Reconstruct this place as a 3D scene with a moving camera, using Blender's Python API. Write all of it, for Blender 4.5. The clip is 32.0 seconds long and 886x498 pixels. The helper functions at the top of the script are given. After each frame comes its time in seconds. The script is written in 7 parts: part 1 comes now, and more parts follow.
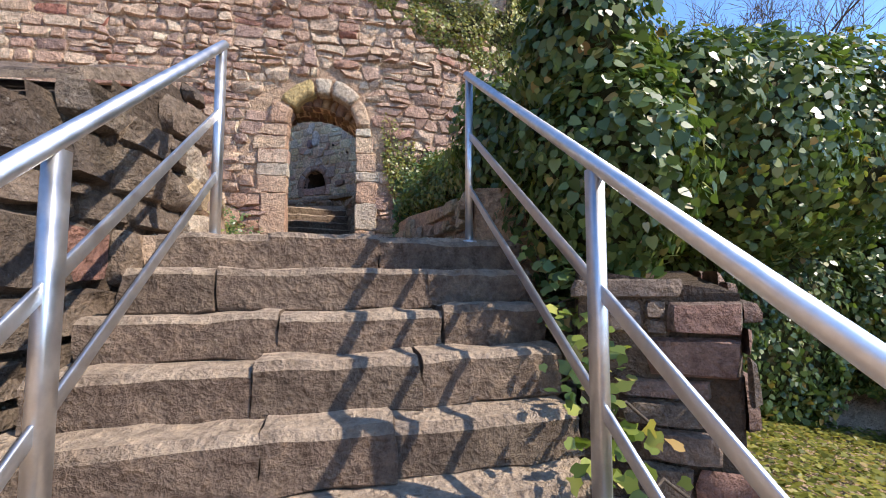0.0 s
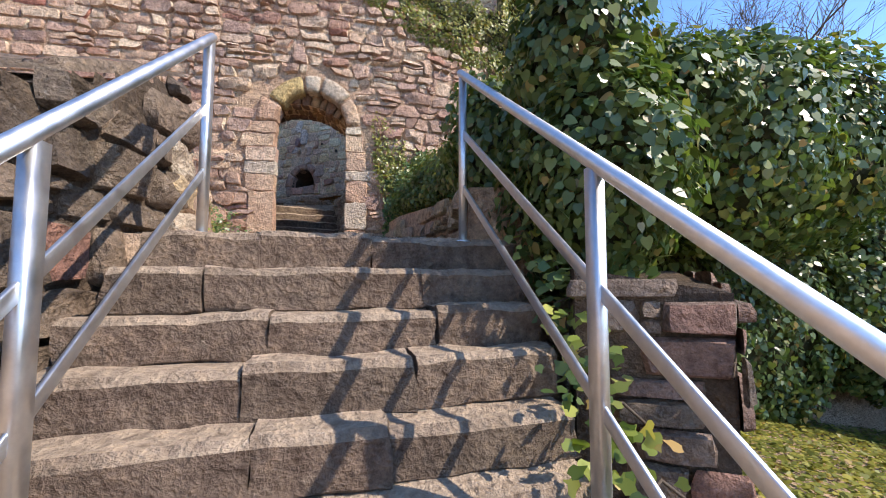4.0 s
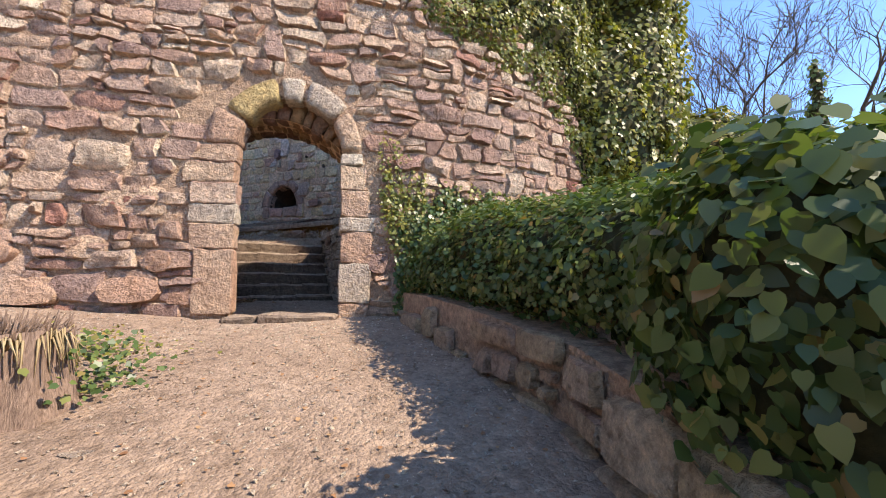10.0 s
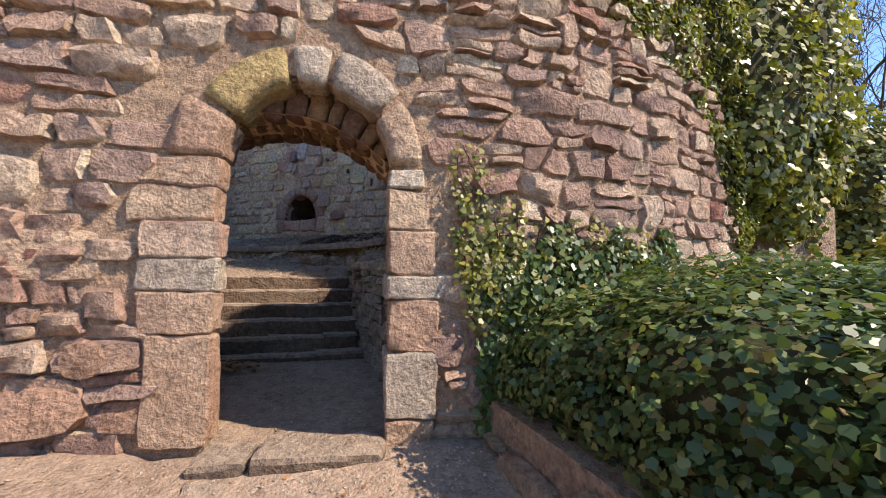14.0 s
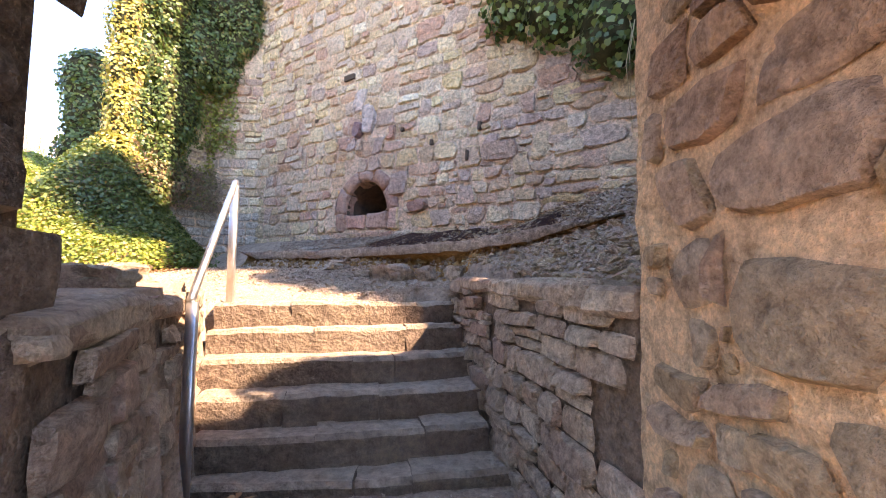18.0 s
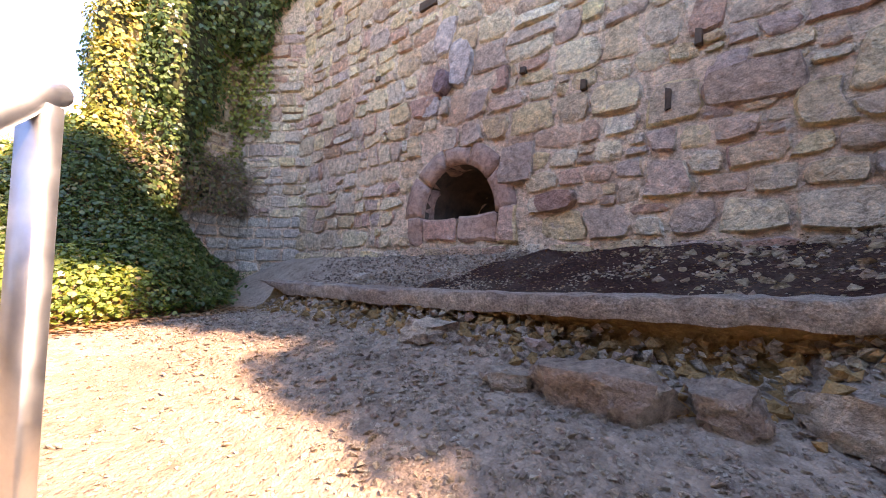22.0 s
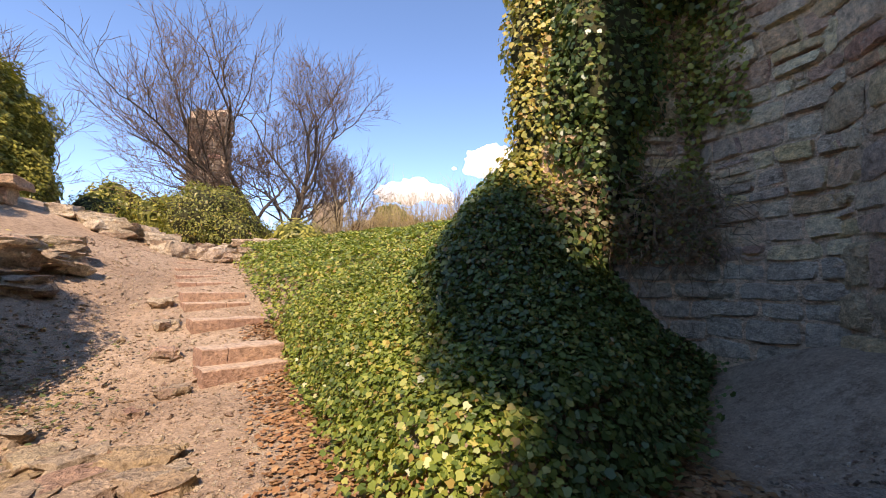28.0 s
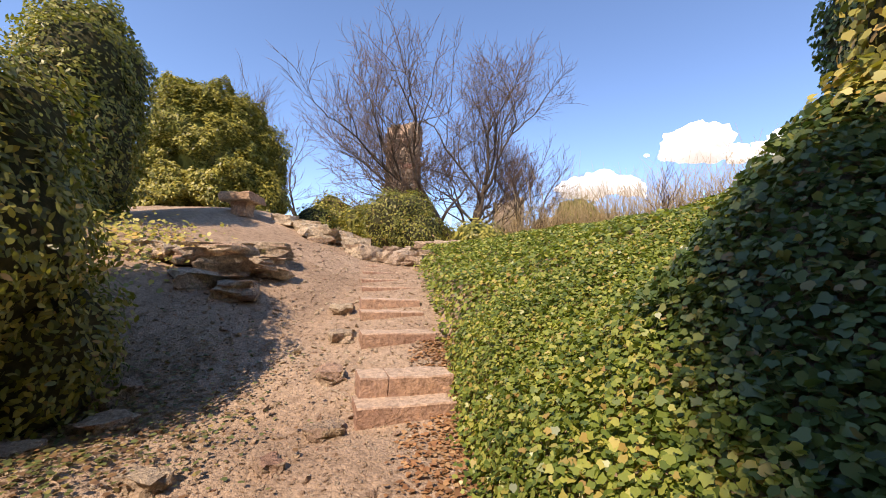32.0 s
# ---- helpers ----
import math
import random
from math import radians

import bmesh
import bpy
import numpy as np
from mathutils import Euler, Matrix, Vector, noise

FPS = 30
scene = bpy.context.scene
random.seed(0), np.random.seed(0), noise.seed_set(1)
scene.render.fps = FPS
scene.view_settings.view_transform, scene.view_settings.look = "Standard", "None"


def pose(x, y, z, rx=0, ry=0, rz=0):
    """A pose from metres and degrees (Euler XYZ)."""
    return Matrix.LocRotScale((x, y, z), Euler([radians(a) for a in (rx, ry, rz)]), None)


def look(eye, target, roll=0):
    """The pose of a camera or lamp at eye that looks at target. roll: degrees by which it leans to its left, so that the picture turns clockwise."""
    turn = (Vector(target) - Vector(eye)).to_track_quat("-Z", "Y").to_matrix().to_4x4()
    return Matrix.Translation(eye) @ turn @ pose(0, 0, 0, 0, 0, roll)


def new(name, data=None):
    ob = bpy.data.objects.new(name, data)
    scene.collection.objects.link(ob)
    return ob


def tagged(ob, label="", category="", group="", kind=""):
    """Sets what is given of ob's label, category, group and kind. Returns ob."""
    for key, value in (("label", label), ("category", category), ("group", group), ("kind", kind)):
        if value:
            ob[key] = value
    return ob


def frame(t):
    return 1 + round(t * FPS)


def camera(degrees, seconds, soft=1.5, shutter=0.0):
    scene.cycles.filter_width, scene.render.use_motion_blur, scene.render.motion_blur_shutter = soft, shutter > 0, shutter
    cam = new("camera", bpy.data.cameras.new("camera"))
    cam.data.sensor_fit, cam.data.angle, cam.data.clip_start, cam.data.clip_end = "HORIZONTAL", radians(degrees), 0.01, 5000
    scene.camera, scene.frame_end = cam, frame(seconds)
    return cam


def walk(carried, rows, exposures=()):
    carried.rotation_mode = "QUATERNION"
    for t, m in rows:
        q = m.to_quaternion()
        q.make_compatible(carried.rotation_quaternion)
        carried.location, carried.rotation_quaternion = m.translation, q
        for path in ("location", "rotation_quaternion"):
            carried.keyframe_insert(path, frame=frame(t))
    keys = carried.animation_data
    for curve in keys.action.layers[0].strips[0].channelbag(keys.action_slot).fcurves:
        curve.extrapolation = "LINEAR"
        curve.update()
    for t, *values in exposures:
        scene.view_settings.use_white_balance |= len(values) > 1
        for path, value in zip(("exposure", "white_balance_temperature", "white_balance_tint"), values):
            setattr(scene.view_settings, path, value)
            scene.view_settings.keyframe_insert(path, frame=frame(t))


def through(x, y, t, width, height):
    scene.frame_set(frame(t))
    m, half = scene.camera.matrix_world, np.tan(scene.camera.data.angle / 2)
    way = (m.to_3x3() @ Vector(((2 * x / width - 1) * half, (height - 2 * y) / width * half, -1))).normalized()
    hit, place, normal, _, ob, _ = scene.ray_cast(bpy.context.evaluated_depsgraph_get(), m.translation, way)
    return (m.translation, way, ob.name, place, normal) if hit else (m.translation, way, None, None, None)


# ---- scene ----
cam = camera(96.0, 32.0, 1.0)
PATH = [
    (0, (1.059, -6.888, -0.562), (1.351, -4.914, -0.429), 0.03),
    (0.5, (1.099, -6.889, -0.559), (1.396, -4.915, -0.426), -0.17),
    (1, (1.135, -6.885, -0.559), (1.433, -4.912, -0.426), -0.23),
    (1.5, (1.156, -6.880, -0.547), (1.453, -4.907, -0.414), -0.03),
    (2, (1.135, -6.870, -0.543), (1.430, -4.897, -0.411), 0.03),
    (2.5, (1.083, -6.877, -0.559), (1.379, -4.903, -0.426), 0.03),
    (4.5, (1.030, -6.829, -0.568), (1.386, -4.865, -0.435), 0.13),
    (5, (1.018, -6.629, -0.599), (1.373, -4.665, -0.480), 0.16),
    (5.5, (1.012, -6.342, -0.411), (1.358, -4.376, -0.296), 0.17),
    (6, (0.915, -6.159, -0.288), (1.231, -4.188, -0.166), 0.13),
    (6.5, (0.926, -5.998, -0.237), (1.263, -4.030, -0.110), 0.38),
    (7, (0.888, -5.817, -0.096), (1.268, -3.857, 0.033), 0.49),
    (7.5, (0.825, -5.627, 0.000), (1.233, -3.673, 0.132), 0.43),
    (8, (0.814, -5.535, 0.099), (1.244, -3.586, 0.232), 0.28),
    (8.5, (0.858, -5.320, 0.181), (1.275, -3.368, 0.313), 0.18),
    (9, (0.854, -5.152, 0.253), (1.251, -3.196, 0.384), 0.32),
    (9.5, (0.800, -4.972, 0.402), (1.210, -3.019, 0.536), 0.47),
    (10, (0.772, -4.793, 0.529), (1.190, -2.842, 0.663), 0.39),
    (10.5, (0.704, -4.611, 0.559), (1.123, -2.660, 0.698), 0.32),
    (11, (0.649, -4.454, 0.725), (1.072, -2.504, 0.860), 0.48),
    (11.5, (0.636, -4.272, 0.866), (1.060, -2.322, 1.003), 0.45),
    (12, (0.585, -4.043, 0.922), (0.999, -2.091, 1.057), 0.67),
    (12.5, (0.611, -3.815, 1.020), (0.978, -1.853, 1.150), 1.94),
    (13, (0.569, -3.441, 1.046), (0.917, -1.475, 1.167), 2.45),
    (13.5, (0.496, -3.154, 1.181), (0.859, -1.191, 1.298), 1.24),
    (15.5, (0.440, -1.772, 1.282), (0.588, 0.221, 1.375), 0.14),
    (16, (0.349, -1.347, 1.303), (0.423, 0.649, 1.397), 0.27),
    (16.5, (0.254, -0.997, 1.321), (0.312, 1.000, 1.418), 0.59),
    (17, (0.161, -0.564, 1.356), (0.228, 1.432, 1.456), 0.70),
    (17.5, (-0.002, -0.251, 1.372), (0.066, 1.744, 1.485), 0.78),
    (18, (-0.151, -0.017, 1.392), (-0.091, 1.979, 1.512), 0.73),
    (18.5, (-0.285, 0.366, 1.458), (-0.266, 2.362, 1.575), 0.75),
    (19, (-0.379, 0.636, 1.584), (-0.412, 2.632, 1.706), 0.82),
    (19.5, (-0.508, 0.964, 1.625), (-0.558, 2.959, 1.750), 1.12),
    (20, (-0.559, 1.310, 1.629), (-0.616, 3.306, 1.753), 1.13),
    (20.5, (-0.672, 1.642, 1.666), (-0.766, 3.636, 1.784), 1.22),
    (21, (-0.839, 1.997, 1.639), (-0.988, 3.988, 1.758), 1.14),
    (21.5, (-0.938, 2.356, 1.671), (-1.106, 4.346, 1.786), 1.02),
    (22, (-1.005, 2.691, 1.813), (-1.209, 4.677, 1.927), 1.00),
    (22.5, (-1.095, 2.909, 1.882), (-1.329, 4.892, 2.000), 1.11),
    (23, (-1.188, 3.141, 1.953), (-1.432, 5.122, 2.081), 0.98),
    (23.5, (-1.263, 3.317, 2.096), (-1.583, 5.287, 2.225), 0.91),
    (24, (-1.398, 3.445, 2.202), (-1.848, 5.390, 2.328), 0.79),
    (24.5, (-1.476, 3.657, 2.299), (-2.059, 5.567, 2.411), 0.75),
    (25, (-1.624, 3.814, 2.444), (-2.398, 5.656, 2.537), 0.20),
    (25.5, (-1.754, 3.960, 2.600), (-2.726, 5.705, 2.700), -0.24),
    (27.5, (-2.095, 4.684, 2.376), (-3.818, 5.682, 2.564), 0.38),
    (28, (-2.350, 4.771, 2.407), (-4.181, 5.557, 2.586), 0.44),
    (28.5, (-2.560, 4.844, 2.449), (-4.453, 5.466, 2.621), 0.58),
    (29, (-2.748, 5.008, 2.489), (-4.688, 5.464, 2.654), 0.39),
    (29.5, (-2.929, 5.106, 2.517), (-4.906, 5.366, 2.674), 0.36),
    (30, (-3.180, 5.072, 2.504), (-5.168, 5.214, 2.665), 1.12),
    (30.5, (-3.321, 5.014, 2.583), (-5.310, 5.134, 2.747), 2.42),
    (31, (-3.563, 4.985, 2.551), (-5.555, 5.065, 2.710), 1.49),
    (31.5, (-3.701, 5.025, 2.566), (-5.695, 5.022, 2.721), 1.32),
    (32, (-3.778, 4.974, 2.580), (-5.770, 4.891, 2.736), 1.78),
]
EXPOSURES = [(0, 1.75, 6900, 13), (9, 1.85, 7300, 16), (13.5, 1.68, 7600, 18), (15.5, 1.55, 7400, 18), (16, 1.65, 7500, 18), (17, 2.55, 8500, 25), (18, 3.65, 9300, 29), (19, 3.75, 9300, 29), (20, 3.65, 9100, 29), (21, 3.38, 9100, 31), (22, 3.42, 9300, 34), (24, 3.78, 9200, 34), (25.5, 3.35, 8600, 30), (27.5, 1.74, 8300, 22), (32, 1.5, 8300, 21)]
walk(cam, [(t, look(eye, target, roll)) for t, eye, target, roll in PATH], EXPOSURES)

world = bpy.data.worlds.new("world")
scene.world = world
world.use_nodes = True
sky = world.node_tree.nodes.new("ShaderNodeTexSky")
sky.sky_type, sky.sun_disc = "NISHITA", False
sky.sun_elevation, sky.sun_rotation = radians(45), radians(117)
sky.dust_density, sky.ozone_density, sky.altitude = 0.0, 5.0, 2500
deep = world.node_tree.nodes.new("ShaderNodeHueSaturation")
deep.inputs["Saturation"].default_value, deep.inputs["Value"].default_value = 1.08, 1.04
world.node_tree.links.new(sky.outputs[0], deep.inputs["Color"])
world.node_tree.links.new(deep.outputs[0], world.node_tree.nodes["Background"].inputs[0])
world.node_tree.nodes["Background"].inputs[1].default_value = 0.125
sun = new("sun", bpy.data.lights.new("sun", "SUN"))
sun.data.energy, sun.data.angle, sun.data.color = 2.15, radians(0.5), (1, 0.95, 0.88)
sun.matrix_world = look((0, 0, 0), (-0.89, 0.454, -1.0))


# ---- materials ----


def material(name, rough=0.9, metal=0.0, spec=0.3):
    m = bpy.data.materials.new(name)
    m.use_nodes = True
    b = m.node_tree.nodes["Principled BSDF"]
    b.inputs["Roughness"].default_value = rough
    b.inputs["Metallic"].default_value = metal
    b.inputs["Specular IOR Level"].default_value = spec
    return m, m.node_tree.nodes, m.node_tree.links, b


def ramp(nodes, stops, mode="LINEAR"):
    r = nodes.new("ShaderNodeValToRGB")
    r.color_ramp.interpolation = mode
    while len(r.color_ramp.elements) < len(stops):
        r.color_ramp.elements.new(0.5)
    for e, (p, c) in zip(r.color_ramp.elements, stops):
        e.position, e.color = p, (*c, 1)
    return r


def noise_tex(nodes, links, coord, scale, detail=6, rough=0.6):
    n = nodes.new("ShaderNodeTexNoise")
    n.inputs["Scale"].default_value, n.inputs["Detail"].default_value, n.inputs["Roughness"].default_value = scale, detail, rough
    links.new(coord, n.inputs["Vector"])
    return n.outputs["Fac"]


def mix(nodes, links, fac, a, b, blend="MIX"):
    m = nodes.new("ShaderNodeMix")
    m.data_type, m.blend_type, m.clamp_factor = "RGBA", blend, True
    for sock, v in ((m.inputs["Factor"], fac), (m.inputs[6], a), (m.inputs[7], b)):
        if isinstance(v, (int, float)):
            sock.default_value = v
        elif isinstance(v, tuple):
            sock.default_value = (*v, 1)
        else:
            links.new(v, sock)
    return m.outputs[2]


def math_node(nodes, links, op, a, b=0.0, clamp=False):
    m = nodes.new("ShaderNodeMath")
    m.operation, m.use_clamp = op, clamp
    for sock, v in zip(m.inputs, (a, b)):
        if isinstance(v, (int, float)):
            sock.default_value = v
        else:
            links.new(v, sock)
    return m.outputs[0]


def world_coord(nodes):
    return nodes.new("ShaderNodeNewGeometry").outputs["Position"]


def piece_random(nodes, links):
    """One number for each piece, whether it is an object or an island of a joined mesh."""
    a = math_node(nodes, links, "MULTIPLY", nodes.new("ShaderNodeObjectInfo").outputs["Random"], 7.31)
    b = math_node(nodes, links, "ADD", a, nodes.new("ShaderNodeNewGeometry").outputs["Random Per Island"])
    return math_node(nodes, links, "FRACT", b)


def add_bump(nodes, links, bsdf, heights, strength=0.6, distance=0.02):
    last = None
    for h, w in heights:
        h = math_node(nodes, links, "MULTIPLY", h, w)
        last = h if last is None else math_node(nodes, links, "ADD", last, h)
    bump = nodes.new("ShaderNodeBump")
    bump.inputs["Strength"].default_value, bump.inputs["Distance"].default_value = strength, distance
    links.new(last, bump.inputs["Height"])
    links.new(bump.outputs[0], bsdf.inputs["Normal"])


def stone_material(name, stops, grain=0.35, lichen=None, lichen_at=0.62, strength=1.0, dirt=(0.06, 0.045, 0.035), dirt_at=0.62, tread=None):
    m, n, l, b = material(name, 0.92, 0, 0.2)
    p = world_coord(n)
    base = ramp(n, stops)
    l.new(piece_random(n, l), base.inputs[0])
    big, mid, fine = noise_tex(n, l, p, 8, 5), noise_tex(n, l, p, 17, 6, 0.7), noise_tex(n, l, p, 95, 4, 0.7)
    tone = ramp(n, [(0.3, (0.46, 0.42, 0.4)), (0.5, (1.05, 1.05, 1.05)), (0.7, (1.65, 1.6, 1.5))])
    l.new(mid, tone.inputs[0])
    c = mix(n, l, 0.85, base.outputs[0], tone.outputs[0], "MULTIPLY")
    speck = ramp(n, [(0.36, (0.62, 0.6, 0.58)), (0.62, (1.4, 1.4, 1.38))])
    l.new(fine, speck.inputs[0])
    c = mix(n, l, grain, c, speck.outputs[0], "MULTIPLY")
    stain = ramp(n, [(dirt_at, (0, 0, 0)), (dirt_at + 0.12, (1, 1, 1))])
    l.new(noise_tex(n, l, p, 5.3, 7, 0.7), stain.inputs[0])
    c = mix(n, l, math_node(n, l, "MULTIPLY", stain.outputs[0], 0.55), c, dirt)
    if lichen:
        spot = ramp(n, [(lichen_at, (0, 0, 0)), (lichen_at + 0.08, (1, 1, 1))])
        l.new(noise_tex(n, l, p, 7.7, 8, 0.75), spot.inputs[0])
        c = mix(n, l, math_node(n, l, "MULTIPLY", spot.outputs[0], 0.75), c, lichen)
    wide = ramp(n, [(0.32, (0.8, 0.7, 0.67)), (0.5, (1.05, 1.02, 1.0)), (0.68, (1.22, 1.24, 1.18))])
    l.new(noise_tex(n, l, p, 0.7, 3), wide.inputs[0])
    c = mix(n, l, 0.8, c, wide.outputs[0], "MULTIPLY")
    # Faces that look up take the tread colour, by their normal.
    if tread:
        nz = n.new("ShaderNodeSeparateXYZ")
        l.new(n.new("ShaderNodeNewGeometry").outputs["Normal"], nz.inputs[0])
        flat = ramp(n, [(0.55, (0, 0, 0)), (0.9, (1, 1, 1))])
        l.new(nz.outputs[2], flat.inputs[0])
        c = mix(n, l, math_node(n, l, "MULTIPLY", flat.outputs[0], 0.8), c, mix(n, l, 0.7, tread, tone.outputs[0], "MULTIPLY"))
    l.new(c, b.inputs["Base Color"])
    pit = n.new("ShaderNodeTexVoronoi")
    pit.inputs["Scale"].default_value = 38
    l.new(p, pit.inputs["Vector"])
    add_bump(n, l, b, [(big, 1.3), (mid, 1.3), (fine, 0.2), (pit.outputs["Distance"], 0.25), (noise_tex(n, l, p, 42, 3, 0.7), 0.5)], strength, 0.045)
    return m


PINK = [(0.0, (0.34, 0.2, 0.155)), (0.16, (0.5, 0.36, 0.255)), (0.32, (0.4, 0.255, 0.195)), (0.46, (0.56, 0.43, 0.31)), (0.6, (0.33, 0.225, 0.185)), (0.76, (0.49, 0.33, 0.24)), (0.93, (0.6, 0.48, 0.35)), (1.0, (0.34, 0.15, 0.11))]
GREY = [(0.0, (0.37, 0.29, 0.215)), (0.3, (0.45, 0.365, 0.27)), (0.55, (0.33, 0.24, 0.18)), (0.8, (0.5, 0.41, 0.3)), (1.0, (0.38, 0.25, 0.19))]
TOWER = [(0.0, (0.55, 0.335, 0.24)), (0.16, (0.7, 0.54, 0.32)), (0.3, (0.5, 0.375, 0.29)), (0.44, (0.72, 0.58, 0.37)), (0.58, (0.47, 0.335, 0.275)), (0.7, (0.66, 0.5, 0.27)), (0.84, (0.52, 0.295, 0.215)), (1.0, (0.7, 0.6, 0.43))]
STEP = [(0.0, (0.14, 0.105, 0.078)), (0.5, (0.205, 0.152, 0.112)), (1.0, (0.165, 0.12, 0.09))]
RED = [(0.0, (0.3, 0.185, 0.135)), (0.5, (0.35, 0.23, 0.17)), (1.0, (0.32, 0.2, 0.15))]
stone_pink = stone_material("pink_sandstone", PINK)
stone_jamb = stone_material("dressed_sandstone", [(0.0, (0.47, 0.31, 0.21)), (0.35, (0.43, 0.27, 0.19)), (0.7, (0.52, 0.38, 0.26)), (1.0, (0.48, 0.32, 0.22))], grain=0.3, strength=1.0)
stone_yellow = stone_material("yellow_sandstone", [(0.0, (0.42, 0.3, 0.13)), (1.0, (0.48, 0.36, 0.17))])
stone_pale = stone_material("pale_sandstone", [(0.0, (0.46, 0.38, 0.29)), (1.0, (0.52, 0.44, 0.34))])
stone_tower = stone_material("tower_sandstone", TOWER, lichen=(0.56, 0.42, 0.32), lichen_at=0.57)
stone_grey = stone_material("grey_brown_rubble", GREY)
stone_dark = stone_material("blackened_rock_and_shade", [(0.0, (0.115, 0.088, 0.068)), (0.5, (0.17, 0.13, 0.1)), (0.9, (0.23, 0.17, 0.125)), (1.0, (0.25, 0.13, 0.1))], lichen=(0.46, 0.41, 0.34), lichen_at=0.6, strength=1.0)
# Treads paler than risers: wear and grime, plus light from above put into colour.
stone_step = stone_material("worn_lit_tread_sandstone", STEP, lichen=(0.42, 0.34, 0.25), lichen_at=0.64, strength=1.0, tread=(0.5, 0.385, 0.28))
stone_tan = stone_material("tan_wall_stone", [(0.0, (0.36, 0.27, 0.17)), (0.4, (0.43, 0.33, 0.21)), (0.7, (0.4, 0.27, 0.19)), (1.0, (0.46, 0.37, 0.25))])
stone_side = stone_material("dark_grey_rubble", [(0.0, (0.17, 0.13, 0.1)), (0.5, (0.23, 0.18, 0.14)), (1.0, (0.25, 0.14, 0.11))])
stone_purple = stone_material("purple_grey_sandstone", [(0.0, (0.3, 0.2, 0.19)), (1.0, (0.32, 0.21, 0.2))])
stone_red = stone_material("red_sandstone", RED, grain=0.25, strength=0.4, dirt_at=0.7)
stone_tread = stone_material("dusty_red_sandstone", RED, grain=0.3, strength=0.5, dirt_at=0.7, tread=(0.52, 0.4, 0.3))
stone_vault = stone_material("vault_sandstone", [(0.0, (0.36, 0.22, 0.1)), (0.4, (0.27, 0.16, 0.085)), (0.7, (0.2, 0.11, 0.075)), (1.0, (0.38, 0.25, 0.12))])
mortar = stone_material("sandy_mortar", [(0.0, (0.4, 0.27, 0.185)), (1.0, (0.43, 0.3, 0.2))], strength=1.0)
mortar_tower = stone_material("pale_pink_mortar", [(0.0, (0.64, 0.46, 0.315)), (1.0, (0.68, 0.5, 0.345))], strength=1.0)
joint_grey = stone_material("grey_joint_earth", [(0.0, (0.2, 0.15, 0.11)), (1.0, (0.23, 0.175, 0.13))], strength=1.0)
mortar_warm = stone_material("ochre_mortar", [(0.0, (0.6, 0.42, 0.25)), (1.0, (0.64, 0.46, 0.28))], strength=0.8)
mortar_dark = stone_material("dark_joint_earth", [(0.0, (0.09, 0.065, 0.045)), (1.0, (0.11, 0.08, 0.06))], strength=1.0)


def ground_material(name, light, mid_c, dark, gravel=1.0):
    m, n, l, b = material(name, 0.97, 0, 0.1)
    p = world_coord(n)
    big, mid, fine = noise_tex(n, l, p, 0.9, 6), noise_tex(n, l, p, 9, 8, 0.7), noise_tex(n, l, p, 60, 4, 0.75)
    base = ramp(n, [(0.3, dark), (0.48, mid_c), (0.68, light)])
    l.new(big, base.inputs[0])
    t = ramp(n, [(0.3, (0.5, 0.46, 0.43)), (0.5, (1, 1, 1)), (0.7, (1.3, 1.27, 1.24))])
    l.new(mid, t.inputs[0])
    c = mix(n, l, 0.8, base.outputs[0], t.outputs[0], "MULTIPLY")
    v = n.new("ShaderNodeTexVoronoi")
    v.inputs["Scale"].default_value = 42
    l.new(p, v.inputs["Vector"])
    g = ramp(n, [(0.0, (0.65, 0.62, 0.6)), (0.5, (1.0, 0.97, 0.94)), (1.0, (1.5, 1.45, 1.4))])
    l.new(v.outputs["Color"], g.inputs[0])
    c = mix(n, l, 0.5 * gravel, c, g.outputs[0], "MULTIPLY")
    w = n.new("ShaderNodeTexVoronoi")
    w.inputs["Scale"].default_value = 105
    l.new(p, w.inputs["Vector"])
    h = ramp(n, [(0.0, (0.6, 0.57, 0.55)), (0.6, (1.0, 0.98, 0.96)), (1.0, (1.45, 1.42, 1.38))])
    l.new(w.outputs["Color"], h.inputs[0])
    c = mix(n, l, 0.3 * gravel, c, h.outputs[0], "MULTIPLY")
    l.new(c, b.inputs["Base Color"])
    add_bump(n, l, b, [(mid, 1.0), (fine, 0.4), (v.outputs["Distance"], -0.6 * gravel), (w.outputs["Distance"], -0.3 * gravel)], 0.9, 0.018)
    return m


dirt = ground_material("trodden_sandy_earth", (0.42, 0.32, 0.235), (0.36, 0.265, 0.19), (0.29, 0.21, 0.15))
soil = ground_material("dark_moss_soil", (0.1, 0.068, 0.05), (0.06, 0.026, 0.019), (0.03, 0.018, 0.014), 1.0)
concrete = stone_material("weathered_ledge_stone", [(0.0, (0.36, 0.3, 0.24)), (1.0, (0.4, 0.34, 0.27))], lichen=(0.48, 0.46, 0.42), grain=0.8, strength=1.0)
ochre = ground_material("ochre_earth_face", (0.44, 0.26, 0.11), (0.3, 0.17, 0.07), (0.15, 0.09, 0.045), 1.0)


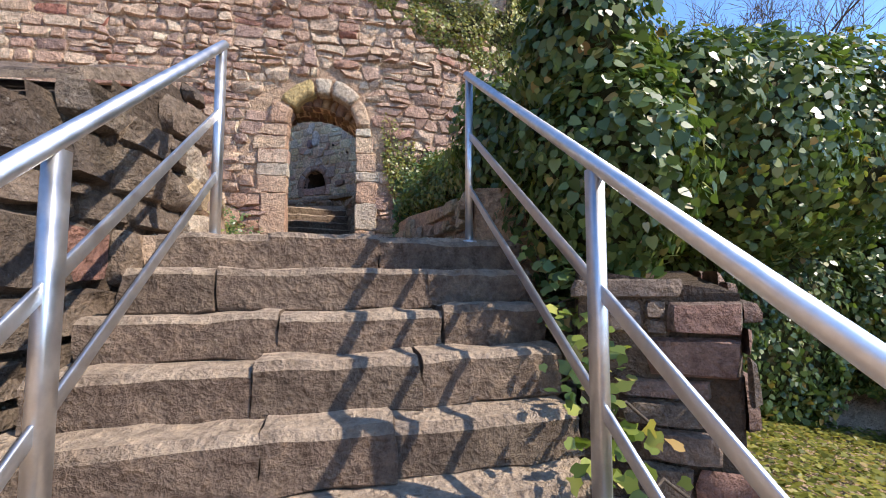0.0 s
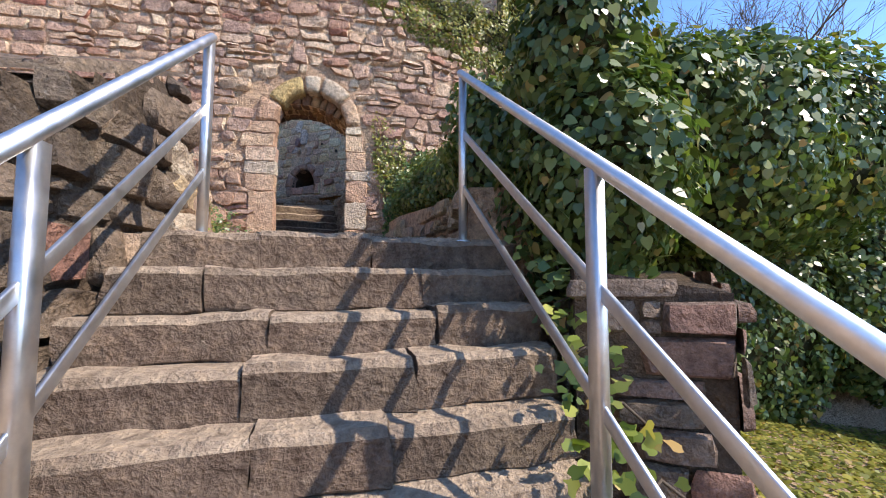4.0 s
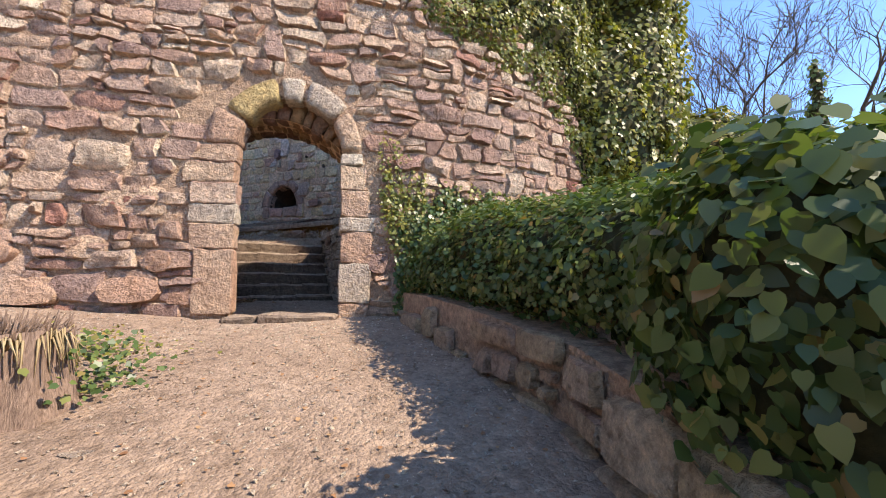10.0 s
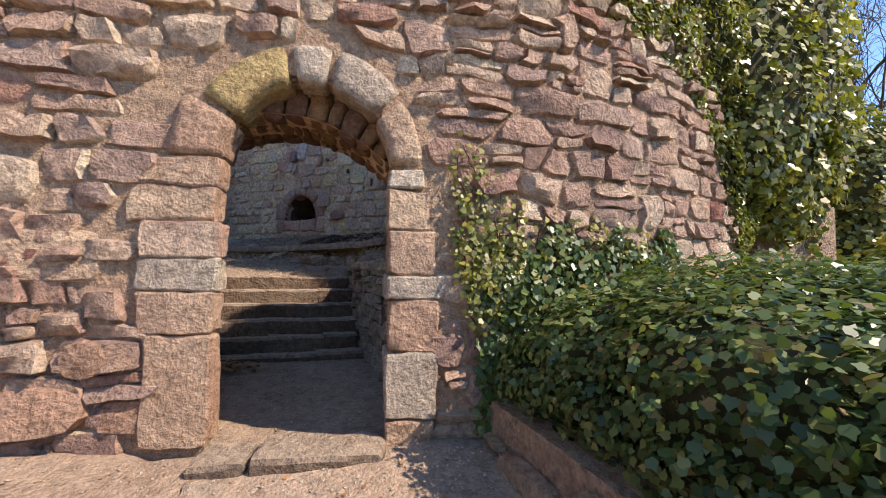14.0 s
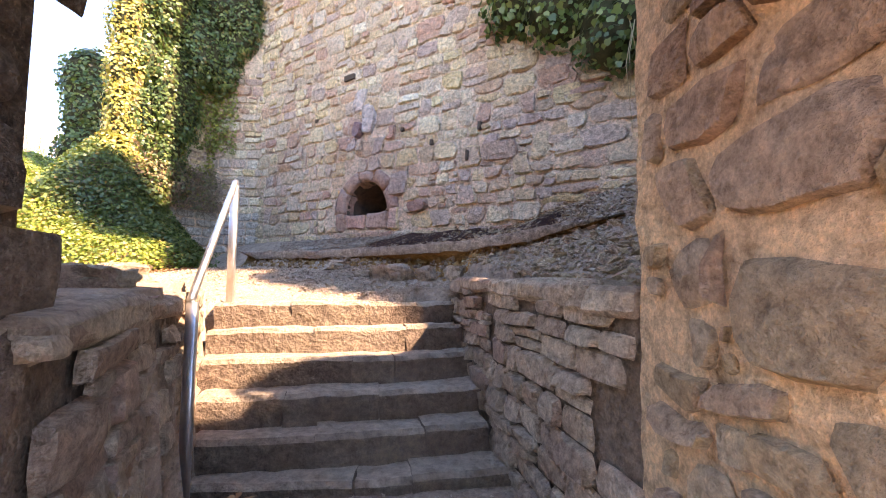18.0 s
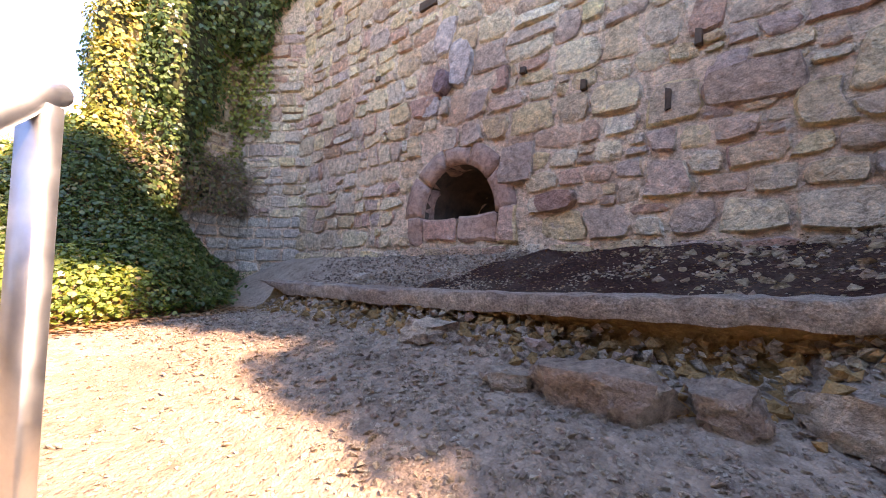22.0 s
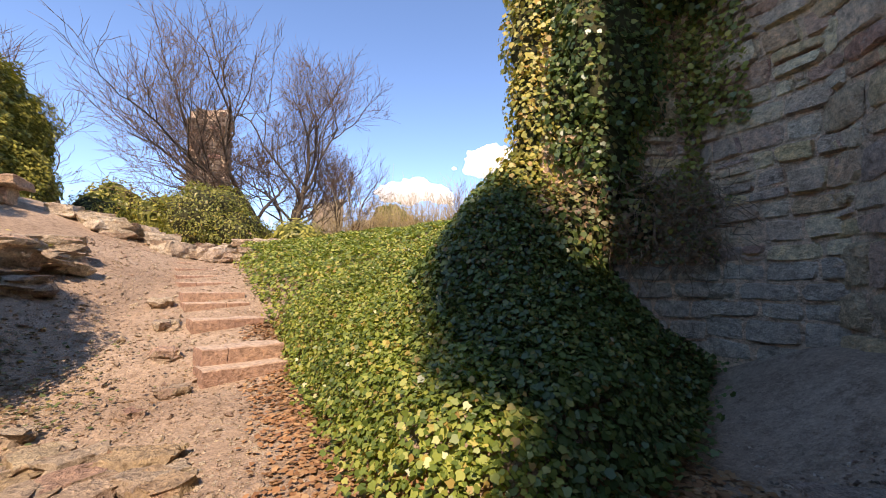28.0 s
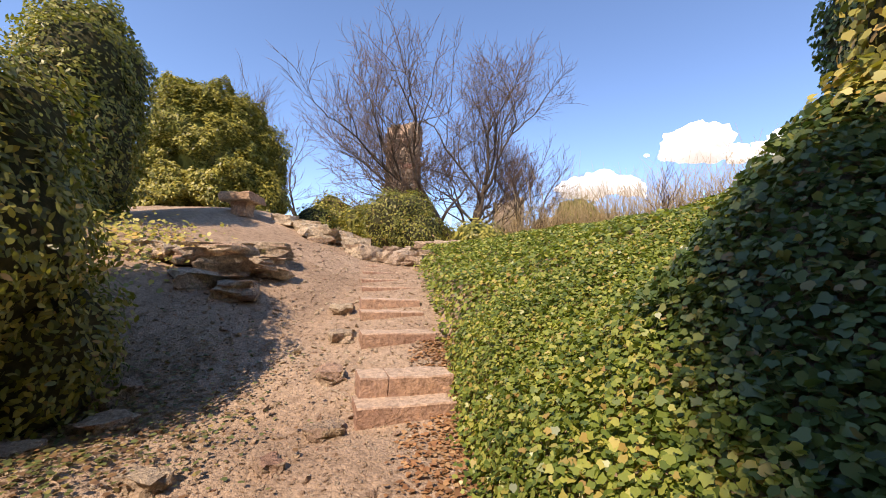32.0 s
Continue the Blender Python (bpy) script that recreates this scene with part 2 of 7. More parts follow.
def leaf_material(name, stops, rough=0.48, through=0.25):
    m, n, l, b = material(name, rough, 0, 0.5)
    r = ramp(n, stops)
    l.new(n.new("ShaderNodeNewGeometry").outputs["Random Per Island"], r.inputs[0])
    p = world_coord(n)
    t = ramp(n, [(0.3, (0.7, 0.75, 0.7)), (0.7, (1.25, 1.2, 1.15))])
    l.new(noise_tex(n, l, p, 2.2, 3), t.inputs[0])
    c = mix(n, l, 0.8, r.outputs[0], t.outputs[0], "MULTIPLY")
    l.new(c, b.inputs["Base Color"])
    tr = n.new("ShaderNodeBsdfTranslucent")
    l.new(mix(n, l, 1.0, c, (1.0, 1.1, 0.5), "MULTIPLY"), tr.inputs[0])
    ms = n.new("ShaderNodeMixShader")
    ms.inputs[0].default_value = through
    l.new(b.outputs[0], ms.inputs[1])
    l.new(tr.outputs[0], ms.inputs[2])
    l.new(ms.outputs[0], n["Material Output"].inputs[0])
    return m


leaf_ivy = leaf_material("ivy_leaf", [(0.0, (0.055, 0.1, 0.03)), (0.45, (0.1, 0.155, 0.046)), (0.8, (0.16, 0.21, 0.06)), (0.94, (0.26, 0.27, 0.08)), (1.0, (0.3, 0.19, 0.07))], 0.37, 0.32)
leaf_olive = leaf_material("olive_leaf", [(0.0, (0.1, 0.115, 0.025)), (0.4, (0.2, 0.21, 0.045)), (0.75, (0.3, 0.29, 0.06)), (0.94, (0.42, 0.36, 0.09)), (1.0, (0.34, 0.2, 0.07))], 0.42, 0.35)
# A brighter, yellower ivy leaf, with sunlight put into its colour.
leaf_slope = leaf_material("sunlight_toned_ivy_leaf", [(0.0, (0.08, 0.13, 0.03)), (0.3, (0.16, 0.22, 0.045)), (0.65, (0.3, 0.35, 0.075)), (0.88, (0.46, 0.46, 0.12)), (0.95, (0.5, 0.4, 0.12)), (1.0, (0.4, 0.24, 0.09))], 0.38, 0.35)
# Yellow ivy leaf; the wall end's sunlight is partly put into the colour.
leaf_yellow = leaf_material("yellow_sunlit_ivy_leaf", [(0.0, (0.2, 0.22, 0.05)), (0.4, (0.42, 0.38, 0.09)), (0.75, (0.55, 0.45, 0.12)), (1.0, (0.5, 0.29, 0.1))])
leaf_bush = leaf_material("evergreen_bush_leaf", [(0.0, (0.12, 0.125, 0.03)), (0.5, (0.3, 0.275, 0.055)), (1.0, (0.48, 0.41, 0.085))])
leaf_dead = leaf_material("dry_leaf", [(0.0, (0.22, 0.1, 0.045)), (0.5, (0.36, 0.18, 0.08)), (1.0, (0.44, 0.27, 0.14))], 0.8, 0.05)


def plain_material(name, c1, c2, scale=8, rough=0.9, stretch=None):
    m, n, l, b = material(name, rough, 0, 0.2)
    p = world_coord(n)
    if stretch:
        mp = n.new("ShaderNodeMapping")
        mp.inputs["Scale"].default_value = stretch
        l.new(p, mp.inputs[0])
        p = mp.outputs[0]
    r = ramp(n, [(0.3, c1), (0.7, c2)])
    f = noise_tex(n, l, p, scale, 8, 0.7)
    l.new(f, r.inputs[0])
    l.new(r.outputs[0], b.inputs["Base Color"])
    add_bump(n, l, b, [(f, 1.0)], 0.7, 0.02)
    return m


# Colours of the solid foliage cores, with inner shade put into them.
foliage_shade = plain_material("foliage_inner_shade", (0.03, 0.035, 0.014), (0.085, 0.075, 0.035), 14)
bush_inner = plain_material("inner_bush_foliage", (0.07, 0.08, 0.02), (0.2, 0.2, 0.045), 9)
bark = plain_material("grey_brown_bark", (0.055, 0.042, 0.032), (0.15, 0.115, 0.085), 12, 0.95, (3, 3, 0.6))
twig = plain_material("reddish_twigs", (0.1, 0.062, 0.043), (0.2, 0.13, 0.09), 5)
dry_stalk = plain_material("brown_dry_stalks", (0.16, 0.105, 0.065), (0.34, 0.25, 0.16), 9)
straw = plain_material("dry_straw", (0.3, 0.22, 0.11), (0.46, 0.35, 0.19), 9)
stump_wood = plain_material("weathered_stump_wood", (0.09, 0.055, 0.04), (0.4, 0.28, 0.2), 9, 0.95, (14, 14, 1.2))
hollow = plain_material("dark_hollow_stone", (0.05, 0.035, 0.025), (0.15, 0.1, 0.065), 6)
cloud_white = plain_material("cloud", (0.85, 0.86, 0.88), (0.95, 0.95, 0.95), 0.02)
# A faint bluish glow stands in for skylight on the clouds' undersides.
cloud_white.node_tree.nodes["Principled BSDF"].inputs["Emission Color"].default_value = (0.72, 0.86, 1, 1)
cloud_white.node_tree.nodes["Principled BSDF"].inputs["Emission Strength"].default_value = 0.22
steel, sn, sl, sb = material("brushed_stainless_steel", 0.27, 1.0)
sp = world_coord(sn)
sr = ramp(sn, [(0.3, (0.62, 0.62, 0.62)), (0.7, (0.74, 0.735, 0.73))])
sl.new(noise_tex(sn, sl, sp, 30, 5), sr.inputs[0])
sl.new(sr.outputs[0], sb.inputs["Base Color"])
sq = ramp(sn, [(0.3, (0.34, 0.34, 0.34)), (0.7, (0.5, 0.5, 0.5))])
sl.new(noise_tex(sn, sl, sp, 14, 6), sq.inputs[0])
sl.new(sq.outputs[0], sb.inputs["Roughness"])

# ---- building helpers ----
rnd = random.Random(7)


def mesh_of(name, verts, faces, mat, smooth=True):
    me = bpy.data.meshes.new(name)
    me.from_pydata([tuple(v) for v in verts], [], faces)
    me.materials.append(mat)
    me.polygons.foreach_set("use_smooth", [bool(smooth)] * len(me.polygons))
    me.update()
    if smooth == "crisp":
        me.set_sharp_from_angle(angle=radians(42))
    return me


def part(name, data, mat, parent, label=""):
    if isinstance(data, bmesh.types.BMesh):
        me = bpy.data.meshes.new(name)
        data.to_mesh(me)
        data.free()
        me.materials.append(mat)
        data = me
    ob = new(name, data)
    ob.parent = parent
    return tagged(ob, label)


def empty(name, place, label, category, group="", kind=""):
    ob = new(name)
    ob.location = place
    ob.empty_display_size = 0.1
    return tagged(ob, label, category, group, kind)


def local(ob, verts):
    o = np.array(ob.location)
    return np.asarray(verts, float) - o


def tube(points, radii, sides=8):
    """Vertices and faces of a tapered tube along points."""
    verts, faces = [], []
    n = len(points)
    pts = [Vector(p) for p in points]
    for i, p in enumerate(pts):
        d = (pts[min(i + 1, n - 1)] - pts[max(i - 1, 0)]).normalized()
        a = d.cross(Vector((0, 0, 1)) if abs(d.z) < 0.95 else Vector((1, 0, 0))).normalized()
        b = d.cross(a)
        r = radii[i] if isinstance(radii, (list, tuple)) else radii
        for k in range(sides):
            t = 2 * math.pi * k / sides
            verts.append(p + (a * math.cos(t) + b * math.sin(t)) * r)
    for i in range(n - 1):
        for k in range(sides):
            q = (k + 1) % sides
            faces.append((i * sides + k, i * sides + q, (i + 1) * sides + q, (i + 1) * sides + k))
    faces.append(tuple(range(sides - 1, -1, -1)))
    faces.append(tuple((n - 1) * sides + k for k in range(sides)))
    return verts, faces


def bar(a, b, w, h):
    """A bevelled flat bar from a to b, w wide and h high."""
    a, b = Vector(a), Vector(b)
    d = (b - a).normalized()
    s = d.cross(Vector((0, 0, 1)) if abs(d.z) < 0.95 else Vector((0, 1, 0))).normalized()
    u = s.cross(d)
    c = min(w, h) * 0.18
    ring = [(w / 2 - c, h / 2), (w / 2, h / 2 - c), (w / 2, -h / 2 + c), (w / 2 - c, -h / 2), (-w / 2 + c, -h / 2), (-w / 2, -h / 2 + c), (-w / 2, h / 2 - c), (-w / 2 + c, h / 2)]
    verts = [p + s * x + u * y for p in (a, b) for x, y in ring]
    faces = [(k, (k + 1) % 8, 8 + (k + 1) % 8, 8 + k) for k in range(8)] + [tuple(range(7, -1, -1)), tuple(range(8, 16))]
    return verts, faces


def warp(u, z, amount):
    """A smooth shift of the wall's pattern, so that joints wander."""
    a = noise.noise(Vector((u * 2.6, z * 3.1, 4.0))) + 0.5 * noise.noise(Vector((u * 7.0, z * 8.0, 1.0)))
    b = noise.noise(Vector((u * 2.3, z * 2.9, 11.0))) + 0.5 * noise.noise(Vector((u * 6.0, z * 9.0, 7.0)))
    return u + amount * 1.3 * a, z + amount * 0.6 * b


def rubble(u, z, w, h, d, mapping, seed, round_off, crag, bend, origin):
    """One stone of a rubble wall: a worn, uneven block whose rim is bedded in the mortar."""
    r = random.Random(seed)
    sx = [-1, -0.88, -0.3, 0.3, 0.88, 1] if w < 0.36 else [-1, -0.92, -0.45, 0, 0.45, 0.92, 1]
    sz = [-1, -0.82, 0, 0.82, 1] if h < 0.2 else [-1, -0.86, -0.3, 0.3, 0.86, 1]
    k = round_off * r.uniform(0.5, 1.5)
    tx, tz = r.uniform(-0.3, 0.3), r.uniform(-0.4, 0.25)
    hang = [r.uniform(-0.12, 0.04) for _ in range(4)]
    verts, faces = [], []
    for b in sz:
        for a in sx:
            edge = abs(a) == 1 or abs(b) == 1
            x = a * math.sqrt(max(0.0, 1 - k * b * b)) * (1 + hang[0 if b > 0 else 1] * abs(b))
            y = b * math.sqrt(max(0.0, 1 - k * a * a)) * (1 + hang[2 if a > 0 else 3] * abs(a))
            uu, zz = warp(u + x * w / 2, z + y * h / 2, bend)
            p, t, o, up = mapping(uu, zz)
            q = Vector(p)
            n = noise.noise(q * 9 + Vector((seed * 0.37, 0, 0)))
            n2 = noise.noise(q * 24 + Vector((0, seed * 0.37, 0)))
            if edge:
                out = 0.003 + 0.006 * n
                q += (Vector(t) * n2 + Vector(up) * n) * 0.007
            else:
                dome = 1 - 0.12 * (a * a + b * b)
                out = d * (dome + tx * a + tz * b + crag * (n + 0.5 * n2))
            verts.append(q + Vector(o) * out - origin)
    nx, nz = len(sx), len(sz)
    for c in range(nz - 1):
        for i in range(nx - 1):
            a = c * nx + i
            faces.append((a, a + 1, a + nx + 1, a + nx))
    return verts, faces


def set_stones(parent, slots, mapping, mat, depth=0.04, near=None, limit=300, special=None, name="stone", round_off=0.1, crag=0.35, bend=0.03, shade="crisp"):
    """Stones at slots (u, z, width, height) of a wall; the nearest are objects of their own, the rest one joined mesh."""
    slots = list(slots)
    if near:
        slots.sort(key=lambda s: (Vector(mapping(s[0], s[1])[0]) - Vector(near)).length)
    base = Vector(parent.location)
    rest_v, rest_f = [], []
    for n, (u, z, w, h) in enumerate(slots):
        d = depth * rnd.uniform(0.45, 1.6)
        chosen = (special(u, z) if special else None) or mat
        seed = rnd.randrange(100000)
        if n < limit:
            c = Vector(mapping(u, z)[0])
            v, f = rubble(u, z, w, h, d, mapping, seed, round_off, crag, bend, c)
            ob = part(name, mesh_of(name, v, f, chosen, shade), chosen, parent)
            ob.location = c - base
        else:
            v, f = rubble(u, z, w, h, d, mapping, seed, round_off, crag, bend, base)
            b = len(rest_v)
            rest_v.extend(v)
            rest_f.extend(tuple(b + q for q in g) for g in f)
    if rest_v:
        tagged(part("rubble_stones", mesh_of("rubble_stones", rest_v, rest_f, mat, shade), mat, parent), kind="stuff")


def courses(u0, u1, z0, z1, hs, ws, gap, seed, skip=None, wave=0.03):
    """Random rubble in wandering courses, as slots (u, z, width, height); skip(u, z, w, h) leaves one out."""
    r = random.Random(seed)
    z = z0
    tall = []
    while z < z1:
        h = r.uniform(*hs)
        u = u0 - r.uniform(0, ws[1])
        ahead = []
        while u < u1:
            w = r.uniform(ws[0], ws[1]) * (0.75 + 0.5 * h / hs[1])
            hit = [t for t in tall if t[0] < u + w and t[1] > u]
            if hit:
                if hit[0][0] - u > ws[0] * 0.5:
                    w = hit[0][0] - u
                else:
                    u = hit[0][1]
                    continue
            kind = r.random()
            box = [(u, u + w, z, z + h)]
            if kind < 0.1 and h < hs[1] * 0.75 and w > ws[0]:
                box = [(u, u + w, z, z + h * r.uniform(1.75, 1.95))]
                ahead.append((u, u + w))
            elif kind < 0.24 and h > hs[0] * 1.4:
                m = z + h * r.uniform(0.38, 0.62)
                box = [(u, u + w, z, m), (u, u + w, m, z + h)]
            elif kind < 0.34 and w > ws[0] * 1.8:
                m = u + w * r.uniform(0.55, 0.75)
                k = z + h * r.uniform(0.4, 0.6)
                box = [(u, m, z, z + h), (m, u + w, z, k), (m, u + w, k, z + h)]
            for a, b, c, d in box:
                s = ((a + b) / 2, (c + d) / 2, b - a - gap * r.uniform(0.4, 1.4), d - c - gap * r.uniform(0.4, 1.4))
                if u0 - 0.1 < s[0] < u1 + 0.1 and s[1] < z1 and not (skip and skip(*s)):
                    yield s
            u += w
        tall = ahead
        z += h


def backing(name, mapping, u0, u1, z0, z1, mat, parent, step=0.14, inset=0.0, keep=None, rough=0.012):
    """The joint surface behind the stones, as a sheet of small uneven cells."""
    nu, nz = max(2, int((u1 - u0) / step)), max(2, int((z1 - z0) / step))
    o = Vector(parent.location)
    verts, faces = [], []
    for k in range(nz + 1):
        for i in range(nu + 1):
            u, z = u0 + (u1 - u0) * i / nu, z0 + (z1 - z0) * k / nz
            p, _, out, _ = mapping(u, z)
            q = Vector(p) + Vector(out) * (-inset + rough * noise.noise(Vector(p) * 7)) - o
            verts.append(q)
    for k in range(nz):
        for i in range(nu):
            u, z = u0 + (u1 - u0) * (i + 0.5) / nu, z0 + (z1 - z0) * (k + 0.5) / nz
            if keep and not keep(u, z):
                continue
            a = k * (nu + 1) + i
            faces.append((a, a + 1, a + nu + 2, a + nu + 1))
    return part(name, mesh_of(name, verts, faces, mat), mat, parent)


def straight(a, b, lean=0.0):
    """The mapping of a straight wall from a to b (its face is to the right of that way), u in metres from a."""
    a, b = Vector((*a, 0)), Vector((*b, 0))
    t = (b - a).normalized()
    out = Vector((t.y, -t.x, 0))
    up = (Vector((0, 0, 1)) - out * lean).normalized()

    def mapping(u, z):
        return a + t * u + Vector((0, 0, z)) - out * lean * z, t, out, up

    mapping.length = (b - a).length
    return mapping


def solid(name, outline, z0, z1, mat, parent=None, top=None):
    """A block over a plan outline, counter-clockwise; top(x, y) gives its upper face."""
    o = Vector(parent.location) if parent else Vector()
    n = len(outline)
    verts = [Vector((x, y, z0)) - o for x, y in outline] + [Vector((x, y, top(x, y) if top else z1)) - o for x, y in outline]
    faces = [tuple(range(n - 1, -1, -1)), tuple(range(n, 2 * n))] + [(k, (k + 1) % n, n + (k + 1) % n, n + k) for k in range(n)]
    me = mesh_of(name, verts, faces, mat, False)
    if parent:
        return part(name, me, mat, parent)
    return new(name, me)


LEAF = np.array([(0, -0.4), (0.26, -0.48), (0.45, -0.24), (0.48, 0.05), (0.24, 0.2), (0, 0.58), (-0.24, 0.2), (-0.48, 0.05), (-0.45, -0.24), (-0.26, -0.48)])
HEART = np.array([(0, -0.4), (0.24, -0.5), (0.43, -0.28), (0.42, 0.0), (0.24, 0.32), (0, 0.62), (-0.24, 0.32), (-0.42, 0.0), (-0.43, -0.28), (-0.24, -0.5)])
OVAL = np.array([(0, -0.5), (0.2, -0.25), (0.24, 0.05), (0.12, 0.35), (0, 0.55), (-0.12, 0.35), (-0.24, 0.05), (-0.2, -0.25)])


def leaves(name, points, normals, size, mat, parent, droop=0.5, seed=1, outline=LEAF, label="", up=0.35, tilt=0.42):
    """Many leaves in one mesh: each faces about along its normal, with its tip hanging."""
    r = np.random.RandomState(seed)
    n = len(points)
    p, nn = np.asarray(points, float), np.asarray(normals, float)
    nn = nn + r.normal(0, tilt, (n, 3)) + np.array([0, 0, up])
    nn /= np.linalg.norm(nn, axis=1)[:, None]
    tip = np.tile(np.array([0, 0, -droop]), (n, 1)) + r.normal(0, 0.5, (n, 3))
    tip -= (tip * nn).sum(1)[:, None] * nn
    tip /= np.linalg.norm(tip, axis=1)[:, None] + 1e-9
    side = np.cross(tip, nn)
    s = size * r.uniform(0.6, 1.25, n)
    k = len(outline)
    x, y = outline[:, 0], outline[:, 1]
    fold = np.abs(x) * 0.35
    v = p[:, None] + s[:, None, None] * (side[:, None] * x[None, :, None] + tip[:, None] * y[None, :, None] - nn[:, None] * fold[None, :, None] * r.uniform(-0.4, 1, (n, 1, 1)))
    me = bpy.data.meshes.new(name)
    me.vertices.add(n * k)
    me.vertices.foreach_set("co", (v - np.array(parent.location)).reshape(-1))
    me.loops.add(n * k)
    me.loops.foreach_set("vertex_index", np.arange(n * k, dtype=np.int32))
    me.polygons.add(n)
    me.polygons.foreach_set("loop_start", np.arange(0, n * k, k, dtype=np.int32))
    me.update(calc_edges=True)
    me.validate()
    me.materials.append(mat)
    return tagged(part(name, me, mat, parent, label), kind="stuff")


def blob_points(blobs, density, seed, reach=0.12, lump=0.25):
    """Points and normals on the outside of a union of ellipsoids (centre, radii)."""
    r = np.random.RandomState(seed)
    pts, nors = [], []
    for c, rad in blobs:
        c, rad = np.array(c, float), np.array(rad, float)
        area = 4 * math.pi * (((rad[0] * rad[1]) ** 1.6 + (rad[0] * rad[2]) ** 1.6 + (rad[1] * rad[2]) ** 1.6) / 3) ** (1 / 1.6)
        d = r.normal(size=(int(area * density), 3))
        d /= np.linalg.norm(d, axis=1)[:, None]
        wob = np.array([1 + lump * noise.noise(Vector(c + q * rad) * 1.3) + 0.5 * lump * noise.noise(Vector(c + q * rad) * 3.5) for q in d])
        p = c + d * rad * wob[:, None]
        n = d / rad
        n /= np.linalg.norm(n, axis=1)[:, None]
        ok = np.ones(len(p), bool)
        for c2, r2 in blobs:
            if c2 is not None and not (np.allclose(c2, c) and np.allclose(r2, rad)):
                ok &= (((p - np.array(c2)) / np.array(r2)) ** 2).sum(1) > 0.8
        p, n = p[ok], n[ok]
        pts.append(p + n * r.uniform(-reach, reach * 0.6, (len(p), 1)))
        nors.append(n)
    return np.concatenate(pts), np.concatenate(nors)


def blob_core(blobs, shrink, lump=0.25):
    verts, faces = [], []
    for c, rad in blobs:
        bm = bmesh.new()
        bmesh.ops.create_icosphere(bm, subdivisions=3, radius=1)
        b = len(verts)
        for v in bm.verts:
            q = Vector([c[i] + v.co[i] * rad[i] for i in range(3)])
            w = 1 + lump * noise.noise(q * 1.3) + 0.5 * lump * noise.noise(q * 3.5)
            verts.append(Vector([c[i] + v.co[i] * (rad[i] * w - shrink) for i in range(3)]))
        bm.verts.index_update()
        faces.extend(tuple(b + v.index for v in f.verts) for f in bm.faces)
        bm.free()
    return verts, faces


def shrub(name, base, blobs, density, leaf, mat, label, category, seed, shrink=0.12, outline=LEAF, group="", droop=0.5, lump=0.25, up=0.35):
    inner = bush_inner if mat == leaf_bush else foliage_shade
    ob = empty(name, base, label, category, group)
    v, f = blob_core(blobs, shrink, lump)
    part("foliage_core", mesh_of("foliage_core", local(ob, v), f, inner), inner, ob, "solid inner core with the foliage's inner shade in its colour")
    p, n = blob_points(blobs, density, seed, lump=lump)
    leaves("leaves", p, n, leaf, mat, ob, droop, seed, outline, up=up)
    return ob


# ---- ground ----
EDGE_A, TO_TOWER = Vector((-1.21, 5.23)), Vector((0.565, 0.825))
STEPS_OUT = [(-4.71 - 0.195 * k, -0.35 - 0.182 * k) for k in range(12)]
STAIR_L = [(-1.86, 3.22), (-1.84, 3.05), (-1.76, 2.84), (-1.68, 2.66), (-1.6, 2.48), (-1.58, 2.34)]
STAIR_R = [(0.06, 3.66), (0.13, 3.48), (0.19, 3.28), (0.24, 3.02), (0.28, 2.78), (0.36, 2.52)]
STAIR_Z = [1.134, 0.94, 0.75, 0.56, 0.37, 0.18]
TOE = [(-5.2, 9.6), (-4.75, 8.4), (-4.05, 7.0), (-3.75, 6.3), (-3.8, 5.7), (-4.15, 5.3), (-5.5, 5.2), (-6.6, 5.12), (-7.3, 5.05), (-8.2, 4.95), (-9.4, 4.78), (-10.8, 4.5), (-12.5, 4.15), (-14.5, 3.8), (-40, 6)]


def smooth(e0, e1, x):
    t = np.clip((x - e0) / (e1 - e0), 0, 1)
    return t * t * (3 - 2 * t)


def toe_distance(x, y):
    """Metres beyond the toe of the ivy slope, negative in front of it."""
    best = np.full(np.shape(x), 1e9)
    sign = np.zeros(np.shape(x))
    for (ax, ay), (bx, by) in zip(TOE, TOE[1:]):
        dx, dy = bx - ax, by - ay
        t = np.clip(((x - ax) * dx + (y - ay) * dy) / (dx * dx + dy * dy), 0, 1)
        d = np.hypot(x - ax - t * dx, y - ay - t * dy)
        s = (x - ax) * dy - (y - ay) * dx
        sign = np.where(d < best, np.sign(s), sign)
        best = np.minimum(best, d)
    return best * sign


def lumps(x, y, scale, seed):
    f = np.vectorize(lambda a, b: noise.noise(Vector((a * scale, b * scale, seed))))
    return f(x, y)


def path_level(x):
    return 1.33 + 0.25 * np.clip(-7.0 - x, 0, 7.2) + 0.07 * np.clip(-14.2 - x, 0, 20)


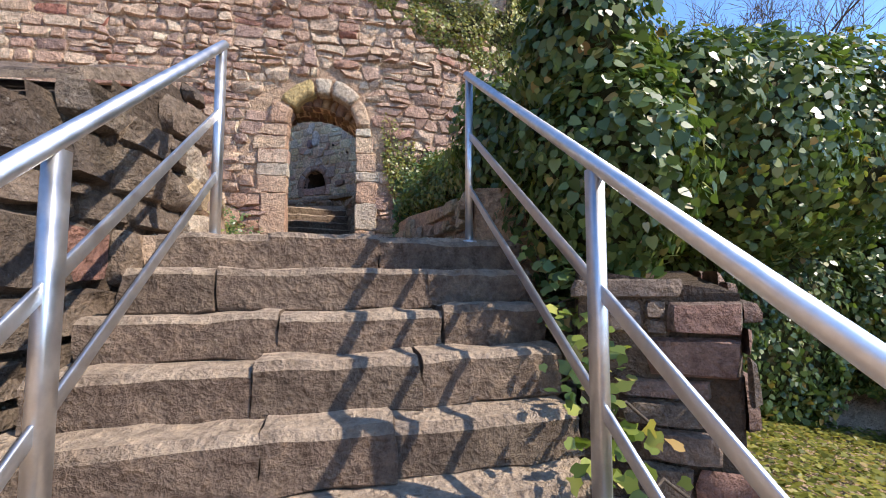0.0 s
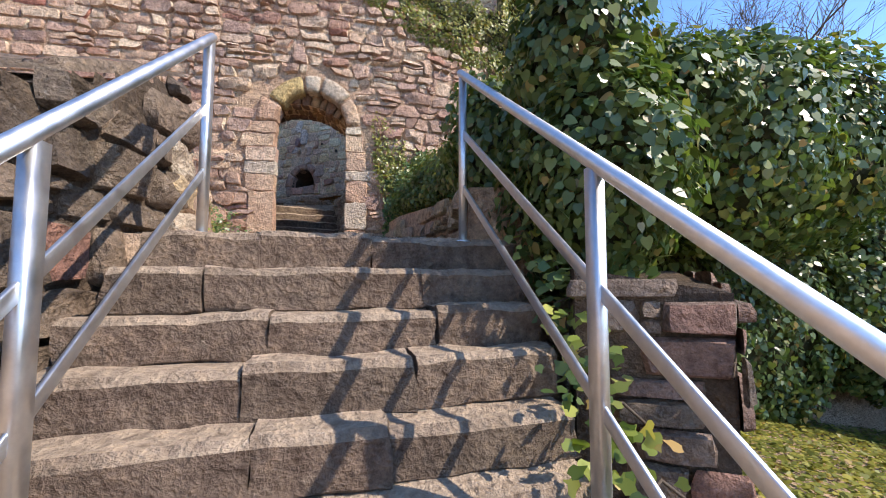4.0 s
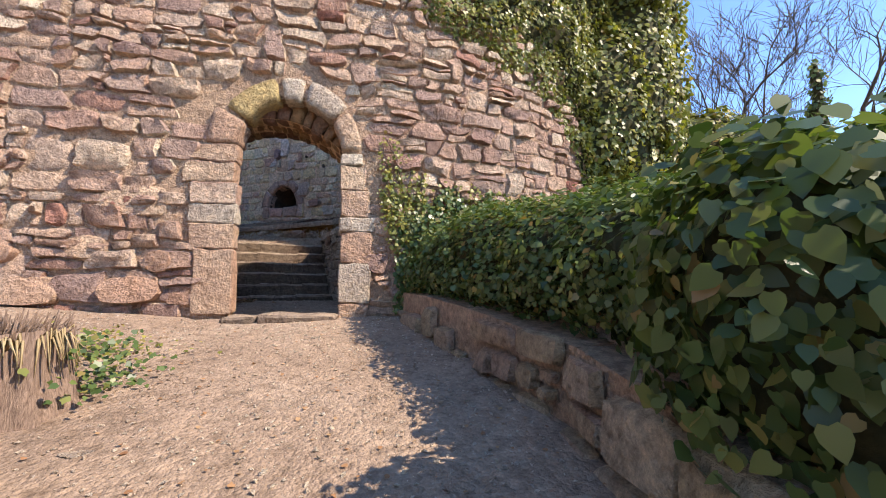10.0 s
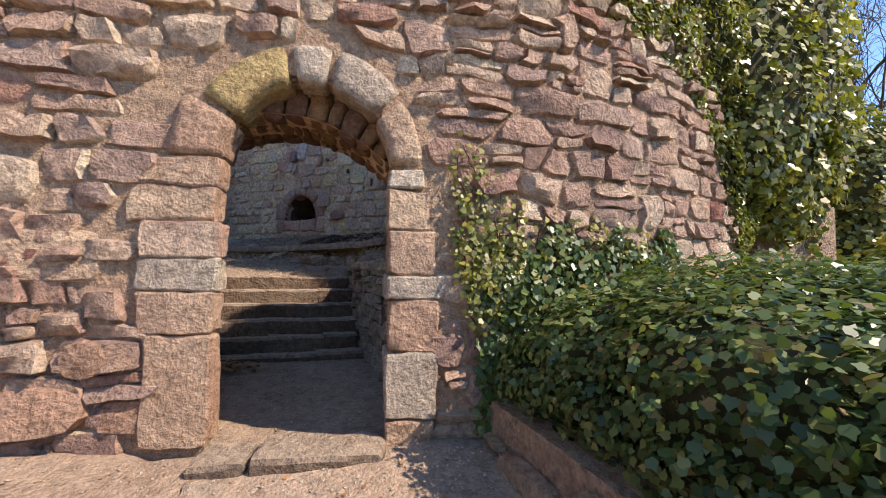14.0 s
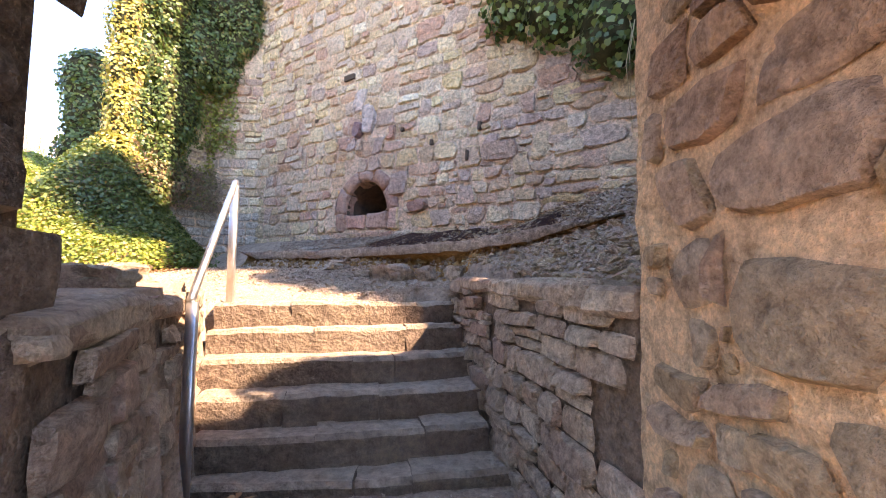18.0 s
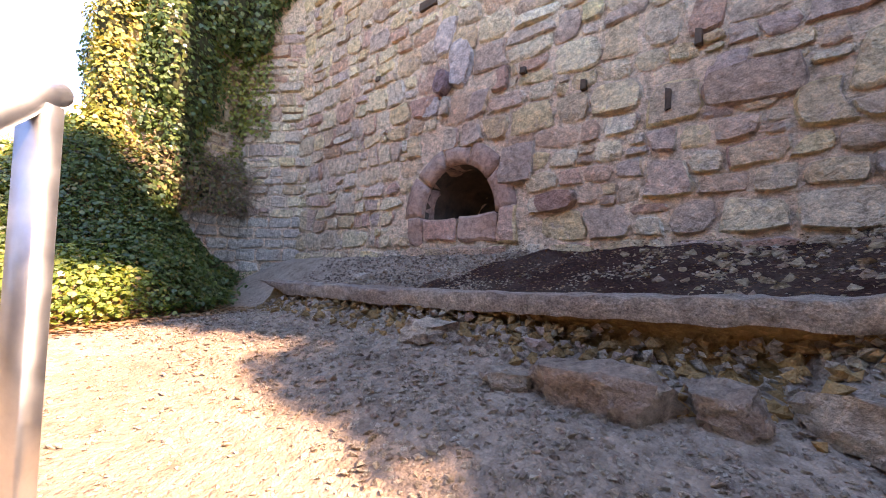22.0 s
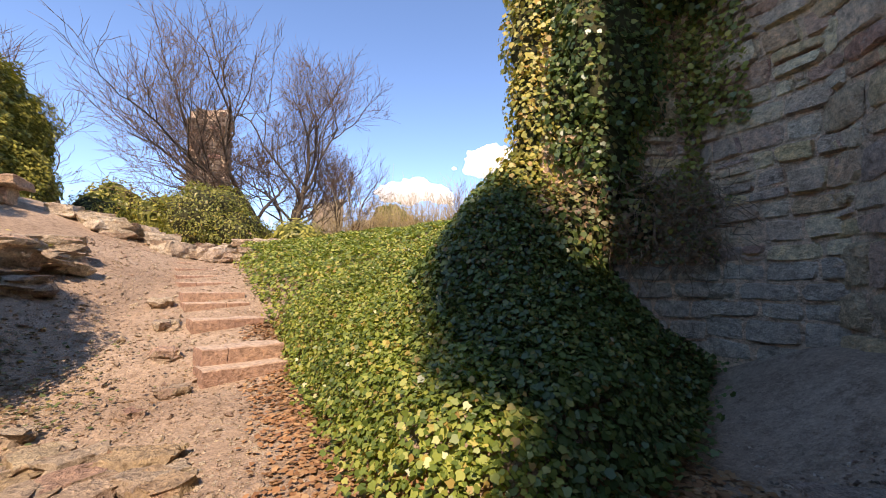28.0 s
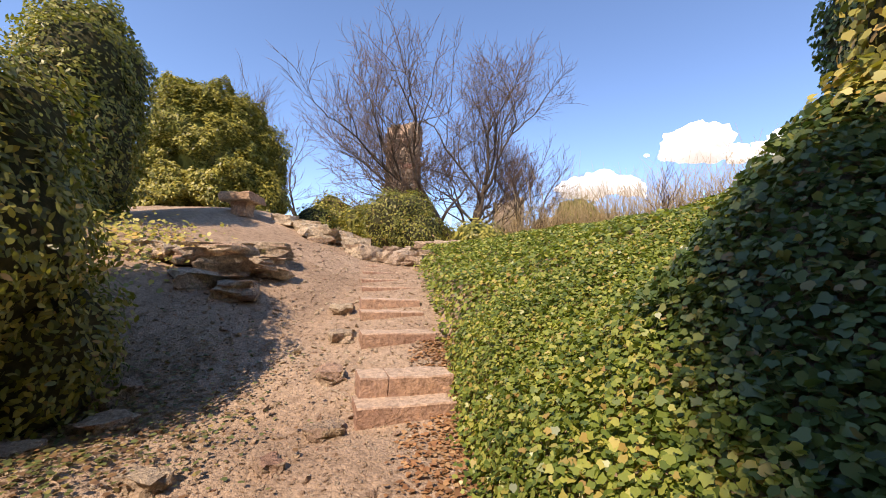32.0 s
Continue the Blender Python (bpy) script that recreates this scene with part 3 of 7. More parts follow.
def height(x, y, rough=True):
    """The ground's level."""
    x, y = np.asarray(x, float), np.asarray(y, float)
    # outer terrace
    outer = -0.35 + 0.40 * np.clip((y + 4.6) / 4.5, -0.02, 1) + 0.09 * np.clip(-0.8 - x, 0, 4) * smooth(-4, -0.5, y)
    outer = np.where((y < -4.55) & (x > -0.6), -2.6, outer)
    outer = np.where((x > 2.05) & (y < -0.2), np.minimum(0.35, 0.35 - 1.6 * smooth(2.9, 4.2, x + 0.35 * (y + 3))), outer)
    outer = np.where((x > 2.0) & (y < -4.2 + 1.1 * smooth(2.7, 3.3, x)), -1.5 - 0.18 * np.clip(x - 2, 0, 5), outer)
    outer = np.where((y < -4.9) & (x < -0.3), -1.0, outer)
    # inner yard
    yard = 1.12 + 0.16 * smooth(3.4, 5.2, y) + 0.06 * smooth(-1.5, -4, x)
    back = np.interp(y, [1.5, 2.9, 3.76, 4.5], [1.02, 0.72, 0.5, 0.2])
    bank = 1.33 + 0.45 * np.clip(x - back, 0, 4) + 0.1 * np.clip(y - 2, 0, 3)
    yard = yard + (np.maximum(bank, yard) - yard) * smooth(0.0, 0.3, x - 0.04 * (4 - y))
    west = 1.3 + 0.1 * smooth(-2.0, -3.5, x)
    yard = yard + (west - yard) * smooth(3.5, 2.6, y) * smooth(-1.3, -1.5, x) * smooth(-7.0, -6.0, x)
    yard = yard + (path_level(x) - yard) * smooth(-5.4, -7.0, x)
    s = (x - EDGE_A.x) * TO_TOWER.x + (y - EDGE_A.y) * TO_TOWER.y
    along = (x - EDGE_A.x) * -TO_TOWER.y + (y - EDGE_A.y) * TO_TOWER.x
    bed = 1.6 + 0.46 * np.clip((s - 0.3) / 1.2, 0, 1)
    toward = (0.12 * smooth(-1.6, -0.6, s) + 0.07 * smooth(-0.5, -0.12, s)) * smooth(3.0, 1.4, along)
    yard = yard + toward * (x < 0.1)
    yard = np.where(s > 0.26, yard + (np.maximum(bed, yard) - yard) * np.where(along < 2.35, 1.0, smooth(0.0, 1.3, s)), yard)
    # slope beyond the last steps
    left = smooth(-7.4, -9.2, x) * 0.34 * np.clip(2.9 - y, 0, 3.6)
    yard = np.where(x < -6.8, yard + left, yard)
    d = toe_distance(x, y)
    hill = np.where(x > -6.9, yard, path_level(x)) + 0.22 * smooth(0, 0.35, d) + np.interp(x, [-14.0, -11.0, -9.0, -7.6, -5.0], [0.2, 0.7, 1.5, 1.6, 0.8]) * (1 - np.exp(-np.clip(d, 0, 30) / 1.9))
    hill = hill + 0.16 * np.clip(d - 1.2, 0, 6) * smooth(-7.0, -9.0, x)
    hill = hill + smooth(0, 0.6, d) * (1.15 * np.exp(-((x + 5.95) / 0.78) ** 2 - ((y - 7.3) / 0.85) ** 2) + 0.35 * np.exp(-((x + 5.6) / 1.0) ** 2 - ((y - 6.7) / 0.8) ** 2))
    yard = np.where(d > 0, hill, yard)
    rim = 6.2 - np.sqrt(np.clip(38.44 - np.clip(x - 1.0, 0, 6.1) ** 2, 0.1, 99))
    outside = (x > 1.2) & ((y < rim + 0.35) | (x > 7.0))
    below = np.where(x > 2.05, 0.35 - 1.6 * smooth(2.9, 4.2, x), outer)
    g = np.where(((y > 0.45) | (x < -7.3)) & ~outside, yard, np.where((y > -0.2) & outside, below, outer))
    # passage and stair well
    xl = np.interp(y, [0, 0.8, 3.3], [-0.95, -1.0, -1.98])
    xr = np.interp(y, [0, 1.5, 3.75], [0.75, 0.78, 0.2])
    top = 3.3 + 0.23 * (x + 1.86)
    g = np.where((y > -0.02) & (y < top) & (x > xl) & (x < xr), 0.02 + 0.03 * y, g)
    if rough:
        g = g + 0.02 * lumps(x, y, 1.3, 3.0) + 0.012 * lumps(x, y, 5.0, 8.0) + np.where(d > 0.3, 0.12 * lumps(x, y, 1.1, 5.0), 0)
    far = smooth(26, 90, np.hypot(x + 8, y - 3))
    return g * (1 - far) + far * np.where(x < -10, 4.0, 0.0)


def spread(lo, hi, step, reach):
    """Grid lines: even between lo and hi, then ever wider out to reach."""
    line = list(np.arange(lo, hi + 1e-6, step))
    d = step
    while line[-1] < reach:
        d *= 1.3
        line.append(line[-1] + d)
    d = step
    while line[0] > -reach:
        d *= 1.3
        line.insert(0, line[0] - d)
    return np.array(line)


gx, gy = spread(-15.5, 4.2, 0.11, 900), spread(-5.5, 9.4, 0.11, 900)
GX, GY = np.meshgrid(gx, gy)
GZ = height(GX, GY)
nx = len(gx)
gv = np.stack([GX, GY, GZ], -1).reshape(-1, 3)
gf = [(k * nx + i, k * nx + i + 1, (k + 1) * nx + i + 1, (k + 1) * nx + i) for k in range(len(gy) - 1) for i in range(nx - 1)]
ground = tagged(new("ground", mesh_of("ground", gv, gf, dirt)), "trodden sandy earth with gravel and dry leaves", "ground", kind="structure")


def scatter(name, spots, sizes, mat, seed, label, category, flat=0.6, parent=None):
    """Small loose stones in one mesh."""
    r = random.Random(seed)
    verts, faces = [], []
    base = [(1, 0, 0), (0, 1, 0), (-1, 0, 0), (0, -1, 0), (0.1, 0.1, 0.9), (0, 0, -0.6)]
    tri = [(0, 1, 4), (1, 2, 4), (2, 3, 4), (3, 0, 4), (1, 0, 5), (2, 1, 5), (3, 2, 5), (0, 3, 5)]
    for x, y, z in spots:
        s = r.uniform(*sizes)
        turn = Euler((r.gauss(0, 0.45), r.gauss(0, 0.45), r.uniform(0, 6.3))).to_matrix()
        b = len(verts)
        for vx, vy, vz in base:
            q = turn @ Vector((vx * r.uniform(0.6, 1.3), vy * r.uniform(0.5, 1.1), flat * vz * r.uniform(0.7, 1.3)))
            verts.append((x + s * q.x, y + s * q.y, z + s * (q.z + 0.15)))
        faces.extend(tuple(b + q for q in t) for t in tri)
    return tagged(new(name, mesh_of(name, verts, faces, mat, False)), label, category, kind="stuff")


def spots(n, x0, x1, y0, y1, seed, keep=None, lift=0.0):
    r = np.random.RandomState(seed)
    x, y = r.uniform(x0, x1, n), r.uniform(y0, y1, n)
    if keep is not None:
        ok = keep(x, y)
        x, y = x[ok], y[ok]
    z = height(x, y, True) + lift
    return np.stack([x, y, z], 1)


# ---- outer wall with its arch ----
HALF, SPRING, CROWN = 0.56, 1.98, 2.54
CURVE_X, CURVE_R = 1.0, 6.2


def front(u, z):
    """The outer wall's face: straight, then curving back along a round tower."""
    if u <= CURVE_X:
        return Vector((u, 0, z)), Vector((1, 0, 0)), Vector((0, -1, 0)), Vector((0, 0, 1))
    a = (u - CURVE_X) / CURVE_R
    t = Vector((math.cos(a), math.sin(a), 0))
    return Vector((CURVE_X + CURVE_R * math.sin(a), CURVE_R * (1 - math.cos(a)), z)), t, Vector((t.y, -t.x, 0)), Vector((0, 0, 1))


def in_arch(u, z, grow):
    if z < SPRING:
        return abs(u) < HALF + grow
    return math.hypot(u, z - SPRING) < HALF + grow


wall_south = empty("wall_south", (0, 0, 0), "rubble wall of pink sandstone with a round-arched doorway", "wall", kind="structure")
# core, with the passage cut through it
arc = [(HALF + 0.04) * Vector((math.cos(t), math.sin(t))) for t in np.linspace(0, math.pi, 17)]
WALL_TOP = 4.45
outline = [(-7.2, -0.7), (-HALF - 0.04, -0.7)] + [(p.x, SPRING + p.y) for p in reversed(arc)] + [(HALF + 0.04, -0.7), (1.0, -0.7), (1.0, WALL_TOP), (-7.2, WALL_TOP)]
bm = bmesh.new()
f0 = bm.faces.new([bm.verts.new((x, 0.02, z)) for x, z in outline])
ext = bmesh.ops.extrude_face_region(bm, geom=[f0])
for v in ext["geom"]:
    if isinstance(v, bmesh.types.BMVert):
        v.co.y = 0.16
bmesh.ops.recalc_face_normals(bm, faces=bm.faces)
part("wall_core", bm, mortar, wall_south)
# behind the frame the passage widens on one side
# The left pier's dark colour stands in for the recess's shade.
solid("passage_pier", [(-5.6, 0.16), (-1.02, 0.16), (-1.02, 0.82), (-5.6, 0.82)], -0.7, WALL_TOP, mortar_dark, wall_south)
solid("passage_pier", [(0.64, 0.16), (1.5, 0.16), (1.5, 1.44), (0.64, 1.44)], -0.7, 2.9, mortar_warm, wall_south)
solid("wall_over_passage", [(-1.02, 0.16), (0.64, 0.16), (0.64, 0.86), (-1.02, 0.86)], 2.62, WALL_TOP, mortar, wall_south)
backing("joints", front, -7.2, 8.6, -0.4, WALL_TOP, mortar, wall_south, 0.08, -0.007, lambda u, z: not in_arch(u, z, 0.07), 0.026)
verts, faces = [], []
for i in range(25):
    a = (8.6 - CURVE_X) / CURVE_R * i / 24
    for rr in (CURVE_R - 0.03, CURVE_R - 0.75):
        for z in (-1.0, WALL_TOP):
            verts.append((CURVE_X + rr * math.sin(a), CURVE_R - rr * math.cos(a), z))
    if i:
        b = 4 * (i - 1)
        faces += [(b + 1, b + 5, b + 4, b), (b + 2, b + 6, b + 7, b + 3), (b + 3, b + 7, b + 5, b + 1)]
part("curved_core", mesh_of("curved_core", verts, faces, mortar, False), mortar, wall_south)


def jamb_skip(u, z, w, h):
    if -1.06 < u < -HALF and 0.1 < z < 2.0 and u + w / 2 > -0.98:
        return True
    if HALF < u < 0.95 and z < 2.0 and u - w / 2 < 0.86:
        return True
    return in_arch(u, z, 0.34) or in_arch(u - w / 2, z, 0.26) or in_arch(u + w / 2, z, 0.26) or (z < 0.1 and abs(u) < 0.6)


def wall_tint(u, z):
    if 0.4 < u < 0.75 and 2.66 < z < 2.86:
        return stone_pale
    if 1.45 < u < 1.7 and 2.08 < z < 2.3:
        return stone_red
    return None


slots = list(courses(-3.6, 4.6, 0.05, WALL_TOP, (0.09, 0.25), (0.14, 0.46), 0.012, 11, jamb_skip))
set_stones(wall_south, slots, front, stone_pink, 0.052, (0.3, -2.5, 1.4), 300, wall_tint, bend=0.085, crag=0.9, round_off=0.12)
slots = list(courses(-7.2, -3.6, 0.05, WALL_TOP, (0.12, 0.25), (0.2, 0.5), 0.02, 12)) + list(courses(4.6, 6.8, 0, WALL_TOP, (0.12, 0.25), (0.2, 0.5), 0.02, 13))
set_stones(wall_south, slots, front, stone_pink, 0.042, None, 0)


# larger rounded stones low in the wall
set_stones(wall_south, [(-1.51, 0.36, 0.56, 0.3), (-1.95, 0.8, 0.42, 0.26), (-1.28, 0.66, 0.24, 0.26), (-1.06, 0.3, 0.3, 0.22), (-2.4, 0.35, 0.5, 0.32), (-2.75, 0.75, 0.4, 0.28), (-1.55, 1.3, 0.68, 0.36)], front, stone_jamb, 0.085, None, 300, None, "boulder", 0.3, 0.3)


def block(parent, x0, x1, y0, y1, z0, z1, mat, seed, name="stone", bulge=0.016, cuts=5, rot=None, chamfer=0.025):
    """A dressed block with worn arrises, filling the given box."""
    bm = bmesh.new()
    bmesh.ops.create_cube(bm, size=1)
    bmesh.ops.bevel(bm, geom=bm.edges[:], offset=0.06, segments=1, affect="EDGES", clamp_overlap=True)
    bmesh.ops.subdivide_edges(bm, edges=[e for e in bm.edges if e.calc_length() > 0.5], cuts=cuts, use_grid_fill=True)
    chamfer = chamfer if isinstance(chamfer, tuple) else (chamfer,) * 3
    size = Vector((x1 - x0, y1 - y0, z1 - z0))
    mid = Vector(((x0 + x1) / 2, (y0 + y1) / 2, (z0 + z1) / 2))
    off = Vector((seed * 3.7, seed * 1.9, 0))
    for v in bm.verts:
        q = Vector([(1 if c > 0 else -1) * (s / 2 - (0.5 - abs(c)) * (ch / 0.06)) if abs(c) > 0.43 else c / 0.44 * (s / 2 - ch) for c, s, ch in zip(v.co, size, chamfer)])
        n = Vector([0 if abs(c) < 0.43 else (1 if c > 0 else -1) for c in v.co])
        q += n * bulge * (noise.noise(q * 9 + off) * 0.9 + noise.noise(q * 3.1 + off))
        q += Vector((noise.noise(q * 5 + off), noise.noise(q * 5 + off + Vector((9, 0, 0))), noise.noise(q * 5 + off + Vector((0, 9, 0))))) * bulge * 0.5
        v.co = q
    if rot is not None:
        bmesh.ops.rotate(bm, verts=bm.verts, matrix=rot)
    for v in bm.verts:
        v.co += mid - (Vector(parent.location) if parent else Vector())
    for f in bm.faces:
        f.smooth = True
    me = bpy.data.meshes.new(name)
    bm.to_mesh(me)
    bm.free()
    me.set_sharp_from_angle(angle=radians(32))
    me.materials.append(mat)
    return part(name, me, mat, parent) if parent else new(name, me)


doorway = empty("arched_doorway", (0, 0, 0), "round-arched doorway of dressed sandstone blocks", "doorway", kind="structure")
left_z = [1.98, 1.78, 1.54, 1.3, 1.08, 0.8, 0.1]
left_w = [0.5, 0.54, 0.46, 0.48, 0.46, 0.4]
left_m = [stone_jamb, stone_jamb, stone_pink, stone_pale, stone_jamb, stone_jamb]
for k in range(6):
    block(doorway, -HALF - left_w[k], -HALF + rnd.uniform(-0.015, 0.012), -0.05 + rnd.uniform(-0.012, 0.012), 0.16, left_z[k + 1] + 0.003, left_z[k] - 0.003, left_m[k], 20 + k, "jamb_block", 0.016, chamfer=0.014)
right_z = [1.98, 1.82, 1.52, 1.2, 1.03, 0.66, 0.2, 0.02]
right_w = [0.26, 0.3, 0.34, 0.4, 0.36, 0.36, 0.34]
right_m = [stone_pale, stone_jamb, stone_jamb, stone_pale, stone_jamb, stone_pale, stone_jamb]
for k in range(7):
    block(doorway, HALF + rnd.uniform(-0.01, 0.014), HALF + right_w[k], -0.05 + rnd.uniform(-0.012, 0.012), 0.32, right_z[k + 1] + 0.003, right_z[k] - 0.003, right_m[k], 30 + k, "jamb_block", 0.015, chamfer=0.014)


def voussoir(parent, a0, a1, r0, r1, y0, y1, mat, seed, name="voussoir", bulge=0.014, cz=SPRING, cx=0.0):
    """A wedge of an arch between two angles and two radii."""
    na, nr, ny = max(3, int((a1 - a0) * r1 / 0.07)), 4, 4
    verts, index, faces = [], {}, []
    for i in range(na + 1):
        for j in range(nr + 1):
            for k in range(ny + 1):
                if 0 < i < na and 0 < j < nr and 0 < k < ny:
                    continue
                t, rr, y = a0 + (a1 - a0) * i / na, r0 + (r1 - r0) * j / nr, y0 + (y1 - y0) * k / ny
                ends = (i in (0, na)) + (j in (0, nr)) + (k in (0, ny))
                q = Vector((cx + rr * math.cos(t), y, cz + rr * math.sin(t)))
                c = Vector((cx + (r0 + r1) / 2 * math.cos((a0 + a1) / 2), (y0 + y1) / 2, cz + (r0 + r1) / 2 * math.sin((a0 + a1) / 2)))
                if ends > 1:
                    q += (c - q).normalized() * 0.014 * (ends - 1)
                n = noise.noise_vector(q * 8 + Vector((seed, 0, 0)))
                index[i, j, k] = len(verts)
                verts.append(q + n * bulge)
    for axis, (na_, nb_, n0, make) in enumerate(((nr, ny, na, lambda e, a, b: (e, a, b)), (na, ny, nr, lambda e, a, b: (a, e, b)), (na, nr, ny, lambda e, a, b: (a, b, e)))):
        for e in (0, n0):
            for a in range(na_):
                for b in range(nb_):
                    q = [index[make(e, a + da, b + db)] for da, db in ((0, 0), (1, 0), (1, 1), (0, 1))]
                    faces.append(tuple(q if (e == 0) == (axis != 1) else reversed(q)))
    me = mesh_of(name, local(parent, verts), faces, mat)
    bm = bmesh.new()
    bm.from_mesh(me)
    bmesh.ops.recalc_face_normals(bm, faces=bm.faces)
    bm.to_mesh(me)
    bm.free()
    return part(name, me, mat, parent)


for n, (a0, a1, r1, mat) in enumerate(((151, 180, 0.9, stone_jamb), (102, 149, 0.82, stone_yellow), (79, 100, 0.83, stone_pale), (40, 77, 0.84, stone_pale), (1, 38, 0.8, stone_jamb))):
    voussoir(doorway, radians(a0 + 0.6), radians(a1 - 0.6), HALF, r1, -0.055, 0.3, mat, n * 5.0)
# ribs of rubble under the passage's vault, bedded in mortar
vault = empty("passage_vault", (0, 0, 0), "low vault of rough ochre sandstone over the passage", "vault", kind="structure")
VAULT_R, VAULT_X, VAULT_Z = 1.1, -0.25, 1.27
for row, (y0, y1) in enumerate(((0.17, 0.4), (0.405, 0.63), (0.635, 0.86))):
    a = 37.0 + 1.5 * row
    while a < 141:
        b = min(a + rnd.uniform(3.4, 8.5), 143)
        voussoir(vault, radians(a + 0.25), radians(b - 0.25), VAULT_R + rnd.uniform(-0.02, 0.012), 1.36, y0, y1, stone_vault, row * 40 + a, "vault_stone", 0.018, VAULT_Z, VAULT_X)
        a = b
verts, faces = [], []
for i in range(25):
    t = radians(35 + 110 * i / 24)
    for k in range(9):
        q = Vector((VAULT_X + 1.115 * math.cos(t), 0.165 + 0.69 * k / 8, VAULT_Z + 1.115 * math.sin(t)))
        verts.append(q + noise.noise_vector(q * 9) * 0.012)
        if i and k:
            a = i * 9 + k
            faces.append((a, a - 1, a - 10, a - 9))
part("vault_mortar", mesh_of("vault_mortar", verts, faces, mortar_warm), mortar_warm, vault)

sill = empty("doorway_sill", (0, -0.1, 0), "worn sandstone sill stones before the doorway", "threshold", kind="structure")
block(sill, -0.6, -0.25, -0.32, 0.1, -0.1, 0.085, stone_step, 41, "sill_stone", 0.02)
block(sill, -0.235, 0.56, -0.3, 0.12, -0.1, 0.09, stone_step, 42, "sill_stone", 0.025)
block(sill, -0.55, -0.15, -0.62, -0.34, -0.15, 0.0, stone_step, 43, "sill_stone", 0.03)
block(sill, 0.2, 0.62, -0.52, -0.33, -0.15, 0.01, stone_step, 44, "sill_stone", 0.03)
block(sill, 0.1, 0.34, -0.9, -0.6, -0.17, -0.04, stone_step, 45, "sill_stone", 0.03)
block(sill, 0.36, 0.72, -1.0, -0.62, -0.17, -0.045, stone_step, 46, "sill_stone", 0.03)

# ---- passage and stair well ----
passage_wall = empty("passage_wall", (0.6, 0.9, 0), "passage wall of ochre-mortared rubble", "wall", kind="structure")
right_in_face = lambda u, z: (Vector((0.62, 1.44 - u, z)), Vector((0, -1, 0)), Vector((-1, 0, 0)), Vector((0, 0, 1)))
backing("joints", right_in_face, 0, 1.14, -0.1, 2.6, mortar_warm, passage_wall, 0.1, 0.0, rough=0.02)
set_stones(passage_wall, [s for s in courses(0.05, 1.08, 0, 2.5, (0.1, 0.24), (0.14, 0.36), 0.03, 21) if s[0] - s[2] / 2 > 0.02], right_in_face, stone_tan, 0.03, None, 300, bend=0.08, round_off=0.25)
left_in_face = lambda u, z: (Vector((-1.01, 0.17 + u, z)), Vector((0, 1, 0)), Vector((1, 0, 0)), Vector((0, 0, 1)))
# Dark joints and stone put the recess's shade into this wall's colour.
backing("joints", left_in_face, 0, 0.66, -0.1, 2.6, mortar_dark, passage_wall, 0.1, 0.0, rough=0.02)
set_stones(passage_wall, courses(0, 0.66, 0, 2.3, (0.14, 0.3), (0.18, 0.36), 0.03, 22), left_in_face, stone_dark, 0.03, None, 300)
end_face = lambda u, z: (Vector((0.62 + u, 1.45, z)), Vector((-1, 0, 0)), Vector((0, 1, 0)), Vector((0, 0, 1)))
set_stones(passage_wall, [(s[0], s[1], s[2], s[3]) for s in courses(0, 0.8, 1.3, 2.75, (0.16, 0.3), (0.2, 0.45), 0.03, 23) if s[0] > 0.25], end_face, stone_grey, 0.03, None, 300)


def retaining(name, pts, z0, tops, thick, mat_stone, mat_joint, hs, ws, seed, label, cap=None, depth=0.035, gap=0.02, near=None, cap_mat=None, cap_len=(0.35, 0.6), cap_h=0.11):
    """A low rubble wall along pts (its face to the right of the way), with cap stones."""
    ob = empty(name, (pts[0][0], pts[0][1], z0), label, "wall", kind="structure")
    for n, (a, b) in enumerate(zip(pts, pts[1:])):
        m = straight(a, b)
        t, out = m(0, 0)[1], m(0, 0)[2]
        za, zb = tops[n], tops[n + 1]
        L = m.length
        top = lambda u: za + (zb - za) * u / L
        q = [Vector((*a, 0)), Vector((*b, 0))]
        plan = [q[0], q[1], q[1] - out * thick, q[0] - out * thick]
        verts = [p + Vector((0, 0, z0 - 0.2)) - ob.location for p in plan] + [p + Vector((0, 0, (za if k in (0, 3) else zb) - 0.03)) - ob.location for k, p in enumerate(plan)]
        for v in verts[:2] + verts[4:6]:
            v -= out * 0.015
        fc = [(0, 1, 5, 4), (1, 2, 6, 5), (2, 3, 7, 6), (3, 0, 4, 7), (4, 5, 6, 7)]
        part("wall_core", mesh_of("wall_core", verts, fc, mat_joint, False), mat_joint, ob)
        slots = [s for s in courses(0, L, z0, max(za, zb), hs, ws, gap, seed + n, lambda u, z, w, h: z + h / 2 > top(u) - (cap_h * 0.25 if cap else -0.03) or u + w / 2 > L + 0.05 or u - w / 2 < -0.1)]
        set_stones(ob, slots, m, mat_stone, depth, near, 300)
        if cap:
            u = 0.0
            k = 0
            while u < L - 0.1:
                w = min(rnd.uniform(*cap_len), L - u)
                zt = top(u + w / 2)
                c = m(u + w / 2, zt)[0] - out * (thick / 2 - 0.02)
                rot = Matrix.Rotation(math.atan2(t.y, t.x), 3, "Z")
                block(ob, c.x - w / 2 + 0.006, c.x + w / 2 - 0.006, c.y - thick / 2 - 0.02, c.y + thick / 2 + 0.02, zt - cap_h, zt + rnd.uniform(-0.012, 0.02), cap_mat or mat_stone, seed * 3 + k, "cap_stone", 0.022, 4, rot)
                u += w
                k += 1
    return ob


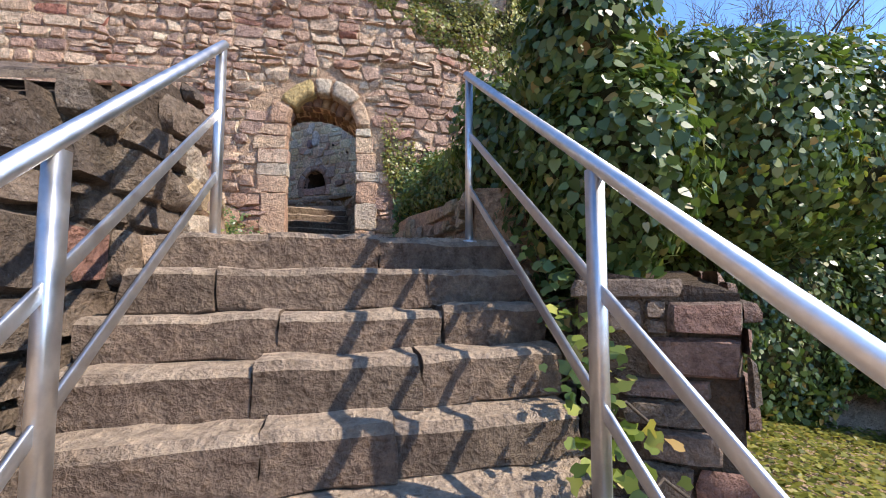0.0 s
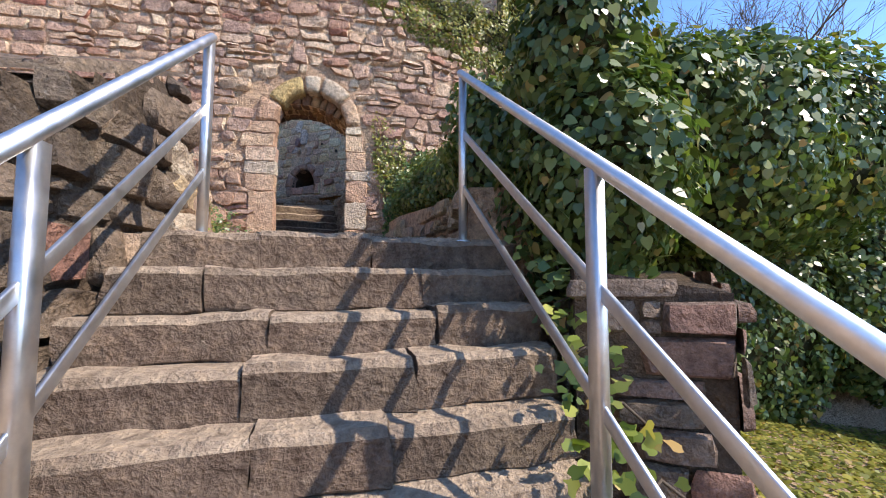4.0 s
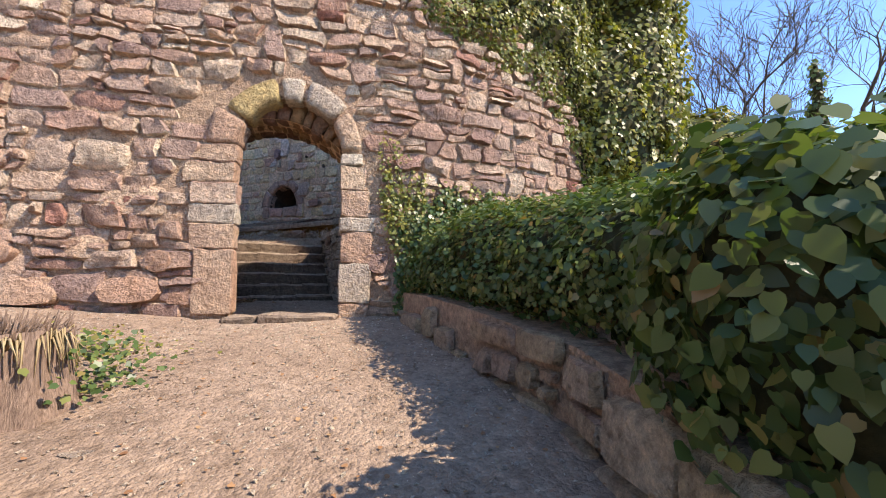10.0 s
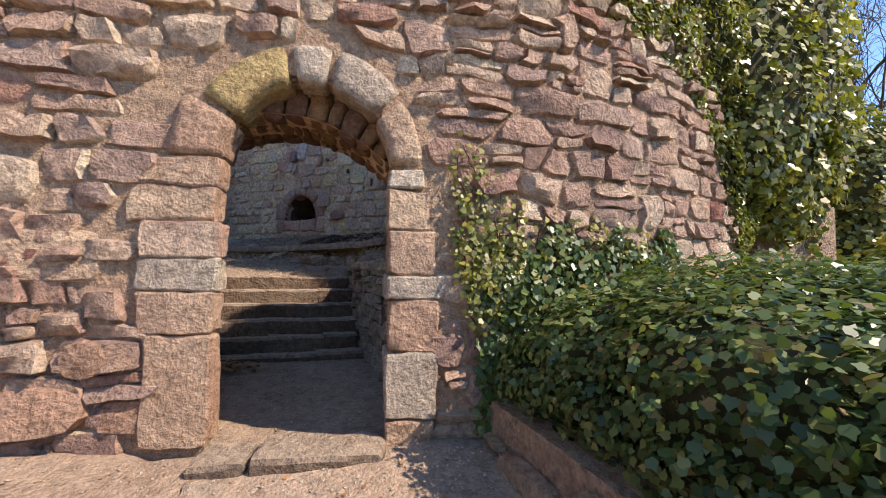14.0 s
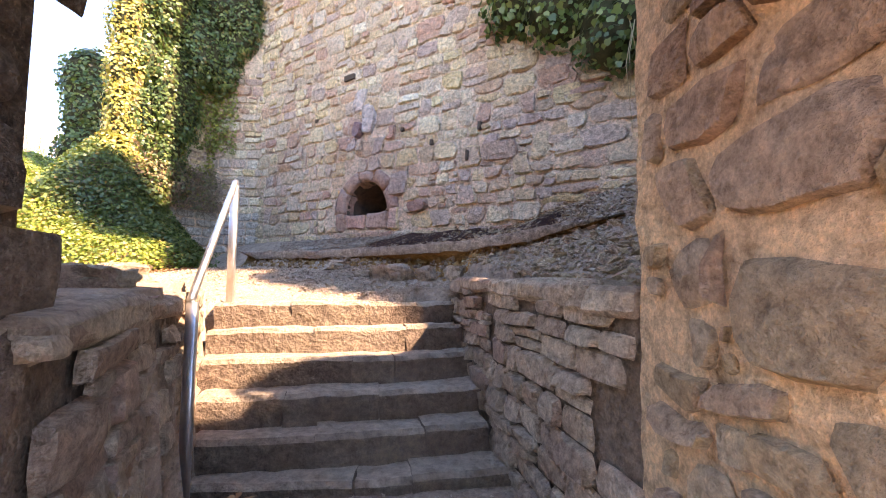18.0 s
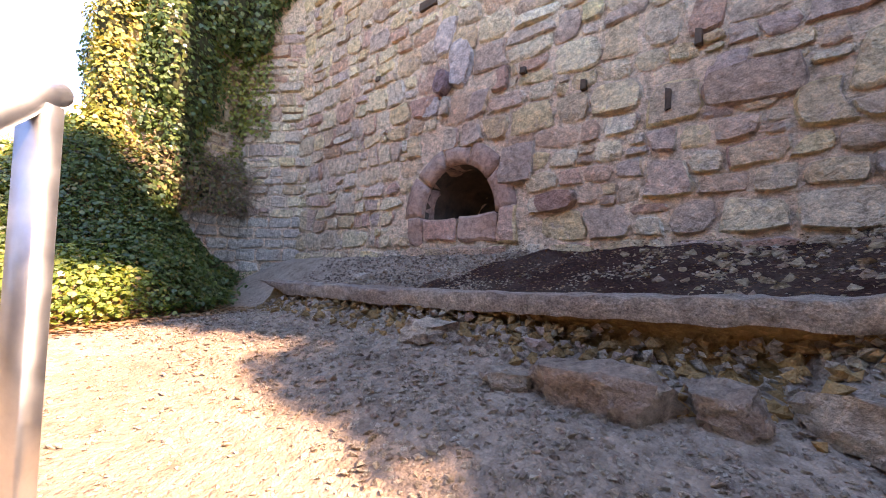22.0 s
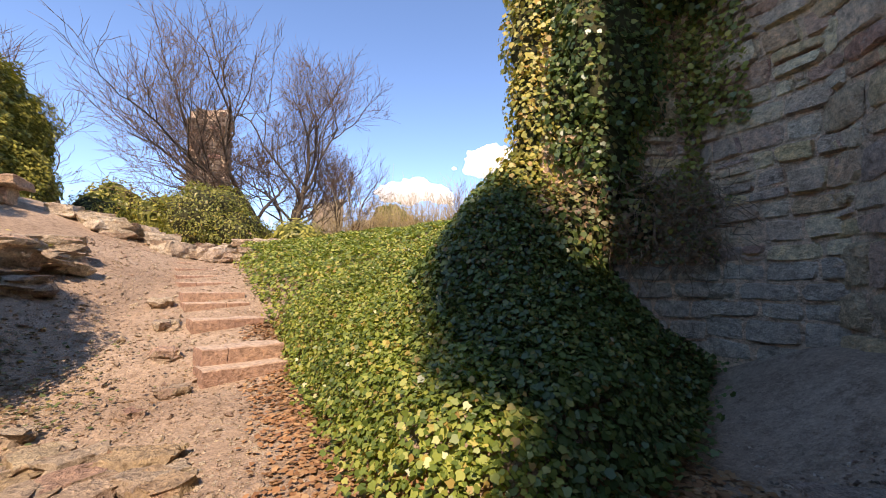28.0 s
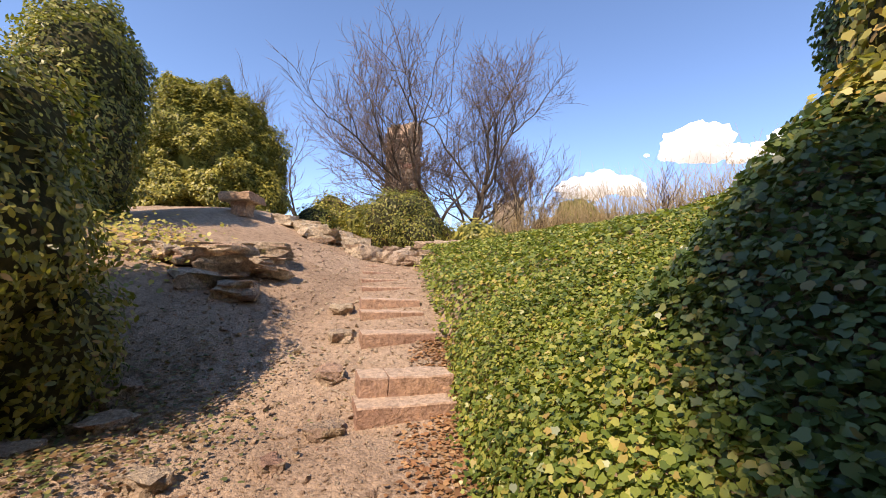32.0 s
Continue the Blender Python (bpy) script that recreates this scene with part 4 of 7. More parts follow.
retaining("retaining_wall_right", [(0.1, 3.76), (0.3, 2.9), (0.62, 1.45)], -0.02, [1.37, 1.35, 1.34], 0.36, stone_grey, joint_grey, (0.08, 0.17), (0.14, 0.38), 31, "low rubble wall with rounded cap stones beside the upper steps", True, 0.045, 0.006, cap_len=(0.5, 0.9))
retaining("retaining_wall_left", [(-0.98, 0.82), (-1.43, 1.9), (-1.76, 2.75), (-2.04, 3.3)], -0.02, [1.3, 1.27, 1.24, 1.2], 0.36, stone_grey, joint_grey, (0.08, 0.17), (0.14, 0.42), 35, "low rubble wall with flat cap stones beside the upper steps", True, 0.04, 0.006, cap_len=(0.5, 0.9))


def stair_block(parent, a, b, z0, z1, deep, mat, seed, name="step_stone", wear=0.02):
    """One stone of a step: a long block from a to b along its front edge, deep metres backwards."""
    a, b = Vector((*a, 0)), Vector((*b, 0))
    t = (b - a).normalized()
    c = (a + b) / 2 + Vector((-t.y, t.x, 0)) * deep / 2
    L = (b - a).length
    rot = Matrix.Rotation(math.atan2(t.y, t.x), 3, "Z")
    return block(parent, c.x - L / 2, c.x + L / 2, c.y - deep / 2, c.y + deep / 2, z0, z1, mat, seed, name, wear, 9, rot, (0.004, 0.034, 0.028))


upper = empty("upper_steps", (-0.8, 2.9, 0), "six worn sandstone steps between rubble walls", "stairs", kind="structure")
for k in range(6):
    a, b = Vector(STAIR_L[k]), Vector(STAIR_R[k])
    cutsat = sorted([0] + [0.28 + 0.12 * ((k * 7) % 3) + rnd.uniform(-0.03, 0.03), 0.62 + 0.07 * ((k * 5) % 3)] + [1])
    for n, (u0, u1) in enumerate(zip(cutsat, cutsat[1:])):
        sag = lambda u: Vector((0, -0.05 * math.sin(u * math.pi)))
        pa, pb = a.lerp(b, u0 - 0.001) + sag(u0), a.lerp(b, u1 + 0.001) + sag(u1)
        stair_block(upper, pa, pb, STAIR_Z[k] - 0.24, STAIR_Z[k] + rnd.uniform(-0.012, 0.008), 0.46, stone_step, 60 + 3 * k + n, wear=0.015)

# ---- the high round tower with its fireplace hole ----
tower = empty("tower_wall", (-1.3, 6.98, 2.0), "tall rubble tower wall of pink and buff sandstone", "wall", kind="structure")
T_A, T_B = (-3.95, 8.72), (4.9, 2.78)
tower_face = straight(T_A, T_B)
tower_len = tower_face.length


def hole_uv(u, z):
    """Place relative to the hole's middle, across and up from its sill."""
    return u - 3.19, z - 2.4


def in_hole(u, z, grow=0.0):
    x, y = hole_uv(u, z)
    if y < -grow:
        return False
    return (x / (0.5 + grow)) ** 2 + (max(y, 0) / (0.58 + grow)) ** 2 < 1


backing("joints", tower_face, -0.3, tower_len, 1.6, 10.5, mortar_tower, tower, 0.08, 0.004, lambda u, z: not in_hole(u, z, 0.06), rough=0.034)
tn = tower_face(0, 0)[2]
ta, tb = Vector((*T_A, 0)), Vector((*T_B, 0))
dirn = (tb - ta).normalized()
plan = [ta - dirn * 0.3 - tn * 0.9, tb - tn * 0.9, tb - tn * 2.5, ta - dirn * 0.3 - tn * 2.5]
solid("wall_core", [(p.x, p.y) for p in plan], 1.0, 17.0, mortar_tower, tower)
verts = [p + Vector((0, 0, z)) - tower.location for z in (1.0, 10.5) for p in (ta - dirn * 0.3 - tn * 0.01, ta - dirn * 0.3 - tn * 0.9, tb - tn * 0.01, tb - tn * 0.9)]
part("wall_ends", mesh_of("wall_ends", verts, [(0, 1, 5, 4), (2, 3, 7, 6), (4, 5, 7, 6)], mortar_tower, False), mortar_tower, tower)


def tower_skip(u, z, w, h):
    return in_hole(u, z, 0.26) or in_hole(u - w / 2, z, 0.2) or in_hole(u + w / 2, z, 0.2) or (abs(hole_uv(u, z)[0]) < 0.66 and 2.2 < z < 2.5) or (abs(u - 2.55) < 0.13 and abs(z - 5.05) < 0.1)


slots = list(courses(0, 6.6, 1.9, 5.2, (0.15, 0.32), (0.17, 0.42), 0.02, 51, tower_skip, 0.05))
set_stones(tower, slots, tower_face, stone_tower, 0.03, (-1.2, 5.0, 2.4), 300, round_off=0.2, bend=0.07, crag=0.7)
slots = list(courses(0, 6.6, 5.2, 10.4, (0.15, 0.32), (0.17, 0.42), 0.02, 52, tower_skip)) + list(courses(6.6, tower_len, 1.9, 10.4, (0.18, 0.34), (0.25, 0.6), 0.04, 53))
set_stones(tower, slots, tower_face, stone_tower, 0.03, None, 0, round_off=0.2, bend=0.07, crag=0.7)


def on_tower(u, z, inset=0.0):
    p, t, o, up = tower_face(u, z)
    return p - o * inset


# arch stones round the hole, its sill and its dark inside
fireplace = empty("fireplace_hole", on_tower(3.19, 2.4), "arched opening in the tower wall framed by red sandstone", "opening", kind="structure")
for n, (a0, a1) in enumerate(((2, 38), (40, 72), (74, 104), (106, 140), (142, 178))):
    verts, faces = [], []
    na, nr = 5, 3
    for d, grow in ((0.05, 0.0), (-0.3, 0.0)):
        for i in range(na + 1):
            for j in range(nr + 1):
                t = radians(a0 + (a1 - a0) * i / na)
                r = 1 + (0.46 + 0.06 * math.sin(n * 2.1)) * j / nr
                u, z = 3.19 + 0.5 * r * math.cos(t), 2.4 + 0.58 * (1 + (r - 1) * 0.8) * math.sin(t)
                edge = i in (0, na) or j in (0, nr)
                bul = 0.02 * noise.noise(Vector((u * 7, z * 7, n))) - (0.03 if edge and d > 0 else 0)
                verts.append(on_tower(u, z, -(d + bul)) - fireplace.location)
    m = (na + 1) * (nr + 1)
    for i in range(na):
        for j in range(nr):
            a = i * (nr + 1) + j
            faces.append((a, a + nr + 1, a + nr + 2, a + 1))
    ring = [i * (nr + 1) for i in range(na + 1)] + [na * (nr + 1) + j for j in range(1, nr + 1)] + [i * (nr + 1) + nr for i in range(na - 1, -1, -1)] + [j for j in range(nr - 1, 0, -1)]
    faces += [(ring[k], ring[(k + 1) % len(ring)], m + ring[(k + 1) % len(ring)], m + ring[k]) for k in range(len(ring))]
    me = mesh_of("arch_stone", verts, faces, stone_red)
    bm = bmesh.new()
    bm.from_mesh(me)
    bmesh.ops.recalc_face_normals(bm, faces=bm.faces)
    bm.to_mesh(me)
    bm.free()
    part("arch_stone", me, stone_red if n != 2 else stone_tower, fireplace)
rot = Matrix.Rotation(math.atan2(dirn.y, dirn.x), 3, "Z")
for n, (u0, u1, z0, z1, mat) in enumerate(((2.5, 2.72, 2.1, 2.42, stone_red), (2.73, 3.2, 2.14, 2.4, stone_tower), (3.21, 3.7, 2.13, 2.41, stone_red), (3.71, 3.93, 2.1, 2.5, stone_tower))):
    c = on_tower((u0 + u1) / 2, 0, 0.1)
    block(fireplace, c.x - (u1 - u0) / 2, c.x + (u1 - u0) / 2, c.y - 0.15, c.y + 0.15, z0, z1, mat, 80 + n, "sill_stone", 0.022, 5, rot)
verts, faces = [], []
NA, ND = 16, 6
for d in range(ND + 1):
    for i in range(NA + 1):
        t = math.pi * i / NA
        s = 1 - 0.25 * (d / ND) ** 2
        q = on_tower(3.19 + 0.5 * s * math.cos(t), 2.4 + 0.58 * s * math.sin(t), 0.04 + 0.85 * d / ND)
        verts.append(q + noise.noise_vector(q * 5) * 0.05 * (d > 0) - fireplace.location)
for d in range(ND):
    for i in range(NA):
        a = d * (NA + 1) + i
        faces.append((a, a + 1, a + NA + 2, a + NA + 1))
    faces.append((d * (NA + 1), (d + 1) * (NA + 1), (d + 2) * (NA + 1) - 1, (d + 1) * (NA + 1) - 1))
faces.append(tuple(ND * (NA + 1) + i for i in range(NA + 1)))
part("hollow", mesh_of("hollow", verts, faces, hollow), hollow, fireplace, "dark inside of the opening")
# single stones that stand out in the masonry
white_mortar = stone_material("white_lime_mortar", [(0.0, (0.55, 0.45, 0.38)), (1.0, (0.6, 0.5, 0.43))], strength=1.0)
set_stones(tower, [(3.22, 4.1, 0.34, 0.62), (3.0, 4.45, 0.3, 0.4), (2.84, 3.7, 0.22, 0.3)], tower_face, white_mortar, 0.045, None, 300, None, "lime_patch", 0.3, 0.5, 0.12)
set_stones(tower, [(2.99, 3.92, 0.27, 0.3)], tower_face, stone_purple, 0.085, None, 300, None, "stone", 0.45, 0.3, 0.02)
set_stones(tower, [(3.03, 3.64, 0.13, 0.24), (3.92, 2.86, 0.4, 0.42), (4.31, 2.46, 0.4, 0.2), (5.72, 3.14, 0.6, 0.3)], tower_face, stone_pink, 0.075, None, 300, None, "stone", 0.25, 0.4, 0.02)
# Closed boxes with dark fronts: a hole's shade put into the colour.
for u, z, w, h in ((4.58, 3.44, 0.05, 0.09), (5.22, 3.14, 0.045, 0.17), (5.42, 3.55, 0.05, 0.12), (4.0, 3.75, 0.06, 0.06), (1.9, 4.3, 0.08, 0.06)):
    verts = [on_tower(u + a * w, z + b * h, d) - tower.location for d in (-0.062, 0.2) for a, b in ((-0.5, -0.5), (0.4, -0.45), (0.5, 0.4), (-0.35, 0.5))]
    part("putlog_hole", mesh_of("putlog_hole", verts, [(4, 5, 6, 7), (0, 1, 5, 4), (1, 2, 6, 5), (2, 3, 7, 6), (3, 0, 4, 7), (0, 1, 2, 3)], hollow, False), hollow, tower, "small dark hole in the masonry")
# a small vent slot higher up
# Its closed dark front puts the slot's shade into the colour.
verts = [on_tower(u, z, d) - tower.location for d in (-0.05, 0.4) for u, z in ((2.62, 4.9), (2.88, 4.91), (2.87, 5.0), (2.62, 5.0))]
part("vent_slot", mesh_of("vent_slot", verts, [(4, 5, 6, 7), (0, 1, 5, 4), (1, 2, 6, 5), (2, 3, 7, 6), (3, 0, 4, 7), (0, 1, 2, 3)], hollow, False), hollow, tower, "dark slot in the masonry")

# the tower's far side, closing the yard towards the sun
# Its unseen height is added to cast the yard's shadow.
east = solid("wall_east", [(4.9, 2.78), (5.3, 2.3), (6.8, 2.3), (6.6, 4.4)], -1.0, 24.0, mortar)
# A block added only to shape that shadow's lower edge.
tagged(solid("wall_east_buttress", [(5.3, 1.48), (6.7, 1.6), (6.7, 2.29), (5.3, 2.29)], -1.0, 14.3, mortar), "added block behind ivy that shapes the high wall's shadow", "wall", kind="structure")
tagged(east, "high rubble wall overgrown with ivy", "wall", kind="structure")

# ---- short wall joining the tower, overgrown with ivy ----
stub = empty("wall_stub", (-4.4, 8.6, 2.0), "broken grey rubble wall beside the tower, overgrown with ivy", "wall", kind="structure")
solid("wall_core", [(-3.8, 8.75), (-3.8, 10.2), (-5.9, 10.2), (-6.08, 7.4), (-5.62, 7.28), (-4.96, 8.72)], 1.2, 7.6, mortar_tower, stub)
stub_a = straight((-4.9, 8.68), (-3.7, 8.7))
stub_b = straight((-5.75, 6.9), (-4.93, 8.68))
for m, u0, L in ((stub_a, 0, 1.2), (stub_b, 0.82, 1.95)):
    backing("joints", m, u0, L, 1.4, 7.6, mortar_tower, stub, 0.15, -0.01, rough=0.02)
stub_hole = lambda u, z, w, h: abs(u - 0.42) < 0.16 and abs(z - 2.95) < 0.1
set_stones(stub, courses(0, 1.15, 1.75, 2.62, (0.15, 0.22), (0.24, 0.46), 0.014, 65), stub_a, stone_pale, 0.04, None, 300, crag=0.5, bend=0.03)
set_stones(stub, courses(0.85, 1.95, 1.75, 2.62, (0.15, 0.22), (0.24, 0.46), 0.014, 66), stub_b, stone_pale, 0.04, None, 300, crag=0.5, bend=0.03)
set_stones(stub, courses(0, 1.15, 2.62, 5.8, (0.1, 0.24), (0.14, 0.42), 0.02, 63, stub_hole), stub_a, stone_tower, 0.05, None, 300)
set_stones(stub, courses(0.85, 1.95, 2.62, 5.8, (0.1, 0.24), (0.14, 0.42), 0.02, 64), stub_b, stone_tower, 0.05, None, 300)

# ---- ledge before the tower ----
ledge = empty("stone_ledge", (EDGE_A.x, EDGE_A.y, 1.5), "long weathered stone ledge over an eroded ochre earth face", "ledge", kind="structure")
along = Vector((-TO_TOWER.y, TO_TOWER.x))
verts, faces = [], []
face_v, face_f = [], []
N = 150
for i in range(N + 1):
    s = -3.3 + 5.75 * i / N
    w = 0.05 * noise.noise(Vector((s * 1.7, 0, 3))) + 0.02 * noise.noise(Vector((s * 7, 0, 3)))
    zt = 1.69 + 0.02 * noise.noise(Vector((s * 2.3, 4, 0))) + 0.03 * max(0, -s) + 0.1 * max(0, -1.8 - s)
    thin = 0.105 * min(1.0, (2.47 - s) / 0.5, (s + 3.35) / 0.9) + 0.01
    for off, z in ((-0.05 + w, zt - thin), (-0.07 + w + 0.02 * noise.noise(Vector((s * 9, 2, 0))), zt - thin * 0.5), (-0.065 + w + 0.012 * noise.noise(Vector((s * 14, 6, 0))), zt - 0.006), (0.1, zt + 0.003), (0.3, zt - 0.01), (0.3, zt - 0.16)):
        p = EDGE_A + along * s + TO_TOWER * off
        verts.append(Vector((p.x, p.y, z + 0.016 * noise.noise(Vector((p.x * 13, p.y * 13, z * 9))))) - ledge.location)
    for j, (off, z) in enumerate(((0.02 + w, zt - thin + 0.01), (0.1 + 0.06 * noise.noise(Vector((s * 4, 1, 1))), zt - thin - 0.06), (0.06 + 0.07 * noise.noise(Vector((s * 6, 5, 1))), zt - thin - 0.15), (-0.1, zt - thin - 0.3))):
        p = EDGE_A + along * s + TO_TOWER * off
        face_v.append(Vector((p.x, p.y, z)) - ledge.location)
for i in range(N):
    for j in range(5):
        a = i * 6 + j
        faces.append((a, a + 1, a + 7, a + 6))
    for j in range(3):
        a = i * 4 + j
        face_f.append((a, a + 1, a + 5, a + 4))
faces.append(tuple(N * 6 + j for j in range(6)))
part("ledge_slab", mesh_of("ledge_slab", verts, faces, concrete, "crisp"), concrete, ledge, "weathered grey ledge slab")
part("earth_face", mesh_of("earth_face", face_v, face_f, ochre), ochre, ledge, "crumbling ochre earth face")
# dark soil bed behind the ledge
verts, faces = [], []
for i in range(41):
    for j in range(12):
        s, d = -2.6 + 3.4 * i / 40, 0.3 + 0.06 * math.sin(i * 1.3) + (1.3 + 0.16 * noise.noise(Vector((i * 0.5, 0, 0)))) * j / 11 * min(1, 0.25 + (40 - i) / 14)
        p = EDGE_A + along * s + TO_TOWER * d
        z = float(height(p.x, p.y)) + 0.016 + 0.022 * noise.noise(Vector((p.x * 3, p.y * 3, 0))) - (0.05 if i in (0, 40) or j in (0, 11) else 0)
        verts.append((p.x, p.y, z))
for i in range(40):
    for j in range(11):
        a = i * 12 + j
        faces.append((a, a + 1, a + 13, a + 12))
tagged(new("soil_bed", mesh_of("soil_bed", verts, faces, soil)), "bed of dark reddish soil and moss behind the ledge", "soil", kind="structure")

# ---- outer steps, rock wall and pier ----
outer_steps = empty("outer_steps", (0.9, -5.2, -1.0), "steep flight of worn brown sandstone steps", "stairs", kind="structure")
ang = radians(7)
JOINTS = [(0.27, 0.56), (0.19, 0.7), (0.36, 0.73), (0.35, 0.67), (0.4, 0.62), (0.3, 0.64), (0.42, 0.7), (0.33, 0.6), (0.4, 0.7), (0.3, 0.6), (0.36, 0.66), (0.3, 0.7)]
for k, (y, z) in enumerate(STEPS_OUT):
    xl, xr = -0.02 - 0.02 * k, 1.86 - 0.005 * k
    c = Vector((0.92, y))
    line = lambda x: Vector((x, y + (x - 0.92) * math.tan(ang)))
    marks = [0] + list(JOINTS[k]) + [1]
    for n, (u0, u1) in enumerate(zip(marks, marks[1:])):
        a, b = line(xl + (xr - xl) * u0 - 0.002), line(xl + (xr - xl) * u1 + 0.002)
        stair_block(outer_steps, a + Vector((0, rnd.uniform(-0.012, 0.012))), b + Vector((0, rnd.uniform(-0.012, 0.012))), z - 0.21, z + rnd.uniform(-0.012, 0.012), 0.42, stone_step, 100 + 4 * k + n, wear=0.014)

rock = empty("rock_wall", (-0.3, -4.6, 0), "blackened rough rubble wall beside the outer steps", "wall", kind="structure")
rock_face = lambda u, z: (Vector((-0.24 - 0.08 * u, -4.1 - u, z)), Vector((0.1, 1, 0)).normalized(), Vector((1, -0.1, 0)).normalized(), Vector((0, 0, 1)))
rock_top = lambda u: 0.74 - 0.48 * u
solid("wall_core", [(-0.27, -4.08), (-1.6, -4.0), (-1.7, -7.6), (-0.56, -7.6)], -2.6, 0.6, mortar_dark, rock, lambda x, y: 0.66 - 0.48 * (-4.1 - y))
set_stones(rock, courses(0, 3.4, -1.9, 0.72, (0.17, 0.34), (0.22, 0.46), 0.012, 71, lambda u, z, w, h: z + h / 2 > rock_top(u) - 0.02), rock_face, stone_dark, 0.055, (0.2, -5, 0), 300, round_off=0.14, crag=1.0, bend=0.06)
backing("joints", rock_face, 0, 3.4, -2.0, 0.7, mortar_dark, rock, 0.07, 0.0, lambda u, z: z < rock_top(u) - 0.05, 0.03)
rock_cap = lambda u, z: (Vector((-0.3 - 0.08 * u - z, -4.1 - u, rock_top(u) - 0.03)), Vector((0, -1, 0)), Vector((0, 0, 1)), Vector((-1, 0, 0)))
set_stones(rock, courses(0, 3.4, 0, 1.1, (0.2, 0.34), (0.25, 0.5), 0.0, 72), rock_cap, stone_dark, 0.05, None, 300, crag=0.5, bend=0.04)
pier = empty("corner_pier", (-0.25, -3.95, -0.3), "pale lichened corner stones ending the rock wall", "pier", kind="structure")
pz = -0.42
for k, (h, y1) in enumerate(((0.26, -3.8), (0.24, -3.82), (0.22, -3.86))):
    block(pier, -0.75 + rnd.uniform(-0.03, 0.03), -0.17 + rnd.uniform(-0.02, 0.02), -4.14, y1 + rnd.uniform(-0.03, 0.03), pz, pz + h, (stone_pale, stone_tan, stone_pale)[k], 170 + k, "corner_stone", 0.035)
    pz += h + 0.006
retaining("rubble_wall_west", [(-3.6, -3.8), (-0.6, -3.86)], -0.5, [0.5, 0.5], 0.5, stone_dark, mortar_dark, (0.12, 0.24), (0.16, 0.4), 75, "low dark rubble wall along the terrace", False)

# ---- low wall under the hedge ----
retaining("hedge_wall", [(1.28, -0.05), (1.42, -0.9), (1.62, -1.9), (1.8, -3.0), (1.72, -3.9), (1.62, -4.45), (2.6, -4.75)], -0.4, [0.36, 0.36, 0.3, 0.22, 0.12, 0.02, -0.3], 0.4, stone_tan, mortar, (0.14, 0.3), (0.2, 0.58), 91, "low retaining wall of lichened rubble under the ivy hedge", False, 0.065, 0.026, (1.2, -2.5, 0))
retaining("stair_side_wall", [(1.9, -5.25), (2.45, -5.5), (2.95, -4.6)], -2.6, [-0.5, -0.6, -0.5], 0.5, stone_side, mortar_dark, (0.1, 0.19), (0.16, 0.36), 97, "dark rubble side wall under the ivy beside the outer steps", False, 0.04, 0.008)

# ---- landing at the head of the outer steps ----
landing = empty("landing", (0.85, -4.1, -0.33), "worn grey-brown stone slabs at the head of the outer steps", "paving", kind="structure")
for n, (x0, x1, y0, y1) in enumerate(((0.0, 0.78, -4.33, -3.86), (0.785, 1.5, -4.33, -3.84), (0.3, 1.1, -3.855, -3.5), (1.105, 1.6, -3.835, -3.45))):
    z = -0.35 + 0.4 * ((y0 + y1) / 2 + 4.6) / 4.5
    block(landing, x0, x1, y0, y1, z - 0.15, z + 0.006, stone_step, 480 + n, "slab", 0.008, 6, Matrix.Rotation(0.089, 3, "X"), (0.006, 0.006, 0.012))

# ---- handrails ----


def rail_part(ob, name, vf, label=""):
    v, f = vf
    return part(name, mesh_of(name, local(ob, v), f, steel), steel, ob, label)


def handrail(label, top, low, bars, posts, group):
    """A railing: a round handrail from top down to low, flat bars under it and square posts (x, y, base, top)."""
    ob = empty("handrail", (top[0], top[1], posts[0][2]), label, "handrail", group)
    d = (Vector(low) - Vector(top)).normalized()
    rail_part(ob, "rail_tube", tube([Vector(top) - d * 0.05, Vector(top), Vector(low)], [0.024, 0.0242, 0.0242], 20), "round brushed steel tube")
    for dz in bars:
        rail_part(ob, "flat_bar", bar(Vector(top) + Vector((0, 0, dz)), Vector(low) + Vector((0, 0, dz)), 0.014, 0.042))
    for x, y, z0, z1 in posts:
        post = rail_part(ob, "post", bar((x, y, z0), (x, y, z1), 0.04, 0.06))
        rail_part(ob, "foot_plate", bar((x, y, z0 - 0.002), (x, y, z0 + 0.01), 0.08, 0.08)).parent = post
    return ob


RT, RL = Vector((1.575, -4.5, 0.69)), Vector((1.83, -7.5, -1.45))
handrail("brushed steel handrail with two flat bars beside the ivy", RT, RL, (-0.37, -0.71),
         [(1.575, -4.5, -0.36, 0.68), (1.685, -5.78, -1.25, -0.24), (1.796, -7.1, -2.5, -1.18)], "outer handrails")
LT, LL = Vector((0.17, -4.63, 0.69)), Vector((0.32, -7.5, -1.62))
handrail("brushed steel handrail with two flat bars beside the rock", LT, LL, (-0.37, -0.71),
         [(0.17, -4.63, -0.36, 0.68), (0.228, -5.75, -1.2, -0.24), (0.3, -7.1, -2.5, -1.32)], "outer handrails")
upper_rail = empty("handrail", (-1.78, 3.3, 1.15), "single brushed steel handrail on two posts beside the upper steps", "handrail")
rail_part(upper_rail, "rail_tube", tube([(-1.795, 3.34, 2.13), (-1.78, 3.3, 2.11), (-1.485, 2.26, 1.22)], [0.0225] * 3, 20), "round brushed steel tube")
rail_part(upper_rail, "post", bar((-1.78, 3.3, 1.0), (-1.78, 3.3, 2.09), 0.06, 0.04))
rail_part(upper_rail, "post", bar((-1.485, 2.28, 0.0), (-1.485, 2.28, 1.21), 0.06, 0.04))

